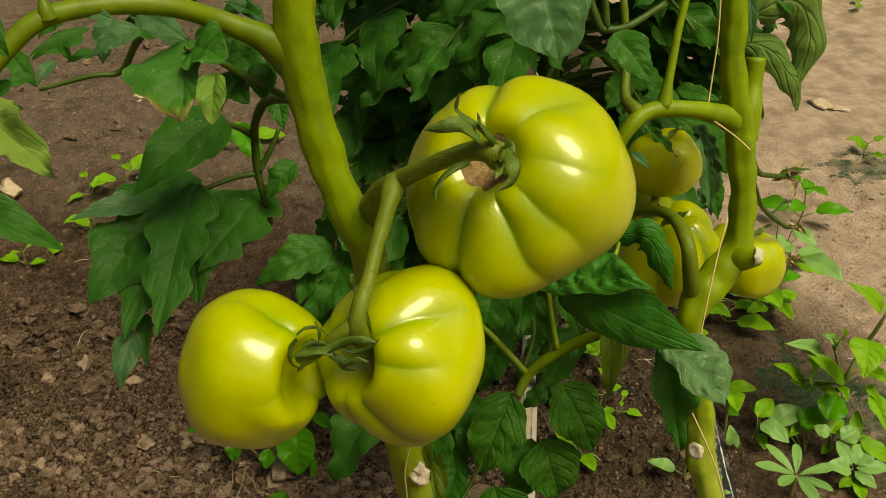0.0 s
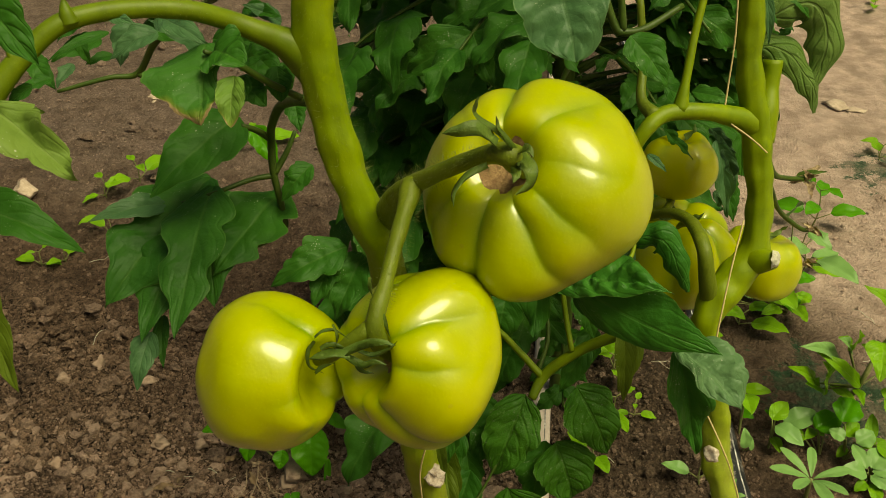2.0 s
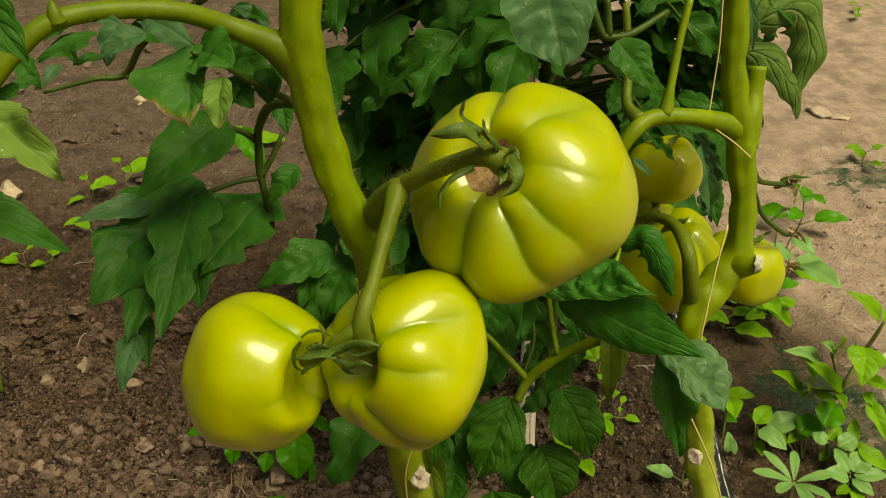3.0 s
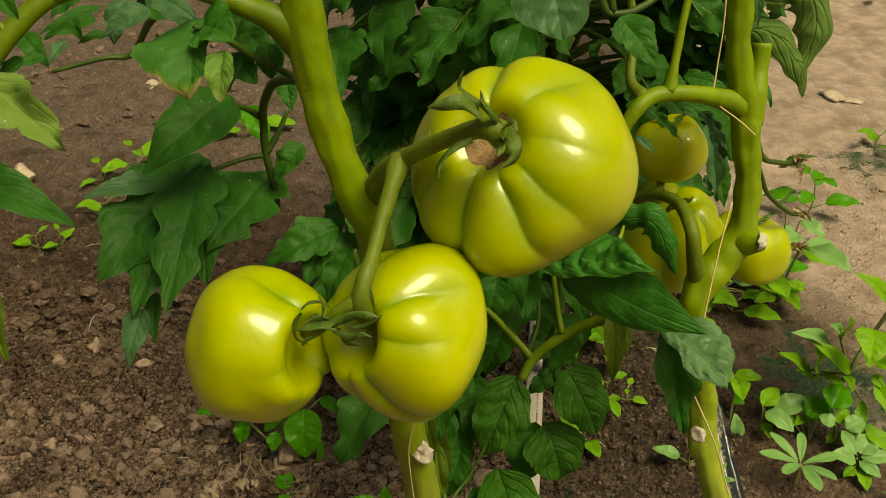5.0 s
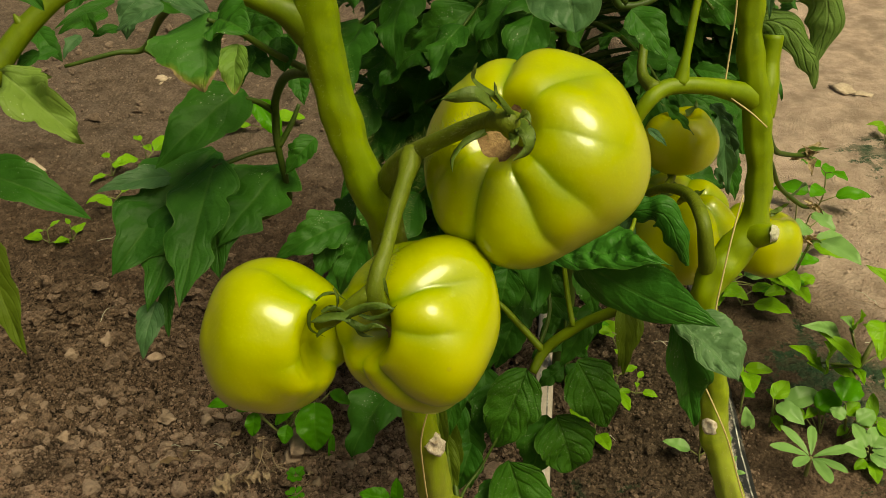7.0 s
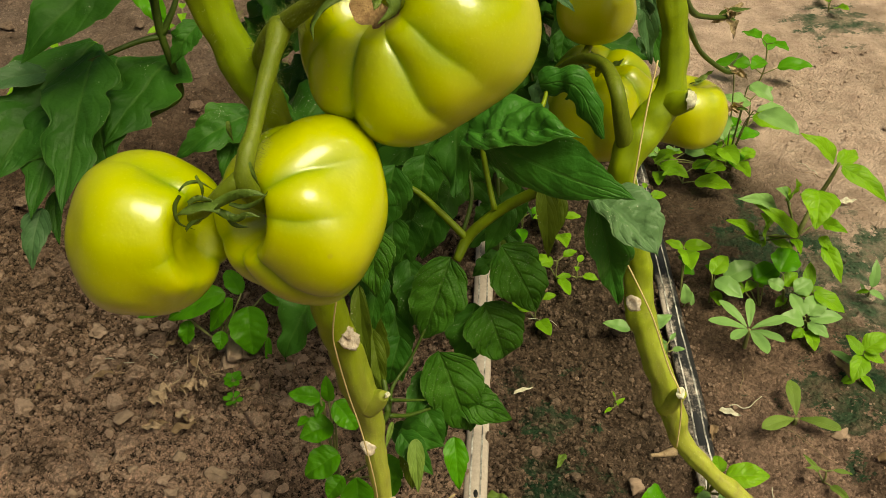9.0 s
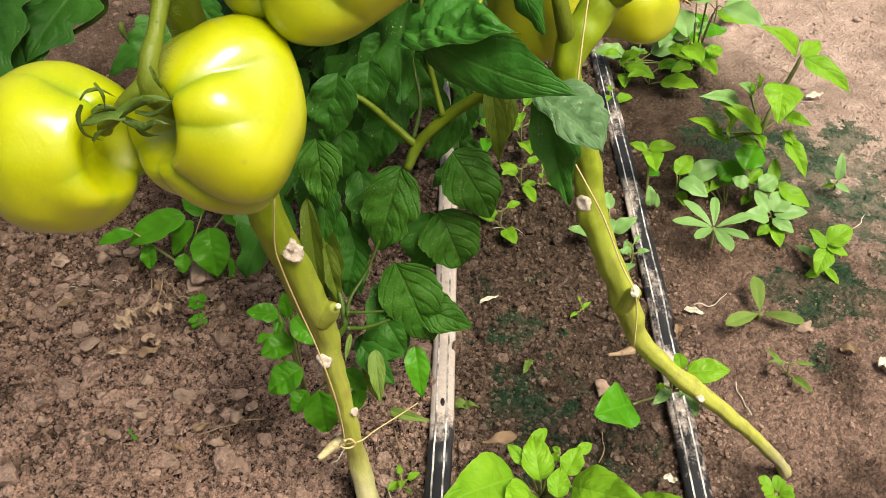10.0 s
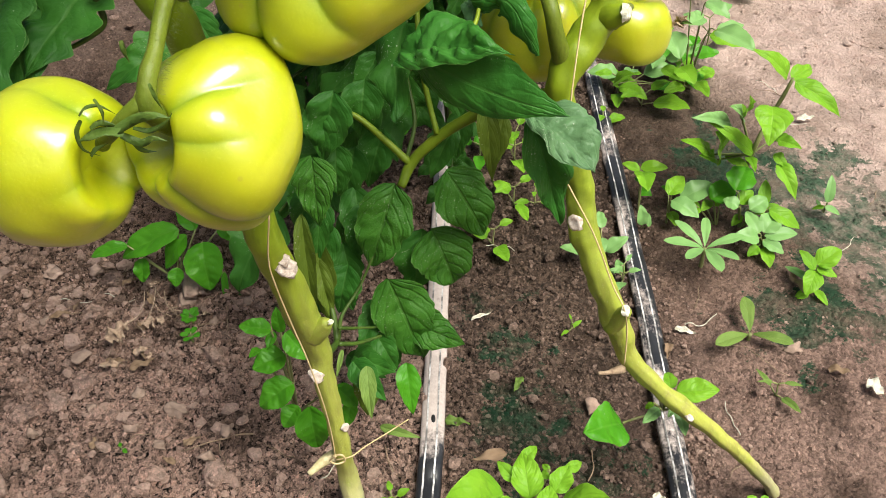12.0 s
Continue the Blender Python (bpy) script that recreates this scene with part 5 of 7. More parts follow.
tube("leaf_stalk", [(0.1078, 0.48, 0.4262), (0.1143, 0.478, 0.4115), (0.1184, 0.478, 0.4085), (0.1287, 0.48, 0.41), (0.1458, 0.49, 0.4179)], [0.0018, 0.0020, 0.0020, 0.0018, 0.0014], STEM_DARK, plant_b, sides=8)
tube("leaf_stalk", [(0.1184, 0.478, 0.409), (0.1156, 0.48, 0.4264)], [0.0018, 0.0016], STEM_DARK, plant_b, sides=8)
tube("side_shoot_stub", [(0.1925, 0.486, 0.3532), (0.1936, 0.49, 0.3664), (0.1945, 0.496, 0.3772), (0.1947, 0.5, 0.3896)], [0.0066, 0.0058, 0.0046, 0.0049], STEM, plant_b, "cut-off side shoot", sides=12)
tube("truss_stalk", [(0.195, 0.482, 0.3413), (0.2075, 0.5, 0.3197), (0.2219, 0.52, 0.2955), (0.2408, 0.535, 0.2767), (0.2482, 0.54, 0.2726)], [0.0018, 0.0016, 0.0014, 0.0013, 0.0012], STEM_DARK, plant_b, sides=7)
tube("truss_stalk", [(0.1935, 0.485, 0.3552), (0.2096, 0.51, 0.3246), (0.2259, 0.53, 0.311), (0.242, 0.54, 0.3065)], [0.0022, 0.0018, 0.0014, 0.0012], STEM_DARK, plant_b, sides=7)
scar(plant_b, (0.1799, 0.421, 0.205), 0.0040, (-0.5, -0.7, 0.4), seed=11)
scar(plant_b, (0.2088, 0.404, 0.1565), 0.0034, (0.8, -0.4, 0.4), "white cut stub", FRESH_CUT, 12)
tube("side_shoot_stub", [(0.2047, 0.412, 0.135), (0.2071, 0.408, 0.1474), (0.2088, 0.405, 0.155)], [0.0056, 0.0046, 0.0034], STEM, plant_b, sides=12)
scar(plant_b, (0.2504, 0.386, 0.0826), 0.0022, (0.1, -0.7, 0.7), seed=13)
tube("side_shoot_stub", [(0.2116, 0.404, 0.1075), (0.2028, 0.398, 0.1125), (0.1957, 0.394, 0.117)], [0.0030, 0.0014, 0.0010], DRY_TWIG, plant_b, "withered twig stub", sides=7)
hairs(plant_b, STEM_B[12:19], 0.0062, 600, 0.0020, 7)


def dry_blossom(at, size, seed):
    rng = random.Random(seed)
    root = thing("dried_blossom", at, "withered brown blossom on a thin stalk", "dried blossom", "dried blossoms")
    for k in range(6):
        d = Vector((rng.uniform(-1, 1), rng.uniform(-1, 0.4), rng.uniform(-0.7, 0.9))).normalized() * size * rng.uniform(0.6, 1.2)
        me = leaf_mesh("petal", d.length, d.length * 0.42, DRY_FLOWER, wave=0.4, fold=0.6, seed=seed * 10 + k, nu=8, nv=4)
        ob = part("petal", me, DRY_FLOWER, root)
        ob.matrix_basis = leaf_pose(at, Vector(at) + d, (0.2, -0.8, 0.5))


dry_blossom((0.2495, 0.5400, 0.2729), 0.009, 1)
dry_blossom((0.2529, 0.5450, 0.2470), 0.011, 2)
dry_blossom((0.2385, 0.5400, 0.3071), 0.012, 3)
leaf(plant_b, (0.2337, 0.5400, 0.3078), (0.2508, 0.5400, 0.3108), 0.24, SEPAL, fold=0.6, label="withered sepal")
leaf(plant_b, (0.2339, 0.5400, 0.3071), (0.2438, 0.5350, 0.3056), 0.25, SEPAL, fold=0.6, label="withered sepal")
leaf(plant_b, (0.2539, 0.5450, 0.2471), (0.2614, 0.5400, 0.2479), 0.45, SEPAL, fold=0.6, label="withered sepal")
leaf(plant_b, (0.2497, 0.5400, 0.2722), (0.2545, 0.5350, 0.2736), 0.4, SEPAL, fold=0.6, label="withered sepal")
leaf(plant_b, (0.079, 0.405, 0.4619), (0.0888, 0.382, 0.4281), 0.86, LEAF_GREY, lobes=0.22, teeth=3, round_=0.9, wave=0.07, quilt=1.5, fold=0.1, label="broad dusty grey-green leaf")
leaf(plant_b, (0.1204, 0.47, 0.4096), (0.1383, 0.46, 0.3895), 0.75, LEAF, lobes=0.2)
leaf(plant_b, (0.1978, 0.51, 0.4009), (0.2026, 0.51, 0.3999), 0.5, LEAF, lobes=0.1)


def curled_leaf(plant, points, width, material, label, roll=1.5, twist=0.0, name="leaflet"):
    """A drooping blade rolled in along its length."""
    line = spline(points, 8)
    v, f, uvs, n = [], [], [], 9
    side = None
    for i, p in enumerate(line):
        t = i / (len(line) - 1)
        d = (line[min(i + 1, len(line) - 1)] - line[max(0, i - 1)]).normalized()
        out = Vector((0.15, -0.95, 0.3))
        out = (out - d * out.dot(d)).normalized()
        s = d.cross(out)
        w = width * (math.sin(math.pi * min(0.985, 0.16 + 0.84 * t ** 0.8)) ** 0.7) * (1 + 0.16 * math.sin(21 * t) + 0.08 * noise.noise(Vector((t * 9, width * 900, 0))))
        for j in range(n):
            q = 2 * j / (n - 1) - 1
            a = q * roll + twist * t
            r = w / max(roll, 0.2)
            ripple = 0.05 * w * math.sin(30 * t + 5 * q) * abs(q)
            v.append(p + s * (r * math.sin(a)) + out * (r * (math.cos(a) - 0.7) + ripple))
            uvs.append((t, 0.5 + 0.5 * q))
    for i in range(len(line) - 1):
        for j in range(n - 1):
            f.append((i * n + j, i * n + j + 1, (i + 1) * n + j + 1, (i + 1) * n + j))
    me = mesh_of(name, v, f, material)
    layer = me.uv_layers.new(name="UVMap")
    for loop in me.loops:
        layer.data[loop.index].uv = uvs[loop.vertex_index]
    return part(name, me, material, plant, label)


curled_leaf(plant_b, [(0.1918, 0.505, 0.4101), (0.2006, 0.508, 0.4149), (0.2117, 0.51, 0.4151), (0.2198, 0.51, 0.4049), (0.2223, 0.507, 0.3928), (0.2195, 0.504, 0.3823), (0.2161, 0.5, 0.3743)], 0.0125, LEAF_UNDER, "curled drooping leaf showing its pale underside", 1.0, 0.4)
curled_leaf(plant_b, [(0.1882, 0.508, 0.3922), (0.1937, 0.506, 0.3937), (0.2028, 0.504, 0.3889), (0.212, 0.502, 0.379), (0.2173, 0.501, 0.3713), (0.22, 0.5, 0.3628)], 0.0092, LEAF_UNDER, "curled drooping leaf showing its pale underside", 0.9, -0.3)
leaf(plant_b, (0.196, 0.51, 0.4228), (0.2096, 0.505, 0.4084), 0.45, LEAF, lobes=0.2)
leaf(plant_b, (0.2064, 0.52, 0.3985), (0.1978, 0.515, 0.3935), 0.4, LEAF, lobes=0.2)
leaf(plant_b, (0.1849, 0.5, 0.4226), (0.1904, 0.498, 0.3977), 0.25, LEAF_GREY, lobes=0.1)
tube("leaf_stalk", [(0.1786, 0.5, 0.4328), (0.1957, 0.51, 0.4307), (0.2121, 0.51, 0.4272)], [0.0024, 0.002, 0.0014], STEM_DARK, plant_b, sides=7)
leaf(plant_b, (0.1485, 0.505, 0.349), (0.1635, 0.495, 0.3374), 0.34, LEAF, lobes=0.5, wave=0.2, label="insect-chewed leaf")
leaf(plant_b, (0.1731, 0.51, 0.3486), (0.186, 0.5, 0.3391), 0.4, LEAF_GREY, lobes=0.3, wave=0.2)
leaf(plant_b, (0.1801, 0.505, 0.339), (0.1883, 0.5, 0.3229), 0.45, LEAF_GREY, lobes=0.2, wave=0.2, fold=0.7)
leaf(plant_b, (0.1355, 0.47, 0.3515), (0.1449, 0.465, 0.3447), 0.4, LEAF_GREY, lobes=0.2)
tube("leaf_stalk", [(0.121, 0.455, 0.3051), (0.1264, 0.448, 0.2999), (0.1316, 0.455, 0.3023), (0.1338, 0.46, 0.3076)], [0.0014, 0.0013, 0.0012, 0.0010], STEM, plant_b, sides=7)
leaf(plant_b, (0.0960, 0.4500, 0.2900), (0.1470, 0.4180, 0.3060), 0.62, LEAF_CRINKLE, left=(0.5, 0.9, 1.0, 0.95, 0.55, 0.25, 0.0), right=(0.5, 0.6, 0.6, 0.5, 0.4, 0.2, 0.0), lobes=0.08, wave=0.05, fold=0.05, quilt=3.6, face=(0.0, -0.45, 0.9))
leaf(plant_b, (0.1020, 0.4480, 0.2910), (0.1710, 0.4080, 0.2800), 0.42, LEAF_CRINKLE, left=(0.8, 0.8, 0.95, 1.05, 1.0, 0.75, 0.4, 0.0), right=(0.3, 0.7, 0.9, 0.85, 0.75, 0.5, 0.2, 0.0), fold=-0.15, lobes=0.02, wave=0.03, quilt=0.6, face=(0.15, -0.98, 0.10), label="broad dark glossy leaf drooping past the stem")
leaf(plant_b, (0.1050, 0.4520, 0.2810), (0.1390, 0.4400, 0.2720), 0.45, LEAF, lobes=0.1, face=(-0.1, -0.8, 0.4))
leaf(plant_b, (0.1540, 0.4320, 0.2670), (0.1840, 0.4040, 0.2510), 0.7, LEAF_DUST, left=(0.3, 0.85, 1.1, 1.1, 1.0, 0.7, 0.0), right=(0.2, 0.45, 0.5, 0.65, 0.6, 0.4, 0.0), lobes=0.12, wave=0.06, quilt=2.6, face=(0.25, -0.6, 0.75), label="dusty grey-green crinkled leaf")
leaf(plant_b, (0.1570, 0.4360, 0.2630), (0.1730, 0.4250, 0.2020), 0.4, LEAF_CRINKLE, lobes=0.2, wave=0.10, quilt=1.6, fold=0.4, label="drooping leaf with a dried tip")
leaf(plant_b, (0.1687, 0.436, 0.2446), (0.1748, 0.432, 0.21), 0.35, LEAF, lobes=0.1)
tube("leaf_stalk", [(0.1744, 0.45, 0.2645), (0.1621, 0.46, 0.2571), (0.1465, 0.475, 0.2438), (0.123, 0.488, 0.2219), (0.1052, 0.49, 0.2055), (0.0959, 0.488, 0.1949), (0.0901, 0.48, 0.1861)], [0.0038, 0.0036, 0.0034, 0.0032, 0.0031, 0.0034, 0.0026], SHOOT, plant_b, sides=10)
tube("leaf_stalk", [(0.096, 0.488, 0.1965), (0.0816, 0.495, 0.2093), (0.0669, 0.5, 0.2221), (0.0512, 0.505, 0.2253)], [0.0024, 0.0020, 0.0017, 0.0014], SHOOT, plant_b, sides=8)
tube("leaf_stalk", [(0.112, 0.489, 0.2155), (0.1077, 0.5, 0.2325), (0.1042, 0.51, 0.2549), (0.1041, 0.53, 0.284)], [0.0018, 0.0016, 0.0013], SHOOT, plant_b, sides=8)
tube("leaf_stalk", [(0.094, 0.495, 0.1945), (0.0995, 0.51, 0.2111), (0.0955, 0.53, 0.2325), (0.0955, 0.55, 0.2676)], [0.0014, 0.0012, 0.0010], STEM_DARK, plant_b, sides=7)
leaf(plant_b, (0.0870, 0.4820, 0.1870), (0.0700, 0.4620, 0.1410), 0.7, LEAF_SPECK, fold=0.08, lobes=0.14, teeth=9, round_=0.5, quilt=1.3)
leaf(plant_b, (0.1160, 0.4850, 0.1930), (0.1380, 0.4720, 0.1530), 0.8, LEAF_SPECK, fold=0.08, lobes=0.12, round_=0.4, quilt=1.3, label="dark leaf dotted with white specks")
leaf(plant_b, (0.1060, 0.4780, 0.1560), (0.1190, 0.4680, 0.1190), 1.0, LEAF_SPECK, lobes=0.15, round_=0.6, quilt=1.2)
leaf(plant_b, (0.1010, 0.4800, 0.1530), (0.0940, 0.4680, 0.1140), 0.75, LEAF, lobes=0.2, round_=0.5)
leaf(plant_b, (0.0680, 0.4900, 0.1670), (0.0590, 0.4750, 0.1350), 0.6, LEAF, lobes=0.15)
leaf(plant_b, (0.0493, 0.5, 0.2325), (0.0458, 0.49, 0.2016), 0.68, LEAF, lobes=0.08)
leaf(plant_b, (0.0536, 0.5, 0.2035), (0.052, 0.49, 0.1721), 0.7, LEAF, lobes=0.12)
leaf(plant_b, (0.0328, 0.48, 0.2054), (0.0431, 0.468, 0.1709), 0.6, LEAF, lobes=0.15)
leaf(plant_b, (0.0663, 0.54, 0.2126), (0.06, 0.53, 0.1657), 0.7, LEAF, lobes=0.1)
leaf(plant_b, (0.1218, 0.5, 0.2127), (0.1073, 0.49, 0.1831), 0.5, LEAF, lobes=0.1)
leaf(plant_b, (0.1381, 0.48, 0.2402), (0.1418, 0.47, 0.1947), 0.28, LEAF_OLIVE, lobes=0.05)
leaf(plant_b, (0.081, 0.53, 0.2444), (0.0658, 0.52, 0.2181), 0.6, LEAF, lobes=0.1)
leaf(plant_b, (0.1155, 0.52, 0.2374), (0.127, 0.51, 0.2093), 0.6, LEAF, lobes=0.2)
leaf(plant_b, (0.0641, 0.5, 0.1629), (0.0561, 0.49, 0.1162), 0.55, LEAF, lobes=0.1)
curled_leaf(plant_b, [(0.1306, 0.4620, 0.3103), (0.1397, 0.4600, 0.3135), (0.1473, 0.4560, 0.3141), (0.1540, 0.4520, 0.3059), (0.1583, 0.4500, 0.2957), (0.1610, 0.4480, 0.2878)], 0.0085, LEAF_CRINKLE, "small curled leaf in front of a tomato", 0.8, 0.5)
curled_leaf(plant_b, [(0.1345, 0.4660, 0.3081), (0.1314, 0.4630, 0.3027), (0.1350, 0.4600, 0.2974)], 0.006, LEAF_GREY, "small folded leaf", 0.8, 0.3)
# foliage behind the small fruits
leaf(plant_b, (0.1940, 0.5700, 0.3152), (0.2059, 0.5600, 0.2678), 0.34, LEAF_GREY, fold=0.5, wave=0.12)
leaf(plant_b, (0.1614, 0.6000, 0.3180), (0.1514, 0.5900, 0.2814), 0.6, LEAF, lobes=0.3)
leaf(plant_b, (0.2075, 0.5800, 0.3146), (0.1795, 0.5700, 0.3264), 0.5, LEAF, lobes=0.3)
leaf(plant_b, (0.1733, 0.6000, 0.3182), (0.1967, 0.5900, 0.2980), 0.6, LEAF, lobes=0.3)
leaf(plant_b, (0.2126, 0.6000, 0.3170), (0.2184, 0.5900, 0.2806), 0.45, LEAF, lobes=0.2)
leaf(plant_b, (0.1569, 0.5850, 0.2801), (0.1536, 0.5750, 0.2578), 0.6, LEAF, lobes=0.3)
leaf(plant_b, (0.2130, 0.6200, 0.2720), (0.2254, 0.6100, 0.2359), 0.5, LEAF, lobes=0.3)
leaf(plant_b, (0.1619, 0.5850, 0.3412), (0.1832, 0.5750, 0.3285), 0.55, LEAF, lobes=0.3)
leaf(plant_b, (0.1796, 0.5900, 0.3362), (0.2043, 0.5800, 0.3336), 0.5, LEAF, lobes=0.3)
leaf(plant_b, (0.1976, 0.5700, 0.2807), (0.2034, 0.5650, 0.2701), 0.5, LEAF_GREY, wave=0.2)

# ---- dense plant behind ----
plant_c = thing("tomato_plant", (0.13, 0.70, 0.0), "bushy tomato plant with dense dark green foliage", "tomato plant", "staked tomato plants")
tube("stem", [(0.13, 0.70, -0.01), (0.125, 0.695, 0.15), (0.11, 0.69, 0.32), (0.10, 0.68, 0.42), (0.10, 0.68, 0.60), (0.10, 0.68, 0.80)], [0.008, 0.008, 0.0075, 0.007, 0.006, 0.004], STEM_DARK, plant_c, sides=12)
LEAFLETS = [leaf_mesh("leaflet", 0.05, r * 0.05, LEAF, arch=a, fold=f, lobes=l, teeth=t, wave=0.09, quilt=0.7, seed=900 + i, nu=30, nv=10) for i, (r, a, f, l, t) in enumerate(((0.72, 0.1, 0.10, 0.45, 5), (0.80, 0.14, 0.15, 0.55, 5), (0.62, 0.08, 0.08, 0.35, 6), (0.75, 0.18, 0.12, 0.50, 4), (0.66, 0.12, 0.06, 0.30, 6)))]


def compound_leaf(plant, start_, way, length, seed, droop=0.5, scale=1.0, clear=0.46, right=0.26):
    """A whole tomato leaf: a drooping stalk with paired leaflets."""
    rng = random.Random(seed)
    w = Vector(way).normalized()
    pts = [Vector(start_) + w * length * t + Vector((0, 0, -droop * length * t * t)) for t in (0, 0.25, 0.5, 0.75, 1.0)]
    if pts[-1].x > 0.05 + right * pts[-1].y or (pts[-1].x > 0.11 and pts[-1].y < 0.58 and pts[-1].z < 0.48):
        return
    stalk = tube("leaf", pts, [0.0024, 0.0018, 0.0015, 0.0012, 0.0008], STEM_DARK, plant, per=4, sides=6)
    WORLD_OF[stalk.name] = Matrix()
    spots = [(0.42, -1), (0.42, 1), (0.68, -1), (0.68, 1), (0.88, -1), (0.88, 1), (1.0, 0)]
    line = spline(pts, 10)
    for t, s in spots:
        i = min(int(t * (len(line) - 1)), len(line) - 2)
        p = line[i]
        d = (line[i + 1] - line[i]).normalized()
        out = d.cross(Vector((0, 0, 1))).normalized()
        tip_way = (d * (0.55 if s else 1.0) + out * s * rng.uniform(0.7, 1.0) + Vector((0, 0, -rng.uniform(0.0, 0.6)))).normalized()
        size = length * rng.uniform(0.26, 0.42) * (1.15 if not s else 1.0) * scale
        me = LEAFLETS[rng.randrange(len(LEAFLETS))]
        tip_x = p.x + tip_way.x * size
        if tip_x > 0.06 + right * p.y or tip_x < -0.02 - 0.06 * p.y or p.y < 0.46 or (p + tip_way * size).y < clear:
            continue
        if p.z < 0.50 and (p + tip_way * size).x > 0.12 and min(p.y, (p + tip_way * size).y) < 0.575:
            continue
        ob = part("leaflet", me, LEAF, stalk)
        ob.matrix_parent_inverse = Matrix()
        face = Vector((rng.uniform(-0.6, 0.6), rng.uniform(-1.0, -0.1), rng.uniform(0.5, 1.0)))
        ob.matrix_basis = leaf_pose(p, p + tip_way, face) @ Matrix.Diagonal((size / 0.05, size / 0.05, size / 0.05, 1))


rng_c = random.Random(21)
for k in range(135):
    z = 0.12 + 0.30 * (k / 135) + rng_c.uniform(-0.02, 0.02)
    a = k * 2.4 + rng_c.uniform(-0.4, 0.4)
    s = (0.128 - 0.04 * z + 0.01 * math.cos(a), 0.695 + 0.01 * math.sin(a), z)
    compound_leaf(plant_c, s, (math.cos(a), math.sin(a) * 0.8 - 0.15, rng_c.uniform(0.1, 0.55)), rng_c.uniform(0.10, 0.19), 300 + k, rng_c.uniform(0.2, 0.6), 0.85)
for k in range(34):
    compound_leaf(plant_c, (0.118, 0.692, 0.27 + 0.0045 * k), (rng_c.uniform(0.5, 1.0), rng_c.uniform(-0.25, 0.35), rng_c.uniform(0.05, 0.4)), rng_c.uniform(0.11, 0.17), 600 + k, rng_c.uniform(0.05, 0.4), 0.9, right=0.295)

# unseen upper leaves, added to shade the foliage below them
for k in range(9):
    compound_leaf(plant_c, (0.10, 0.68, 0.56 + 0.022 * k), (rng_c.uniform(0.1, 1.0), rng_c.uniform(-1.0, -0.3), rng_c.uniform(0.3, 0.6)), rng_c.uniform(0.14, 0.20), 700 + k, rng_c.uniform(0.1, 0.3), 0.9, right=0.6)

# ---- weeds ----


def put_leaf(root, base, tip, ratio, material, face=(0, -0.3, 1), name="leaf", **kw):
    return leaf(root, base, tip, ratio, material, face, name, **kw)


def weed(name, label, base, seed, height=0.05, pairs=4, size=0.02, ratio=0.6, material=None, lean=(0, 0), spread=0.5, category="weed", group="weeds on the soil", lobes=0.0, stalk=0.35, round_=0.3, top=0.5):
    """An upright weed: a stem with crossed pairs of leaves, smaller towards the tip."""
    rng = random.Random(seed)
    x, y = base[0], base[1]
    z = ground_at(x, y)
    material = material or WEED
    root = thing(name, (x, y, z), label, category, group)
    top_ = Vector((x + lean[0], y + lean[1], z + height))
    foot = Vector((x, y, z - 0.004))
    midp = foot.lerp(top_, 0.5) + Vector((rng.uniform(-1, 1), rng.uniform(-1, 1), 0)) * height * 0.08
    pts = [foot, midp, top_]
    tube("stem", pts, [0.0007 + height * 0.006, 0.0006 + height * 0.005, 0.0005], WEED_STEM, root, per=6, sides=7)
    line = spline(pts, 12)
    turn = rng.uniform(0, 3.1)
    for p in range(pairs):
        t = 0.30 + 0.70 * (p / max(1, pairs - 1)) if pairs > 1 else 1.0
        at = line[min(int(t * (len(line) - 1)), len(line) - 1)]
        s = size * (1.15 - (1 - top) * t) * rng.uniform(0.85, 1.15)
        for side in (0, 1):
            a = turn + p * 1.35 + side * math.pi + rng.uniform(-0.3, 0.3)
            out = Vector((math.cos(a), math.sin(a), 0))
            b = at + out * s * stalk + Vector((0, 0, s * 0.2))
            if stalk > 0.1:
                tube("leaf_stalk", [at, b], [0.0007, 0.0006], WEED_STEM, root, per=3, sides=5)
            tip = b + out * s * rng.uniform(0.85, 1.1) + Vector((0, 0, s * rng.uniform(-0.15, spread * 0.8)))
            face = Vector((0, 0, 1)) - out * 0.3 + Vector((rng.uniform(-0.2, 0.2), -0.25, 0))
            put_leaf(root, b, tip, ratio * rng.uniform(0.85, 1.15), material, face, lobes=lobes, arch=0.08, round_=round_, wave=0.05, nu=14, nv=6)
    return root


def rosette(label, base, seed, leaves, size, ratio=0.36, material=None, height=0.02, rise=0.35, start_angle=0.0):
    """Spoon-shaped leaves spreading from one heart."""
    rng = random.Random(seed)
    x, y = base[0], base[1]
    z = ground_at(x, y)
    material = material or WEED_GREY
    root = thing("rosette_weed", (x, y, z), label, "weed", "weeds on the soil")
    heart = Vector((x, y, z + height))
    tube("stem", [(x, y, z - 0.004), heart], [0.0018, 0.0016], WEED_STEM, root, sides=7)
    for k in range(leaves):
        a = start_angle + 2 * math.pi * k / leaves + rng.uniform(-0.22, 0.22)
        s = size * rng.uniform(0.7, 1.1)
        out = Vector((math.cos(a), math.sin(a), rng.uniform(0.4, 1.0) * rise)).normalized()
        b = heart + out * 0.0015
        me = leaf_mesh("leaf", s, s * ratio, material, arch=0.06, fold=0.15, lobes=0, wave=0.02, seed=seed * 20 + k, nu=14, nv=6, round_=0.95)
        for v in me.vertices:
            v.co.x *= 0.2 + 1.0 * min(1, max(0, v.co.y / s)) ** 0.8
        ob = part("leaf", me, material, root)
        ob.matrix_basis = leaf_pose(b, b + out, (out.x * -0.3, out.y * -0.3 - 0.1, 1))
    return root


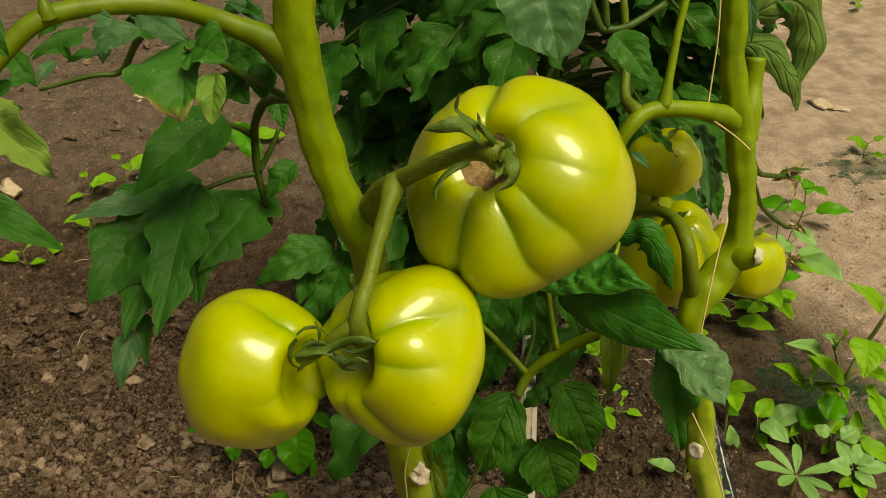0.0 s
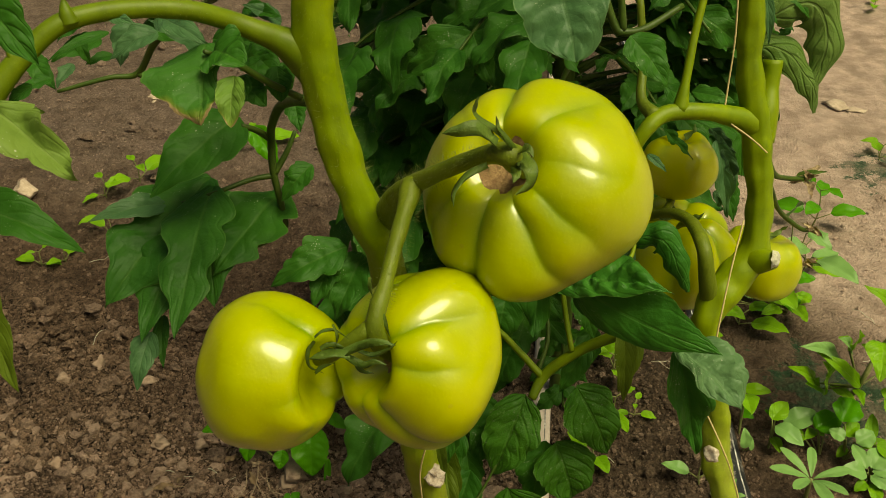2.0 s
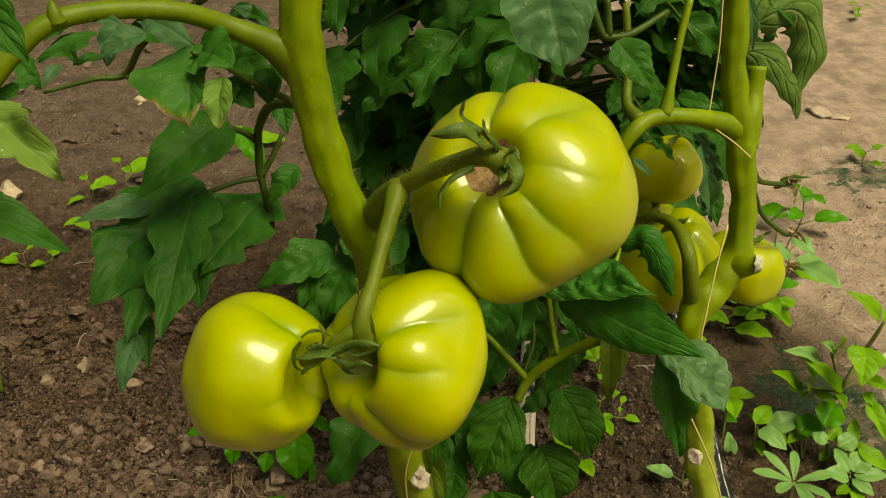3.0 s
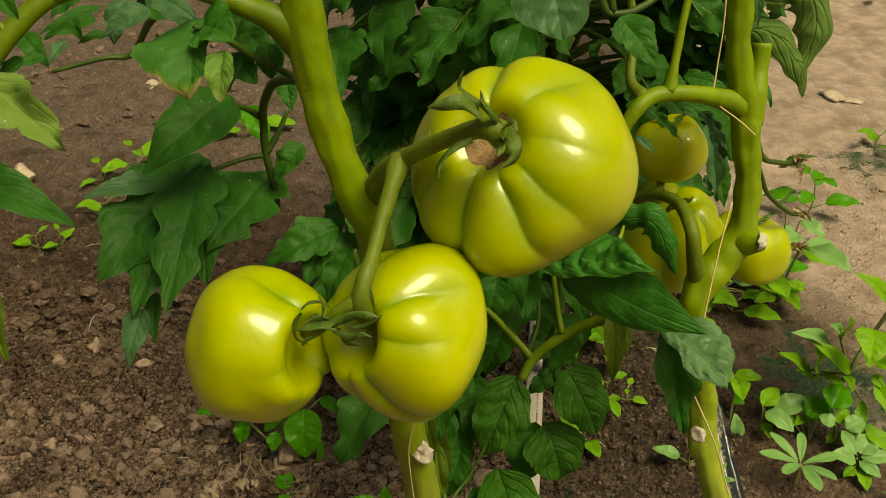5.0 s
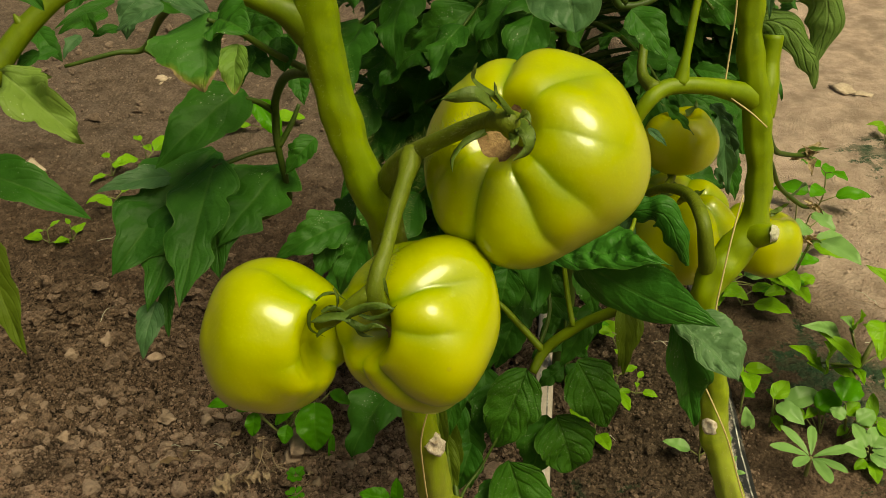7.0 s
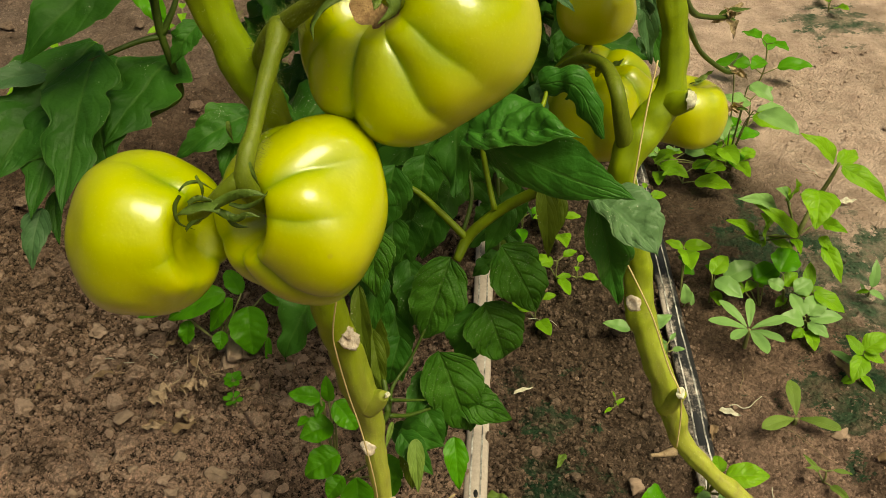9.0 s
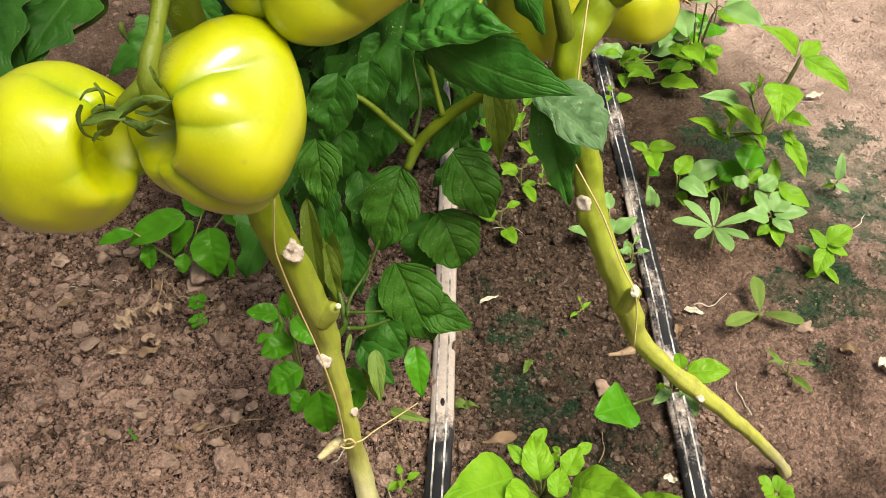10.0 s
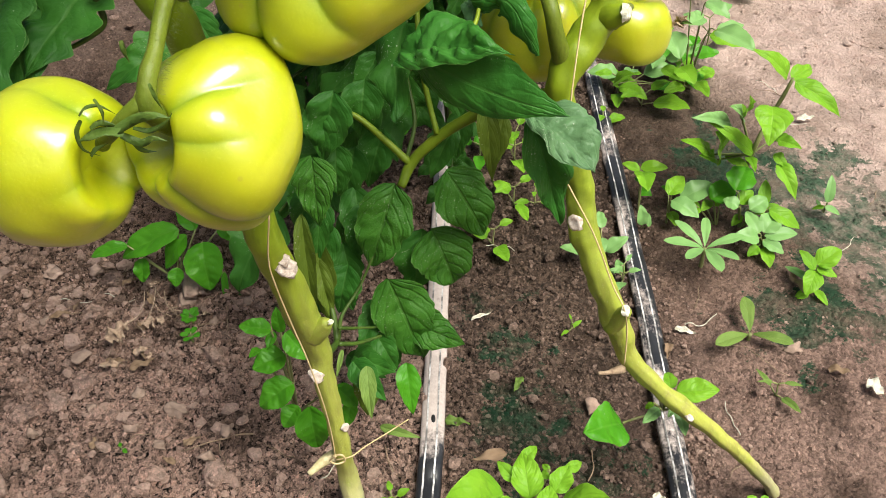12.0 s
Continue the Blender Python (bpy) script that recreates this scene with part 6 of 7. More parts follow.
# tall weed beside the path
tall = thing("pigweed", (0.3908, 0.7139, 0), "tall bright green pigweed growing by the path", "weed", "weeds on the soil")
TALL_LINE = [(0.3897, 0.7155, -0.005), (0.3655, 0.655, 0.0627), (0.3737, 0.66, 0.0886), (0.3835, 0.665, 0.1107), (0.3882, 0.667, 0.1252)]
tube("stem", TALL_LINE, [0.0024, 0.0022, 0.0019, 0.0017, 0.0012], WEED_STEM, tall, sides=8)
for b, t, r in (((0.3827, 0.665, 0.1278), (0.3509, 0.665, 0.1539), 0.42), ((0.387, 0.66, 0.1263), (0.4208, 0.64, 0.1056), 0.42), ((0.3881, 0.67, 0.1224), (0.412, 0.69, 0.1185), 0.5),
                ((0.3702, 0.65, 0.1113), (0.3616, 0.62, 0.0959), 0.85), ((0.3816, 0.65, 0.0791), (0.3978, 0.64, 0.0772), 0.65), ((0.3815, 0.65, 0.0653), (0.391, 0.64, 0.0572), 0.7),
                ((0.3842, 0.645, 0.0606), (0.3956, 0.62, 0.041), 0.48), ((0.3643, 0.65, 0.0665), (0.3257, 0.66, 0.0928), 0.32), ((0.3612, 0.65, 0.0639), (0.3613, 0.63, 0.0636), 0.5),
                ((0.3676, 0.69, 0.0792), (0.3544, 0.69, 0.0855), 0.6), ((0.3757, 0.67, 0.0869), (0.3696, 0.68, 0.0869), 0.6)):
    put_leaf(tall, b, t, r, WEED, (0, -0.5, 0.85), lobes=0.06, arch=0.1)

for b, t, r, skin in (((0.3480, 0.6680, 0.0836), (0.3101, 0.6550, 0.1004), 0.35, WEED_GREY), ((0.3360, 0.6680, 0.0538), (0.3052, 0.6550, 0.0799), 0.36, WEED), ((0.3434, 0.6680, 0.0533), (0.3326, 0.6550, 0.0862), 0.85, WEED), ((0.3426, 0.6680, 0.0476), (0.3231, 0.6550, 0.0627), 0.6, WEED), ((0.3492, 0.6680, 0.0523), (0.3694, 0.6550, 0.0436), 0.42, WEED), ((0.3560, 0.6680, 0.0885), (0.3388, 0.6550, 0.1099), 0.5, WEED_GREY), ((0.3553, 0.6680, 0.0922), (0.3529, 0.6550, 0.1192), 0.5, WEED), ((0.3872, 0.6680, 0.0684), (0.4009, 0.6550, 0.0698), 0.6, WEED), ((0.3606, 0.6680, 0.0646), (0.3685, 0.6550, 0.0568), 0.5, WEED_DEEP)):
    put_leaf(tall, b, t, r, skin, (0, -0.5, 0.85), lobes=0.05, arch=0.1)
    tube("leaf_stalk", [TALL_LINE[1], b], [0.0010, 0.0007], WEED_STEM, tall, per=3, sides=5)

def sprig(label, base, leaves, sides=5):
    """A weed whose stalks rise from one foot to leaves at given places."""
    root = thing("weed", base, label, "weed", "weeds on the soil")
    for b, t, ratio, material in leaves:
        tip = Vector(b) + (Vector(t) - Vector(b)) * 1.22
        put_leaf(root, b, tip, ratio * 1.08, material, (0, -0.4, 0.9), round_=0.5, lobes=0.0, wave=0.04, nu=16, nv=8)
        knee = Vector(base).lerp(Vector(b), 0.6) + Vector((0, 0, 0.25 * b[2]))
        tube("leaf_stalk", [(base[0], base[1], -0.003), knee, b], [0.0008, 0.0006, 0.0005], WEED_STEM, root, per=4, sides=sides)
    return root


sprig("upright bright green seedling beside the drip tape", (0.2820, 0.6590, 0.0000), (((0.2820, 0.6740, 0.0350), (0.2710, 0.6820, 0.0360), 0.5, WEED),
      ((0.2840, 0.6730, 0.0350), (0.2830, 0.6500, 0.0360), 0.6, WEED),
      ((0.2840, 0.6790, 0.0340), (0.3020, 0.6750, 0.0360), 0.5, WEED),
      ((0.2830, 0.6770, 0.0260), (0.2830, 0.6670, 0.0260), 0.7, WEED_DEEP),
      ((0.2830, 0.6710, 0.0160), (0.2910, 0.6650, 0.0160), 0.8, WEED_DEEP)))
sprig("small bright weed with paired oval leaves", (0.3020, 0.6420, 0.0000), (((0.3010, 0.6470, 0.0300), (0.3140, 0.6610, 0.0340), 0.6, WEED),
      ((0.3030, 0.6420, 0.0280), (0.3190, 0.6280, 0.0240), 0.6, WEED_GREY),
      ((0.3060, 0.6530, 0.0280), (0.2990, 0.6570, 0.0300), 0.6, WEED_DEEP),
      ((0.3040, 0.6440, 0.0140), (0.3060, 0.6310, 0.0120), 0.6, WEED)))
sprig("small round-leaved weed in damp soil", (0.3440, 0.6390, 0.0000), (((0.3130, 0.6500, 0.0220), (0.3370, 0.6570, 0.0280), 0.6, WEED_GREY),
      ((0.3300, 0.6500, 0.0160), (0.3170, 0.6410, 0.0140), 0.7, WEED),
      ((0.3360, 0.6430, 0.0260), (0.3540, 0.6530, 0.0300), 0.8, WEED_DEEP),
      ((0.3390, 0.6510, 0.0180), (0.3310, 0.6430, 0.0160), 0.6, WEED),
      ((0.3430, 0.6410, 0.0200), (0.3370, 0.6520, 0.0260), 0.5, WEED)))
sprig("round-leaved weed crowded beside the algae", (0.3610, 0.6330, 0.0000), (((0.3510, 0.6350, 0.0420), (0.3620, 0.6520, 0.0480), 0.9, WEED_DEEP),
      ((0.3540, 0.6280, 0.0300), (0.3450, 0.6340, 0.0320), 0.9, WEED_GREY),
      ((0.3550, 0.6320, 0.0300), (0.3660, 0.6400, 0.0340), 0.7, WEED),
      ((0.3620, 0.6240, 0.0300), (0.3750, 0.6300, 0.0340), 0.85, WEED_GREY),
      ((0.3730, 0.6270, 0.0300), (0.3780, 0.6430, 0.0400), 0.45, WEED),
      ((0.3780, 0.6320, 0.0220), (0.3890, 0.6360, 0.0220), 0.5, WEED),
      ((0.3620, 0.6360, 0.0140), (0.3540, 0.6300, 0.0100), 0.6, WEED)))
sprig("bright pointed weed on green damp soil", (0.3860, 0.6390, 0.0000), (((0.3770, 0.6230, 0.0300), (0.3970, 0.6140, 0.0200), 0.5, WEED),
      ((0.3740, 0.6230, 0.0280), (0.3670, 0.6210, 0.0280), 0.5, WEED)))
sprig("grey-green weed with spoon-shaped leaves", (0.3730, 0.6090, 0.0000), (((0.3660, 0.6030, 0.0180), (0.3480, 0.6020, 0.0220), 0.6, WEED_GREY),
      ((0.3660, 0.6060, 0.0200), (0.3610, 0.6220, 0.0260), 0.6, WEED_GREY),
      ((0.3700, 0.6070, 0.0200), (0.3820, 0.6200, 0.0260), 0.75, WEED_GREY),
      ((0.3710, 0.6050, 0.0180), (0.3930, 0.6060, 0.0180), 0.45, WEED_GREY),
      ((0.3690, 0.6020, 0.0160), (0.3810, 0.5930, 0.0120), 0.6, WEED_GREY),
      ((0.3660, 0.6000, 0.0120), (0.3580, 0.5950, 0.0080), 0.7, WEED),
      ((0.3710, 0.6000, 0.0100), (0.3710, 0.5850, 0.0060), 0.6, WEED)))
sprig("bright yellow-green weed at the path's edge", (0.3990, 0.5650, 0.0000), (((0.3920, 0.5550, 0.0280), (0.3850, 0.5670, 0.0340), 0.5, WEED),
      ((0.3940, 0.5580, 0.0300), (0.4100, 0.5650, 0.0360), 0.75, WEED),
      ((0.3940, 0.5570, 0.0280), (0.4060, 0.5520, 0.0240), 0.5, WEED),
      ((0.3940, 0.5560, 0.0260), (0.3850, 0.5430, 0.0180), 0.7, WEED),
      ((0.3930, 0.5600, 0.0120), (0.3830, 0.5750, 0.0100), 0.3, WEED_GREY),
      ((0.3950, 0.5520, 0.0100), (0.4010, 0.5410, 0.0060), 0.4, WEED),
      ((0.3910, 0.5510, 0.0080), (0.3820, 0.5490, 0.0050), 0.6, WEED)))
sprig("thin narrow-leaved weed on green damp soil", (0.4400, 0.6530, 0.0000), (((0.4340, 0.6420, 0.0180), (0.4380, 0.6550, 0.0320), 0.35, WEED_GREY),
      ((0.4340, 0.6440, 0.0120), (0.4450, 0.6420, 0.0060), 0.4, WEED_GREY),
      ((0.4340, 0.6440, 0.0120), (0.4270, 0.6470, 0.0080), 0.4, WEED),
      ((0.4320, 0.6460, 0.0080), (0.4300, 0.6520, 0.0120), 0.4, WEED_GREY)))
sprig("pale seedlings in dark damp soil", (0.2800, 0.6390, 0.0000), (((0.2790, 0.6310, 0.0120), (0.2770, 0.6360, 0.0260), 0.55, WEED_GREY),
      ((0.2850, 0.6330, 0.0080), (0.2850, 0.6380, 0.0160), 0.35, WEED_GREY)))
sprig("broadleaf weed with rounded leaves by the path", (0.3637, 0.8424, 0.0000), (((0.3407, 0.8200, 0.1231), (0.3442, 0.8076, 0.1426), 0.7, WEED_GREY),
      ((0.3682, 0.8000, 0.0919), (0.3892, 0.7700, 0.0910), 0.50, WEED_GREY),
      ((0.3250, 0.8000, 0.0900), (0.3314, 0.7800, 0.0808), 0.85, WEED_GREY),
      ((0.3403, 0.8000, 0.0542), (0.3484, 0.7800, 0.0518), 0.75, WEED),
      ((0.3550, 0.8000, 0.1049), (0.3417, 0.7900, 0.1046), 0.70, WEED_GREY),
      ((0.3613, 0.8200, 0.1092), (0.3771, 0.8076, 0.1018), 0.6, WEED_GREY),
      ((0.3702, 0.8200, 0.0748), (0.3943, 0.8076, 0.0715), 0.55, WEED),
      ((0.3434, 0.8200, 0.0485), (0.3451, 0.8076, 0.0695), 0.75, WEED_GREY),
      ((0.3300, 0.8200, 0.0416), (0.3462, 0.8076, 0.0365), 0.55, WEED),
      ((0.2914, 0.8200, 0.0226), (0.3122, 0.8076, 0.0184), 0.5, WEED),
      ((0.2854, 0.8200, 0.0259), (0.2984, 0.8076, 0.0427), 0.5, WEED),
      ((0.3447, 0.8200, 0.0273), (0.3469, 0.8076, 0.0439), 0.6, WEED)))
rosette("fleshy grey-green rosette weed with spoon-shaped leaves", (0.3190, 0.5910, 0), 51, 7, 0.036, 0.34, height=0.020, start_angle=0.3)
rosette("wilted pale rosette weed lying on soil", (0.3349, 0.5112, 0), 53, 3, 0.030, 0.42, LEAF_PALE, 0.006, 0.25, 1.4)
weed("weed", "tiny narrow-leaved seedling in damp soil", (0.3385, 0.4599, 0), 54, 0.012, 2, 0.017, 0.3, LEAF_PALE)
weed("weed", "tiny seedling on dark soil", (0.2073, 0.5302, 0), 55, 0.008, 2, 0.008, 0.4, WEED)
weed("weed", "small seedling beside the drip tape", (0.2524, 0.5759, 0), 56, 0.02, 3, 0.014, 0.55, WEED_GREY)
weed("weed", "grey-green seedling behind the bent stem", (0.239, 0.6027, 0), 57, 0.03, 2, 0.022, 0.55, WEED_GREY)
rosette("round-leaved weed at the foot of the row", (0.2997, 0.3611, 0), 58, 9, 0.012, 0.75, WEED, 0.02, 0.6)
# weeds along the far side of the drip tape
for i, (at, h, n, s, mt) in enumerate((((0.2931, 0.8332, 0), 0.035, 2, 0.030, WEED), ((0.3095, 0.8467, 0), 0.03, 2, 0.032, WEED_GREY), ((0.3464, 0.8742, 0), 0.05, 3, 0.032, WEED_GREY), ((0.3677, 0.8668, 0), 0.035, 3, 0.030, WEED_DEEP),
                                       ((0.3553, 0.8371, 0), 0.02, 2, 0.022, WEED_DEEP), ((0.2716, 0.7873, 0), 0.02, 2, 0.016, WEED), ((0.3427, 0.9131, 0), 0.04, 3, 0.03, WEED_DEEP), ((0.3977, 0.9073, 0), 0.07, 3, 0.035, WEED_GREY),
                                       ((0.4449, 1.023, 0), 0.08, 3, 0.04, WEED_DEEP), ((0.3672, 0.8357, 0), 0.03, 3, 0.03, WEED), ((0.3142, 0.8126, 0), 0.02, 2, 0.03, WEED))):
    weed("weed", "broadleaf weed with rounded leaves beside the tape", at, 70 + i, h * 0.6, n, s, 0.6, mt, spread=0.25, round_=0.5)
# weeds between the plants
for i, (at, h, n, s, mt) in enumerate((((0.1777, 0.6784, 0), 0.02, 2, 0.022, WEED), ((0.1567, 0.6293, 0), 0.02, 2, 0.022, WEED), ((0.183, 0.7337, 0), 0.04, 3, 0.024, WEED), ((0.1503, 0.745, 0), 0.03, 3, 0.022, WEED_DEEP),
                                       ((0.0668, 0.7698, 0), 0.03, 2, 0.02, WEED_DEEP), ((0.1947, 0.6769, 0), 0.015, 2, 0.015, WEED))):
    weed("weed", "bright weed under the tomato leaves", at, 90 + i, h, n, s, 0.6, mt, spread=0.3, round_=0.5)
# clover-leaved weed at the foot of the front stem
foot = thing("weed", (0.007, 0.4657, 0), "round-leaved green weed at the foot of the stem", "weed", "weeds on the soil")
for b, t, r in (((0.0074, 0.4450, 0.1085), (-0.0115, 0.4450, 0.1130), 0.62), ((0.0114, 0.4500, 0.1005), (0.0107, 0.4550, 0.1179), 0.5), ((0.0167, 0.4400, 0.1113), (0.0297, 0.4300, 0.0977), 0.8), ((0.0135, 0.4400, 0.0909), (-0.0052, 0.4300, 0.0900), 0.85), ((0.0172, 0.4300, 0.0756), (-0.0035, 0.4200, 0.0667), 0.85), ((0.0187, 0.4250, 0.0593), (0.0095, 0.4150, 0.0514), 0.9), ((0.0293, 0.4100, 0.0782), (0.0314, 0.4000, 0.0506), 0.72), ((0.0500, 0.4400, 0.0428), (0.0460, 0.4300, 0.0299), 0.65), ((0.0073, 0.4500, 0.1008), (0.0042, 0.4400, 0.0969), 0.6), ((-0.0009, 0.4400, 0.0973), (-0.0053, 0.4300, 0.1006), 0.5), ((0.0408, 0.4400, 0.0582), (0.0546, 0.4300, 0.0496), 0.7)):
    put_leaf(foot, b, t, r, WEED_DEEP, (0, -0.4, 0.9), round_=0.7, lobes=0.0)
    tube("leaf_stalk", [(0.007, 0.4657, 0), b], [0.0009, 0.0007], WEED_STEM, foot, per=4, sides=5)
# weed behind the paired tomatoes
back_weed = thing("weed", (-0.1017, 0.6024, 0), "round-leaved green weed in crumbly soil", "weed", "weeds on the soil")
for b, t, r in (((-0.0727, 0.6, 0.0424), (-0.0682, 0.575, 0.0138), 0.85), ((-0.0916, 0.61, 0.0478), (-0.138, 0.6, 0.029), 0.5), ((-0.1308, 0.6, 0.0419), (-0.1594, 0.595, 0.0366), 0.42), ((-0.1223, 0.6, 0.0279), (-0.1239, 0.59, 0.0109), 0.7),
                ((-0.0943, 0.59, 0.0256), (-0.0953, 0.58, 0.0145), 0.9), ((-0.0864, 0.61, 0.0414), (-0.1066, 0.6, 0.0155), 0.5), ((-0.0821, 0.62, 0.0381), (-0.0972, 0.64, 0.0457), 0.6), ((-0.057, 0.585, 0.0235), (-0.0573, 0.575, 0.0021), 0.25), ((-0.0612, 0.61, 0.0456), (-0.043, 0.6, 0.0415), 0.5)):
    put_leaf(back_weed, b, t, r, WEED_DEEP, (0, -0.4, 0.9), round_=0.6, lobes=0.0)
    tube("leaf_stalk", [(-0.1017, 0.6024, 0), b], [0.0009, 0.0007], WEED_STEM, back_weed, per=4, sides=5)
rosette("tiny tuft of crinkled green leaves among crumbs", (-0.0805, 0.5517, 0.0000), 101, 8, 0.0085, 0.85, WEED_DEEP, 0.007, 0.5)
rosette("tiny tuft of crinkled green leaves among crumbs", (-0.0775, 0.5332, 0.0000), 102, 6, 0.0070, 0.85, WEED_DEEP, 0.006, 0.5)
weed("weed", "tiny green seedling among soil crumbs", (-0.108, 0.4367, 0), 103, 0.006, 1, 0.006, 0.8, WEED_DEEP)
weed("weed", "small lobed seedling near the stem", (0.0732, 0.3921, 0), 104, 0.012, 3, 0.010, 0.7, WEED)
# large weed in front
front = thing("weed", (0.1584, 0.381, 0), "large bright green weed with broad veined leaves", "weed", "weeds on the soil")
for b, t, r in (((0.1384, 0.345, 0.0765), (0.0996, 0.315, 0.104), 0.62), ((0.154, 0.345, 0.0721), (0.1523, 0.37, 0.08), 0.70), ((0.1612, 0.33, 0.0791), (0.1643, 0.345, 0.0847), 0.80), ((0.1688, 0.35, 0.0684), (0.1785, 0.365, 0.0727), 0.75),
                ((0.1772, 0.365, 0.0672), (0.1869, 0.37, 0.0673), 0.7), ((0.1692, 0.335, 0.0814), (0.2029, 0.31, 0.1008), 0.55), ((0.1472, 0.355, 0.074), (0.1379, 0.365, 0.0792), 0.6), ((0.1519, 0.37, 0.0705), (0.1621, 0.38, 0.0702), 0.6),
                ((0.1489, 0.34, 0.0693), (0.1324, 0.31, 0.0885), 0.7), ((0.1685, 0.37, 0.0604), (0.1652, 0.375, 0.0589), 0.7), ((0.2058, 0.33, 0.069), (0.2269, 0.32, 0.0869), 0.4), ((0.1628, 0.365, 0.0656), (0.1676, 0.36, 0.0672), 0.8)):
    put_leaf(front, b, t, r, WEED, (0, -0.45, 0.9), round_=0.45, lobes=0.03, wave=0.06)
    tube("leaf_stalk", [(0.1597, 0.3769, 0), b], [0.0013, 0.0010], WEED_STEM, front, per=4, sides=6)
# weed under the bent stem
under = thing("weed", (0.2597, 0.4543, 0), "broadleaf weed growing under the bent stem", "weed", "weeds on the soil")
for b, t, r, mt in (((0.2163, 0.4, 0.0616), (0.1894, 0.385, 0.0735), 0.85, WEED_DEEP), ((0.2386, 0.405, 0.067), (0.2265, 0.395, 0.067), 0.5, WEED_GREY), ((0.2527, 0.42, 0.063), (0.2794, 0.42, 0.063), 0.62, WEED), ((0.2508, 0.425, 0.0596), (0.2526, 0.44, 0.0577), 0.6, WEED),
                    ((0.25, 0.405, 0.066), (0.2522, 0.39, 0.0593), 0.5, WEED_GREY), ((0.2364, 0.41, 0.0662), (0.2319, 0.41, 0.061), 0.6, WEED), ((0.2426, 0.42, 0.0611), (0.241, 0.43, 0.0626), 0.7, WEED_DEEP), ((0.2472, 0.405, 0.0663), (0.2429, 0.4, 0.0649), 0.6, WEED_GREY)):
    put_leaf(under, b, t, r, mt, (0, -0.4, 0.9), round_=0.5, lobes=0.0)
    tube("leaf_stalk", [(0.2595, 0.4533, 0), b], [0.0011, 0.0008], WEED_STEM, under, per=4, sides=5)
# seedlings further off on both sides of the row
for i, (at, s) in enumerate((((-0.4222, 0.8787, 0), 0.022), ((-0.3928, 0.8764, 0), 0.016), ((-0.3736, 1.057, 0), 0.035), ((-0.4076, 1.032, 0), 0.03), ((-0.2615, 1.19, 0), 0.04), ((-0.3639, 0.9336, 0), 0.035), 
                             ((0.8074, 1.89, 0), 0.03), ((0.5864, 1.208, 0), 0.03), )):
    weed("weed", "yellow-green seedling on dry soil", at, 120 + i, 0.012 + s * 0.3, 2, s, 0.55, WEED, spread=0.3)

# ---- stones, twine, litter ----
def stone(at, size, seed, sink=0.3):
    v, f = lump_data(size, seed, 3, 0.75 if size < 0.0165 else 0.35)
    z = ground_at(at[0], at[1])
    squash = 0.45 if at[1] > 1.3 else 1.0
    p = [(a + at[0], b + at[1], (c + size * sink) * squash + z) for a, b, c in v]
    skin = STONE if at[1] < 0.9 else STONE_PALE
    root = tagged(part("stone", mesh_of("stone", p, f, skin), skin), "dusty brown clod of dry soil" if size < 0.012 else "rough brown stone half sunk in soil", "stone", "clods and stones")
    return root


for i, (at, s) in enumerate((((-0.2023, 0.6112, 0), 0.0075), ((-0.1617, 0.5261, 0), 0.0075), ((-0.0797, 0.4737, 0), 0.0085), ((-0.0858, 0.5860, 0), 0.0175), ((-0.169, 0.6152, 0), 0.0065), ((-0.1934, 0.5597, 0), 0.006), ((-0.0608, 0.5388, 0), 0.006),
                             ((-0.0911, 0.5795, 0), 0.010), ((-0.175, 0.4556, 0), 0.0055), ((-0.0861, 0.4431, 0), 0.006), ((-0.1409, 0.4777, 0), 0.005), ((-0.0408, 0.4519, 0), 0.0055), ((-0.0516, 0.4319, 0), 0.005), ((-0.1113, 0.4909, 0), 0.005),
                             ((-0.1062, 0.456, 0), 0.005), ((-0.065, 0.5535, 0), 0.0055), ((-0.041, 0.5728, 0), 0.0055))):
    stone(at, s, 40 + i)
for i, (at, s) in enumerate((((-0.2854, 0.5903, 0), 0.007), ((-0.5022, 1.02, 0), 0.016), ((-0.24, 0.6896, 0), 0.007), ((-0.2013, 0.6093, 0), 0.006), ((-0.4515, 1.346, 0), 0.018),
                             ((-0.4594, 1.356, 0), 0.012), ((-0.3185, 0.6918, 0), 0.008), ((-0.2955, 0.714, 0), 0.008), ((0.5818, 1.384, 0), 0.0168), ((0.6095, 1.374, 0), 0.017), ((0.3631, 0.4983, 0), 0.006), ((0.2142, 0.4621, 0), 0.007))):
    stone(at, s, 60 + i)

CLODS = [mesh_of("soil_clod", *lump_data(0.0046, 700 + k, 2, 0.85), CLOD, False) for k in range(10)]
rng_k = random.Random(77)
for k in range(130):
    x, y = rng_k.uniform(-0.34, 0.05), rng_k.uniform(0.40, 0.76)
    clod = tagged(new("soil_clod", CLODS[k % 10]), "small dry clod lying on crumbly soil", "clod", "dry clods")
    sc = rng_k.uniform(0.6, 1.25)
    clod.matrix_basis = pose(x, y, ground_at(x, y) + 0.0014 * sc, 0, 0, rng_k.uniform(0, 360)) @ Matrix.Scale(sc, 4)

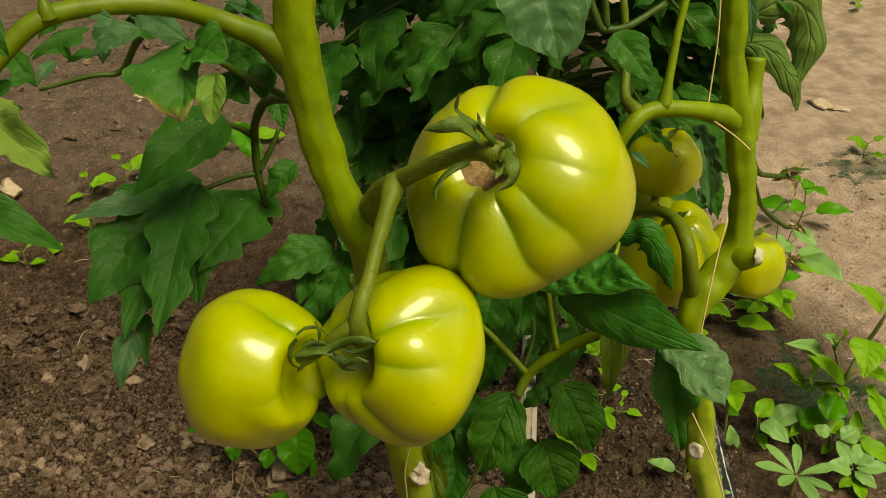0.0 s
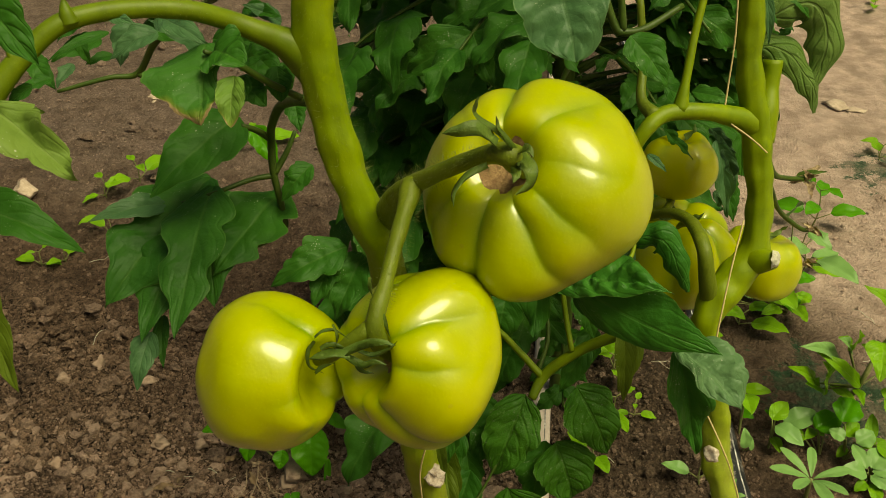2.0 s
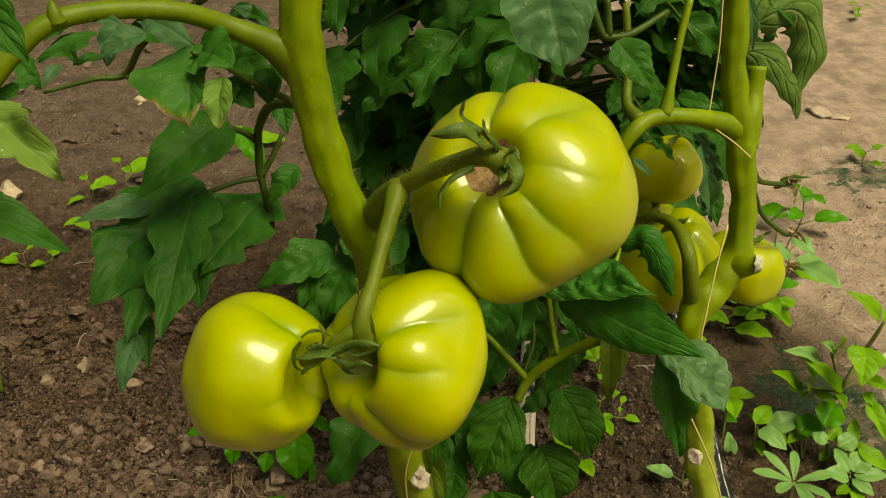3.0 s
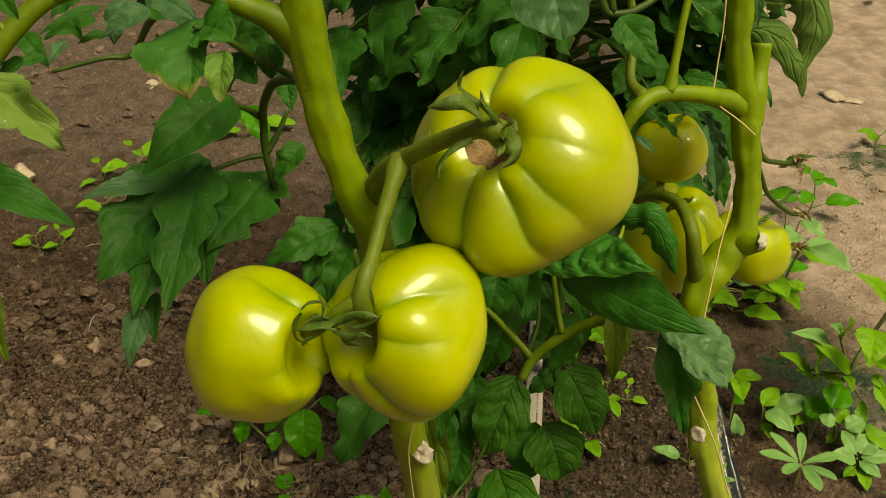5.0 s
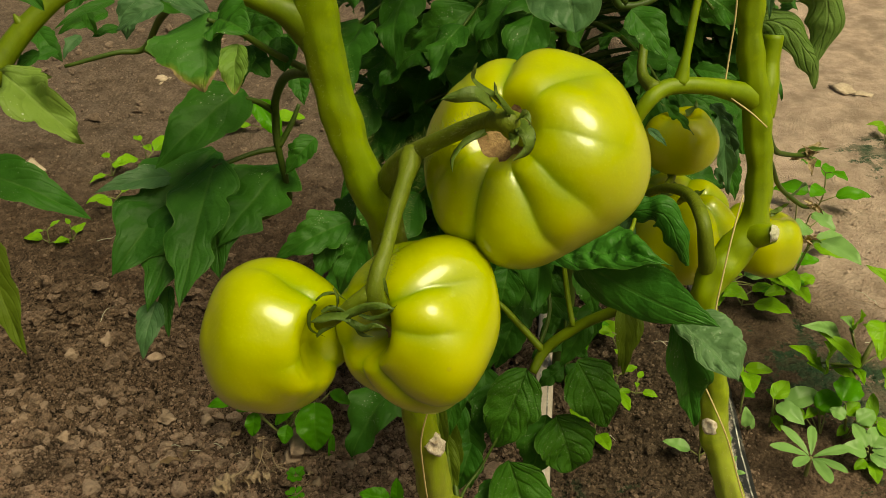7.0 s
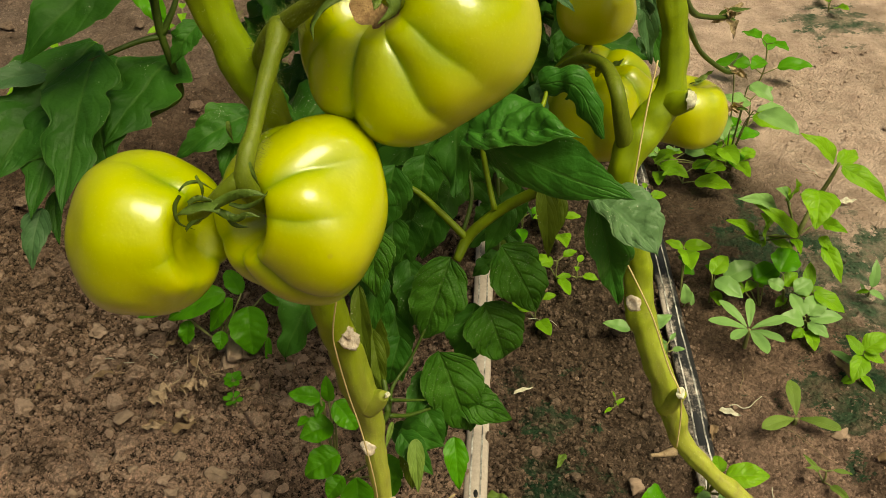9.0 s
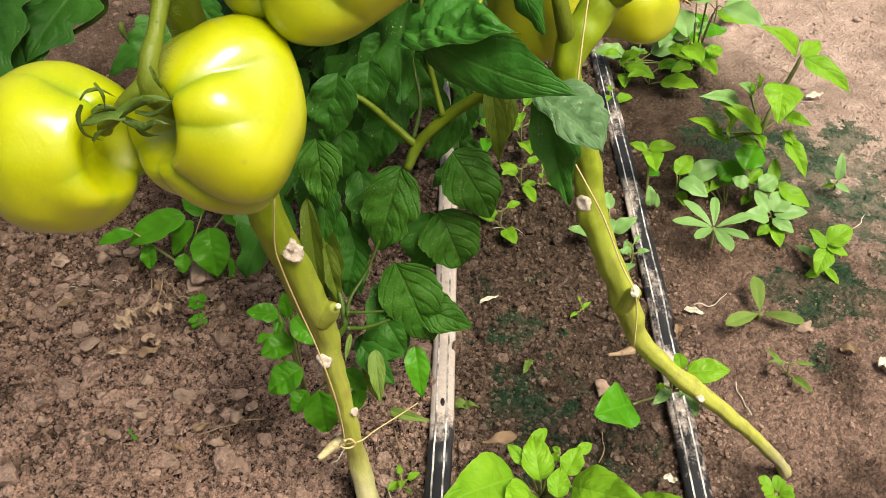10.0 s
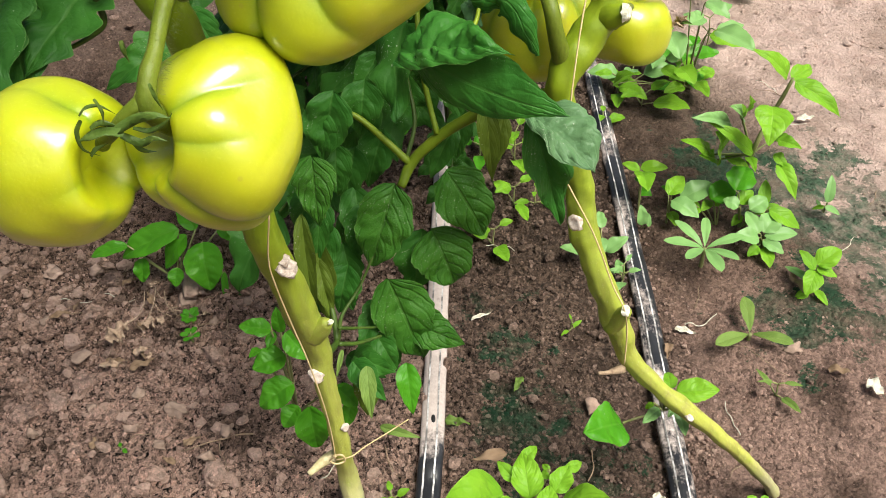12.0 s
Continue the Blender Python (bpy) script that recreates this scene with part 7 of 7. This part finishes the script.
twine_a = thing("twine", (0.0445, 0.384, 0.0623), "thin yellowish training twine wound round the stem", "twine", "training twines")
tube("strand", [(0.0395, 0.368, 0.2669), (0.0338, 0.372, 0.2357), (0.0338, 0.374, 0.2175), (0.036, 0.38, 0.1835), (0.0404, 0.38, 0.1551), (0.0443, 0.38, 0.1166), (0.045, 0.382, 0.0849), (0.0444, 0.383, 0.0609)], [0.00042, 0.00042], TWINE, twine_a, sides=6)
tube("strand", [(0.0448, 0.381, 0.0638), (0.0546, 0.38, 0.0684), (0.0621, 0.39, 0.0635), (0.0754, 0.4, 0.0625), (0.0877, 0.405, 0.0676)], [0.00042, 0.0004], TWINE, twine_a, sides=6)
tube("knot", [(0.0435, 0.38, 0.0694), (0.0493, 0.378, 0.073), (0.0504, 0.379, 0.0657), (0.0456, 0.378, 0.0642), (0.0417, 0.38, 0.065), (0.0459, 0.378, 0.0722)], [0.0006, 0.0006], TWINE, twine_a, sides=6)
twine_b = thing("twine", (0.2069, 0.4, 0.1591), "thin yellowish training twine beside the stem", "twine", "training twines")
tube("strand", [(0.1686, 0.49, 0.4352), (0.1708, 0.485, 0.4056), (0.1708, 0.482, 0.3848), (0.1701, 0.478, 0.3722)], [0.00042, 0.00042], TWINE, twine_b, sides=6)
tube("strand", [(0.1734, 0.474, 0.3668), (0.1833, 0.472, 0.3608), (0.1917, 0.47, 0.3544)], [0.00042, 0.00042], TWINE, twine_b, sides=6)
tube("strand", [(0.1852, 0.463, 0.3211), (0.1806, 0.452, 0.3), (0.1772, 0.442, 0.2762), (0.1761, 0.438, 0.2651)], [0.00042, 0.00042], TWINE, twine_b, sides=6)
tube("strand", [(0.1753, 0.425, 0.2285), (0.1827, 0.418, 0.2157), (0.1906, 0.415, 0.1989), (0.201, 0.41, 0.1706), (0.2072, 0.402, 0.1591), (0.2109, 0.403, 0.1376), (0.2113, 0.4, 0.1163)], [0.00042, 0.00042], TWINE, twine_b, sides=6)


def litter(name, label, category, at, way, length, ratio, material, seed, lift=0.003):
    z = ground_at(at[0], at[1]) + lift
    root = thing(name, (at[0], at[1], z), label, category, "litter on the soil")
    b = Vector((at[0], at[1], z))
    leaf(root, b, b + Vector((way[0], way[1], 0.08)).normalized() * length, ratio, material, (0, -0.2, 1), "blade", wave=0.25, fold=0.4, lobes=0.05, nu=12, nv=6)


litter("dead_leaf", "dry brown dead leaf lying on soil", "leaf", (0.1495, 0.4218, 0), (-1, -0.15), 0.024, 0.35, DRY_LEAF, 1, 0.006)
litter("dead_leaf", "dry brown curled leaf on path soil", "leaf", (0.3833, 0.5692, 0), (0.3, -1), 0.028, 0.35, DRY_LEAF, 2)
litter("dead_leaf", "pale dry leaf scrap beside the tape", "leaf", (0.2828, 0.5232, 0), (1, -0.5), 0.016, 0.4, PETAL, 3)
litter("dead_leaf", "wilted pale green seed leaf on soil", "leaf", (0.1657, 0.488, 0), (-0.5, -1), 0.015, 0.45, LEAF_PALE, 4)
litter("dead_leaf", "wilted green leaf beside the tape", "leaf", (0.1094, 0.4519, 0), (1, -0.3), 0.018, 0.42, LEAF_PALE, 5)
litter("dead_leaf", "pale twisted leaf scrap on soil", "leaf", (0.1326, 0.5424, 0), (1, 0.3), 0.016, 0.25, PETAL, 6)
litter("petal", "small white petal fallen on soil", "petal", (0.404, 0.4635, 0), (0.3, -1), 0.017, 0.6, PETAL, 7)
litter("petal", "small white petal fallen on soil", "petal", (0.2384, 0.3845, 0), (1, -0.5), 0.010, 0.7, PETAL, 8)
litter("petal", "cream petal lying on the path", "petal", (0.4528, 0.7741, 0), (1, 0.1), 0.018, 0.4, PETAL, 9)
litter("dead_leaf", "tan dry leaf scrap among crumbs", "leaf", (-0.1119, 0.5255, 0), (0.3, -1), 0.011, 0.5, DRY_LEAF, 10)
litter("dead_leaf", "tan dry leaf scrap among crumbs", "leaf", (-0.1187, 0.507, 0), (1, 0.4), 0.020, 0.4, DRY_LEAF, 11)
litter("dead_leaf", "tan dry leaf scrap among crumbs", "leaf", (-0.1915, 0.5607, 0), (1, 0.3), 0.016, 0.4, DRY_LEAF, 12)

for i, (at, way, ln) in enumerate((((-0.1457, 0.5979, 0), (1, 0.5), 0.013), ((-0.1134, 0.5719, 0), (-0.6, 1), 0.015), ((-0.1239, 0.5489, 0), (1, -0.3), 0.014), ((-0.139, 0.5137, 0), (1, 0.2), 0.018), ((-0.1314, 0.4413, 0), (0.2, 1), 0.010),
                                   ((-0.0681, 0.4397, 0), (1, 0.6), 0.013), ((-0.072, 0.4286, 0), (-1, 0.4), 0.011), ((-0.1993, 0.5572, 0), (1, 0.6), 0.014), ((-0.2315, 0.5478, 0), (0.2, 1), 0.011), ((-0.1763, 0.5704, 0), (0.4, 1), 0.008), ((0.3801, 0.4762, 0), (1, -0.4), 0.016), ((0.2757, 0.5098, 0), (-0.3, -1), 0.016))):
    litter("dead_leaf", "crumpled tan leaf scrap among soil crumbs", "leaf", at, way, ln, 0.45, DRY_LEAF, 20 + i, 0.004)


dead_weed = thing("withered_weed", (-0.1168, 0.5895, 0.0000), "withered tan weed with tangled dry stems on soil", "weed", "weeds on the soil")
for line in ([(-0.1322, 0.6010, 0.0140), (-0.1282, 0.5964, 0.0100), (-0.1207, 0.5921, 0.0080)],
             [(-0.1249, 0.5885, 0.0030), (-0.1203, 0.5698, 0.0080), (-0.1208, 0.5581, 0.0090), (-0.1262, 0.5521, 0.0070), (-0.1341, 0.5516, 0.0030)],
             [(-0.1154, 0.5899, 0.0060), (-0.1121, 0.5734, 0.0100), (-0.1122, 0.5635, 0.0090), (-0.1142, 0.5545, 0.0080), (-0.1200, 0.5521, 0.0040)],
             [(-0.1086, 0.5869, 0.0040), (-0.1027, 0.5688, 0.0090), (-0.0967, 0.5600, 0.0090), (-0.0924, 0.5583, 0.0040)],
             [(-0.0973, 0.5615, 0.0080), (-0.0899, 0.5607, 0.0070), (-0.0825, 0.5579, 0.0050), (-0.0747, 0.5579, 0.0050), (-0.0705, 0.5594, 0.0050)],
             [(-0.1118, 0.5692, 0.0080), (-0.1063, 0.5610, 0.0080), (-0.1024, 0.5602, 0.0040)],
             [(-0.1229, 0.5499, 0.0060), (-0.1157, 0.5415, 0.0090), (-0.1136, 0.5350, 0.0040)],
             [(-0.1193, 0.5895, 0.0080), (-0.1138, 0.5906, 0.0090), (-0.1131, 0.5993, 0.0040)],
             [(-0.1210, 0.5579, 0.0080), (-0.1292, 0.5500, 0.0070), (-0.1354, 0.5451, 0.0040), (-0.1364, 0.5338, 0.0040), (-0.1376, 0.5234, 0.0020)],
             [(-0.1124, 0.5815, 0.0080), (-0.1067, 0.5730, 0.0100), (-0.1037, 0.5778, 0.0060)]):
    tube("dry_stem", line, [0.0005, 0.00035], STRAW, dead_weed, per=5, sides=5)
for b, t, r in (((-0.1376, 0.5466, 0.0050), (-0.1286, 0.5325, 0.0080), 0.90),
                ((-0.1424, 0.5389, 0.0050), (-0.1297, 0.5298, 0.0080), 0.60),
                ((-0.1187, 0.5217, 0.0050), (-0.1053, 0.5237, 0.0080), 0.55),
                ((-0.1063, 0.5144, 0.0050), (-0.1042, 0.5204, 0.0080), 0.60),
                ((-0.1402, 0.5113, 0.0050), (-0.1210, 0.5086, 0.0080), 0.40),
                ((-0.1211, 0.5900, 0.0050), (-0.1148, 0.5942, 0.0080), 0.60),
                ((-0.1165, 0.5533, 0.0050), (-0.1057, 0.5417, 0.0080), 0.70),
                ((-0.1067, 0.5567, 0.0050), (-0.1007, 0.5448, 0.0080), 0.50),
                ((-0.0731, 0.5590, 0.0050), (-0.0668, 0.5564, 0.0080), 0.60),
                ((-0.1332, 0.5521, 0.0050), (-0.1259, 0.5420, 0.0080), 0.50)):
    put_leaf(dead_weed, b, t, r, STRAW, (0.2, -0.3, 0.9), "dry_leaf", wave=0.3, fold=0.5, lobes=0.3, nu=14, nv=8)


def rootlet(at, seed, length=0.03, material=DRY_TWIG, r=0.0005, label="thin dry rootlet lying on soil"):
    rng = random.Random(seed)
    a = rng.uniform(0, 6.28)
    p = Vector((at[0], at[1], 0))
    pts = []
    for k in range(6):
        pts.append((p.x, p.y, ground_at(p.x, p.y) + r + rng.uniform(0.0, 0.0035)))
        a += rng.uniform(-0.6, 0.6)
        p = p + Vector((math.cos(a), math.sin(a), 0)) * length / 5
    verts, faces = tube_data(pts, [r, r * 0.6], 5, 5)
    tagged(part("rootlet", mesh_of("rootlet", verts, faces, material), material), label, "rootlet", "dry rootlets")


rng_l = random.Random(8)
for i in range(16):
    rootlet((-0.105 + rng_l.uniform(-0.05, 0.05), 0.60 + rng_l.uniform(-0.06, 0.06)), 200 + i, rng_l.uniform(0.02, 0.045))
for i in range(40):
    rootlet((rng_l.uniform(-0.4, 0.5), rng_l.uniform(0.36, 0.9)), 260 + i, rng_l.uniform(0.012, 0.05), DRY_TWIG if i % 3 else PETAL, 0.0004)
for i, at in enumerate(((0.0763, 0.4399, 0), (0.0686, 0.4335, 0), (0.3076, 0.4301, 0), (0.3118, 0.4185, 0), (0.2903, 0.5283, 0), (0.2008, 0.4013, 0), (0.4307, 0.5978, 0), (0.302, 0.5419, 0), (0.0226, 0.4055, 0), (0.0176, 0.3974, 0))):
    rootlet(at, 330 + i, 0.028, DRY_TWIG if i % 2 else PETAL, 0.0005)
rootlet((-0.0231, 0.4508, 0), 300, 0.05, DRY_TWIG, 0.0007, "straight dry straw lying on soil")
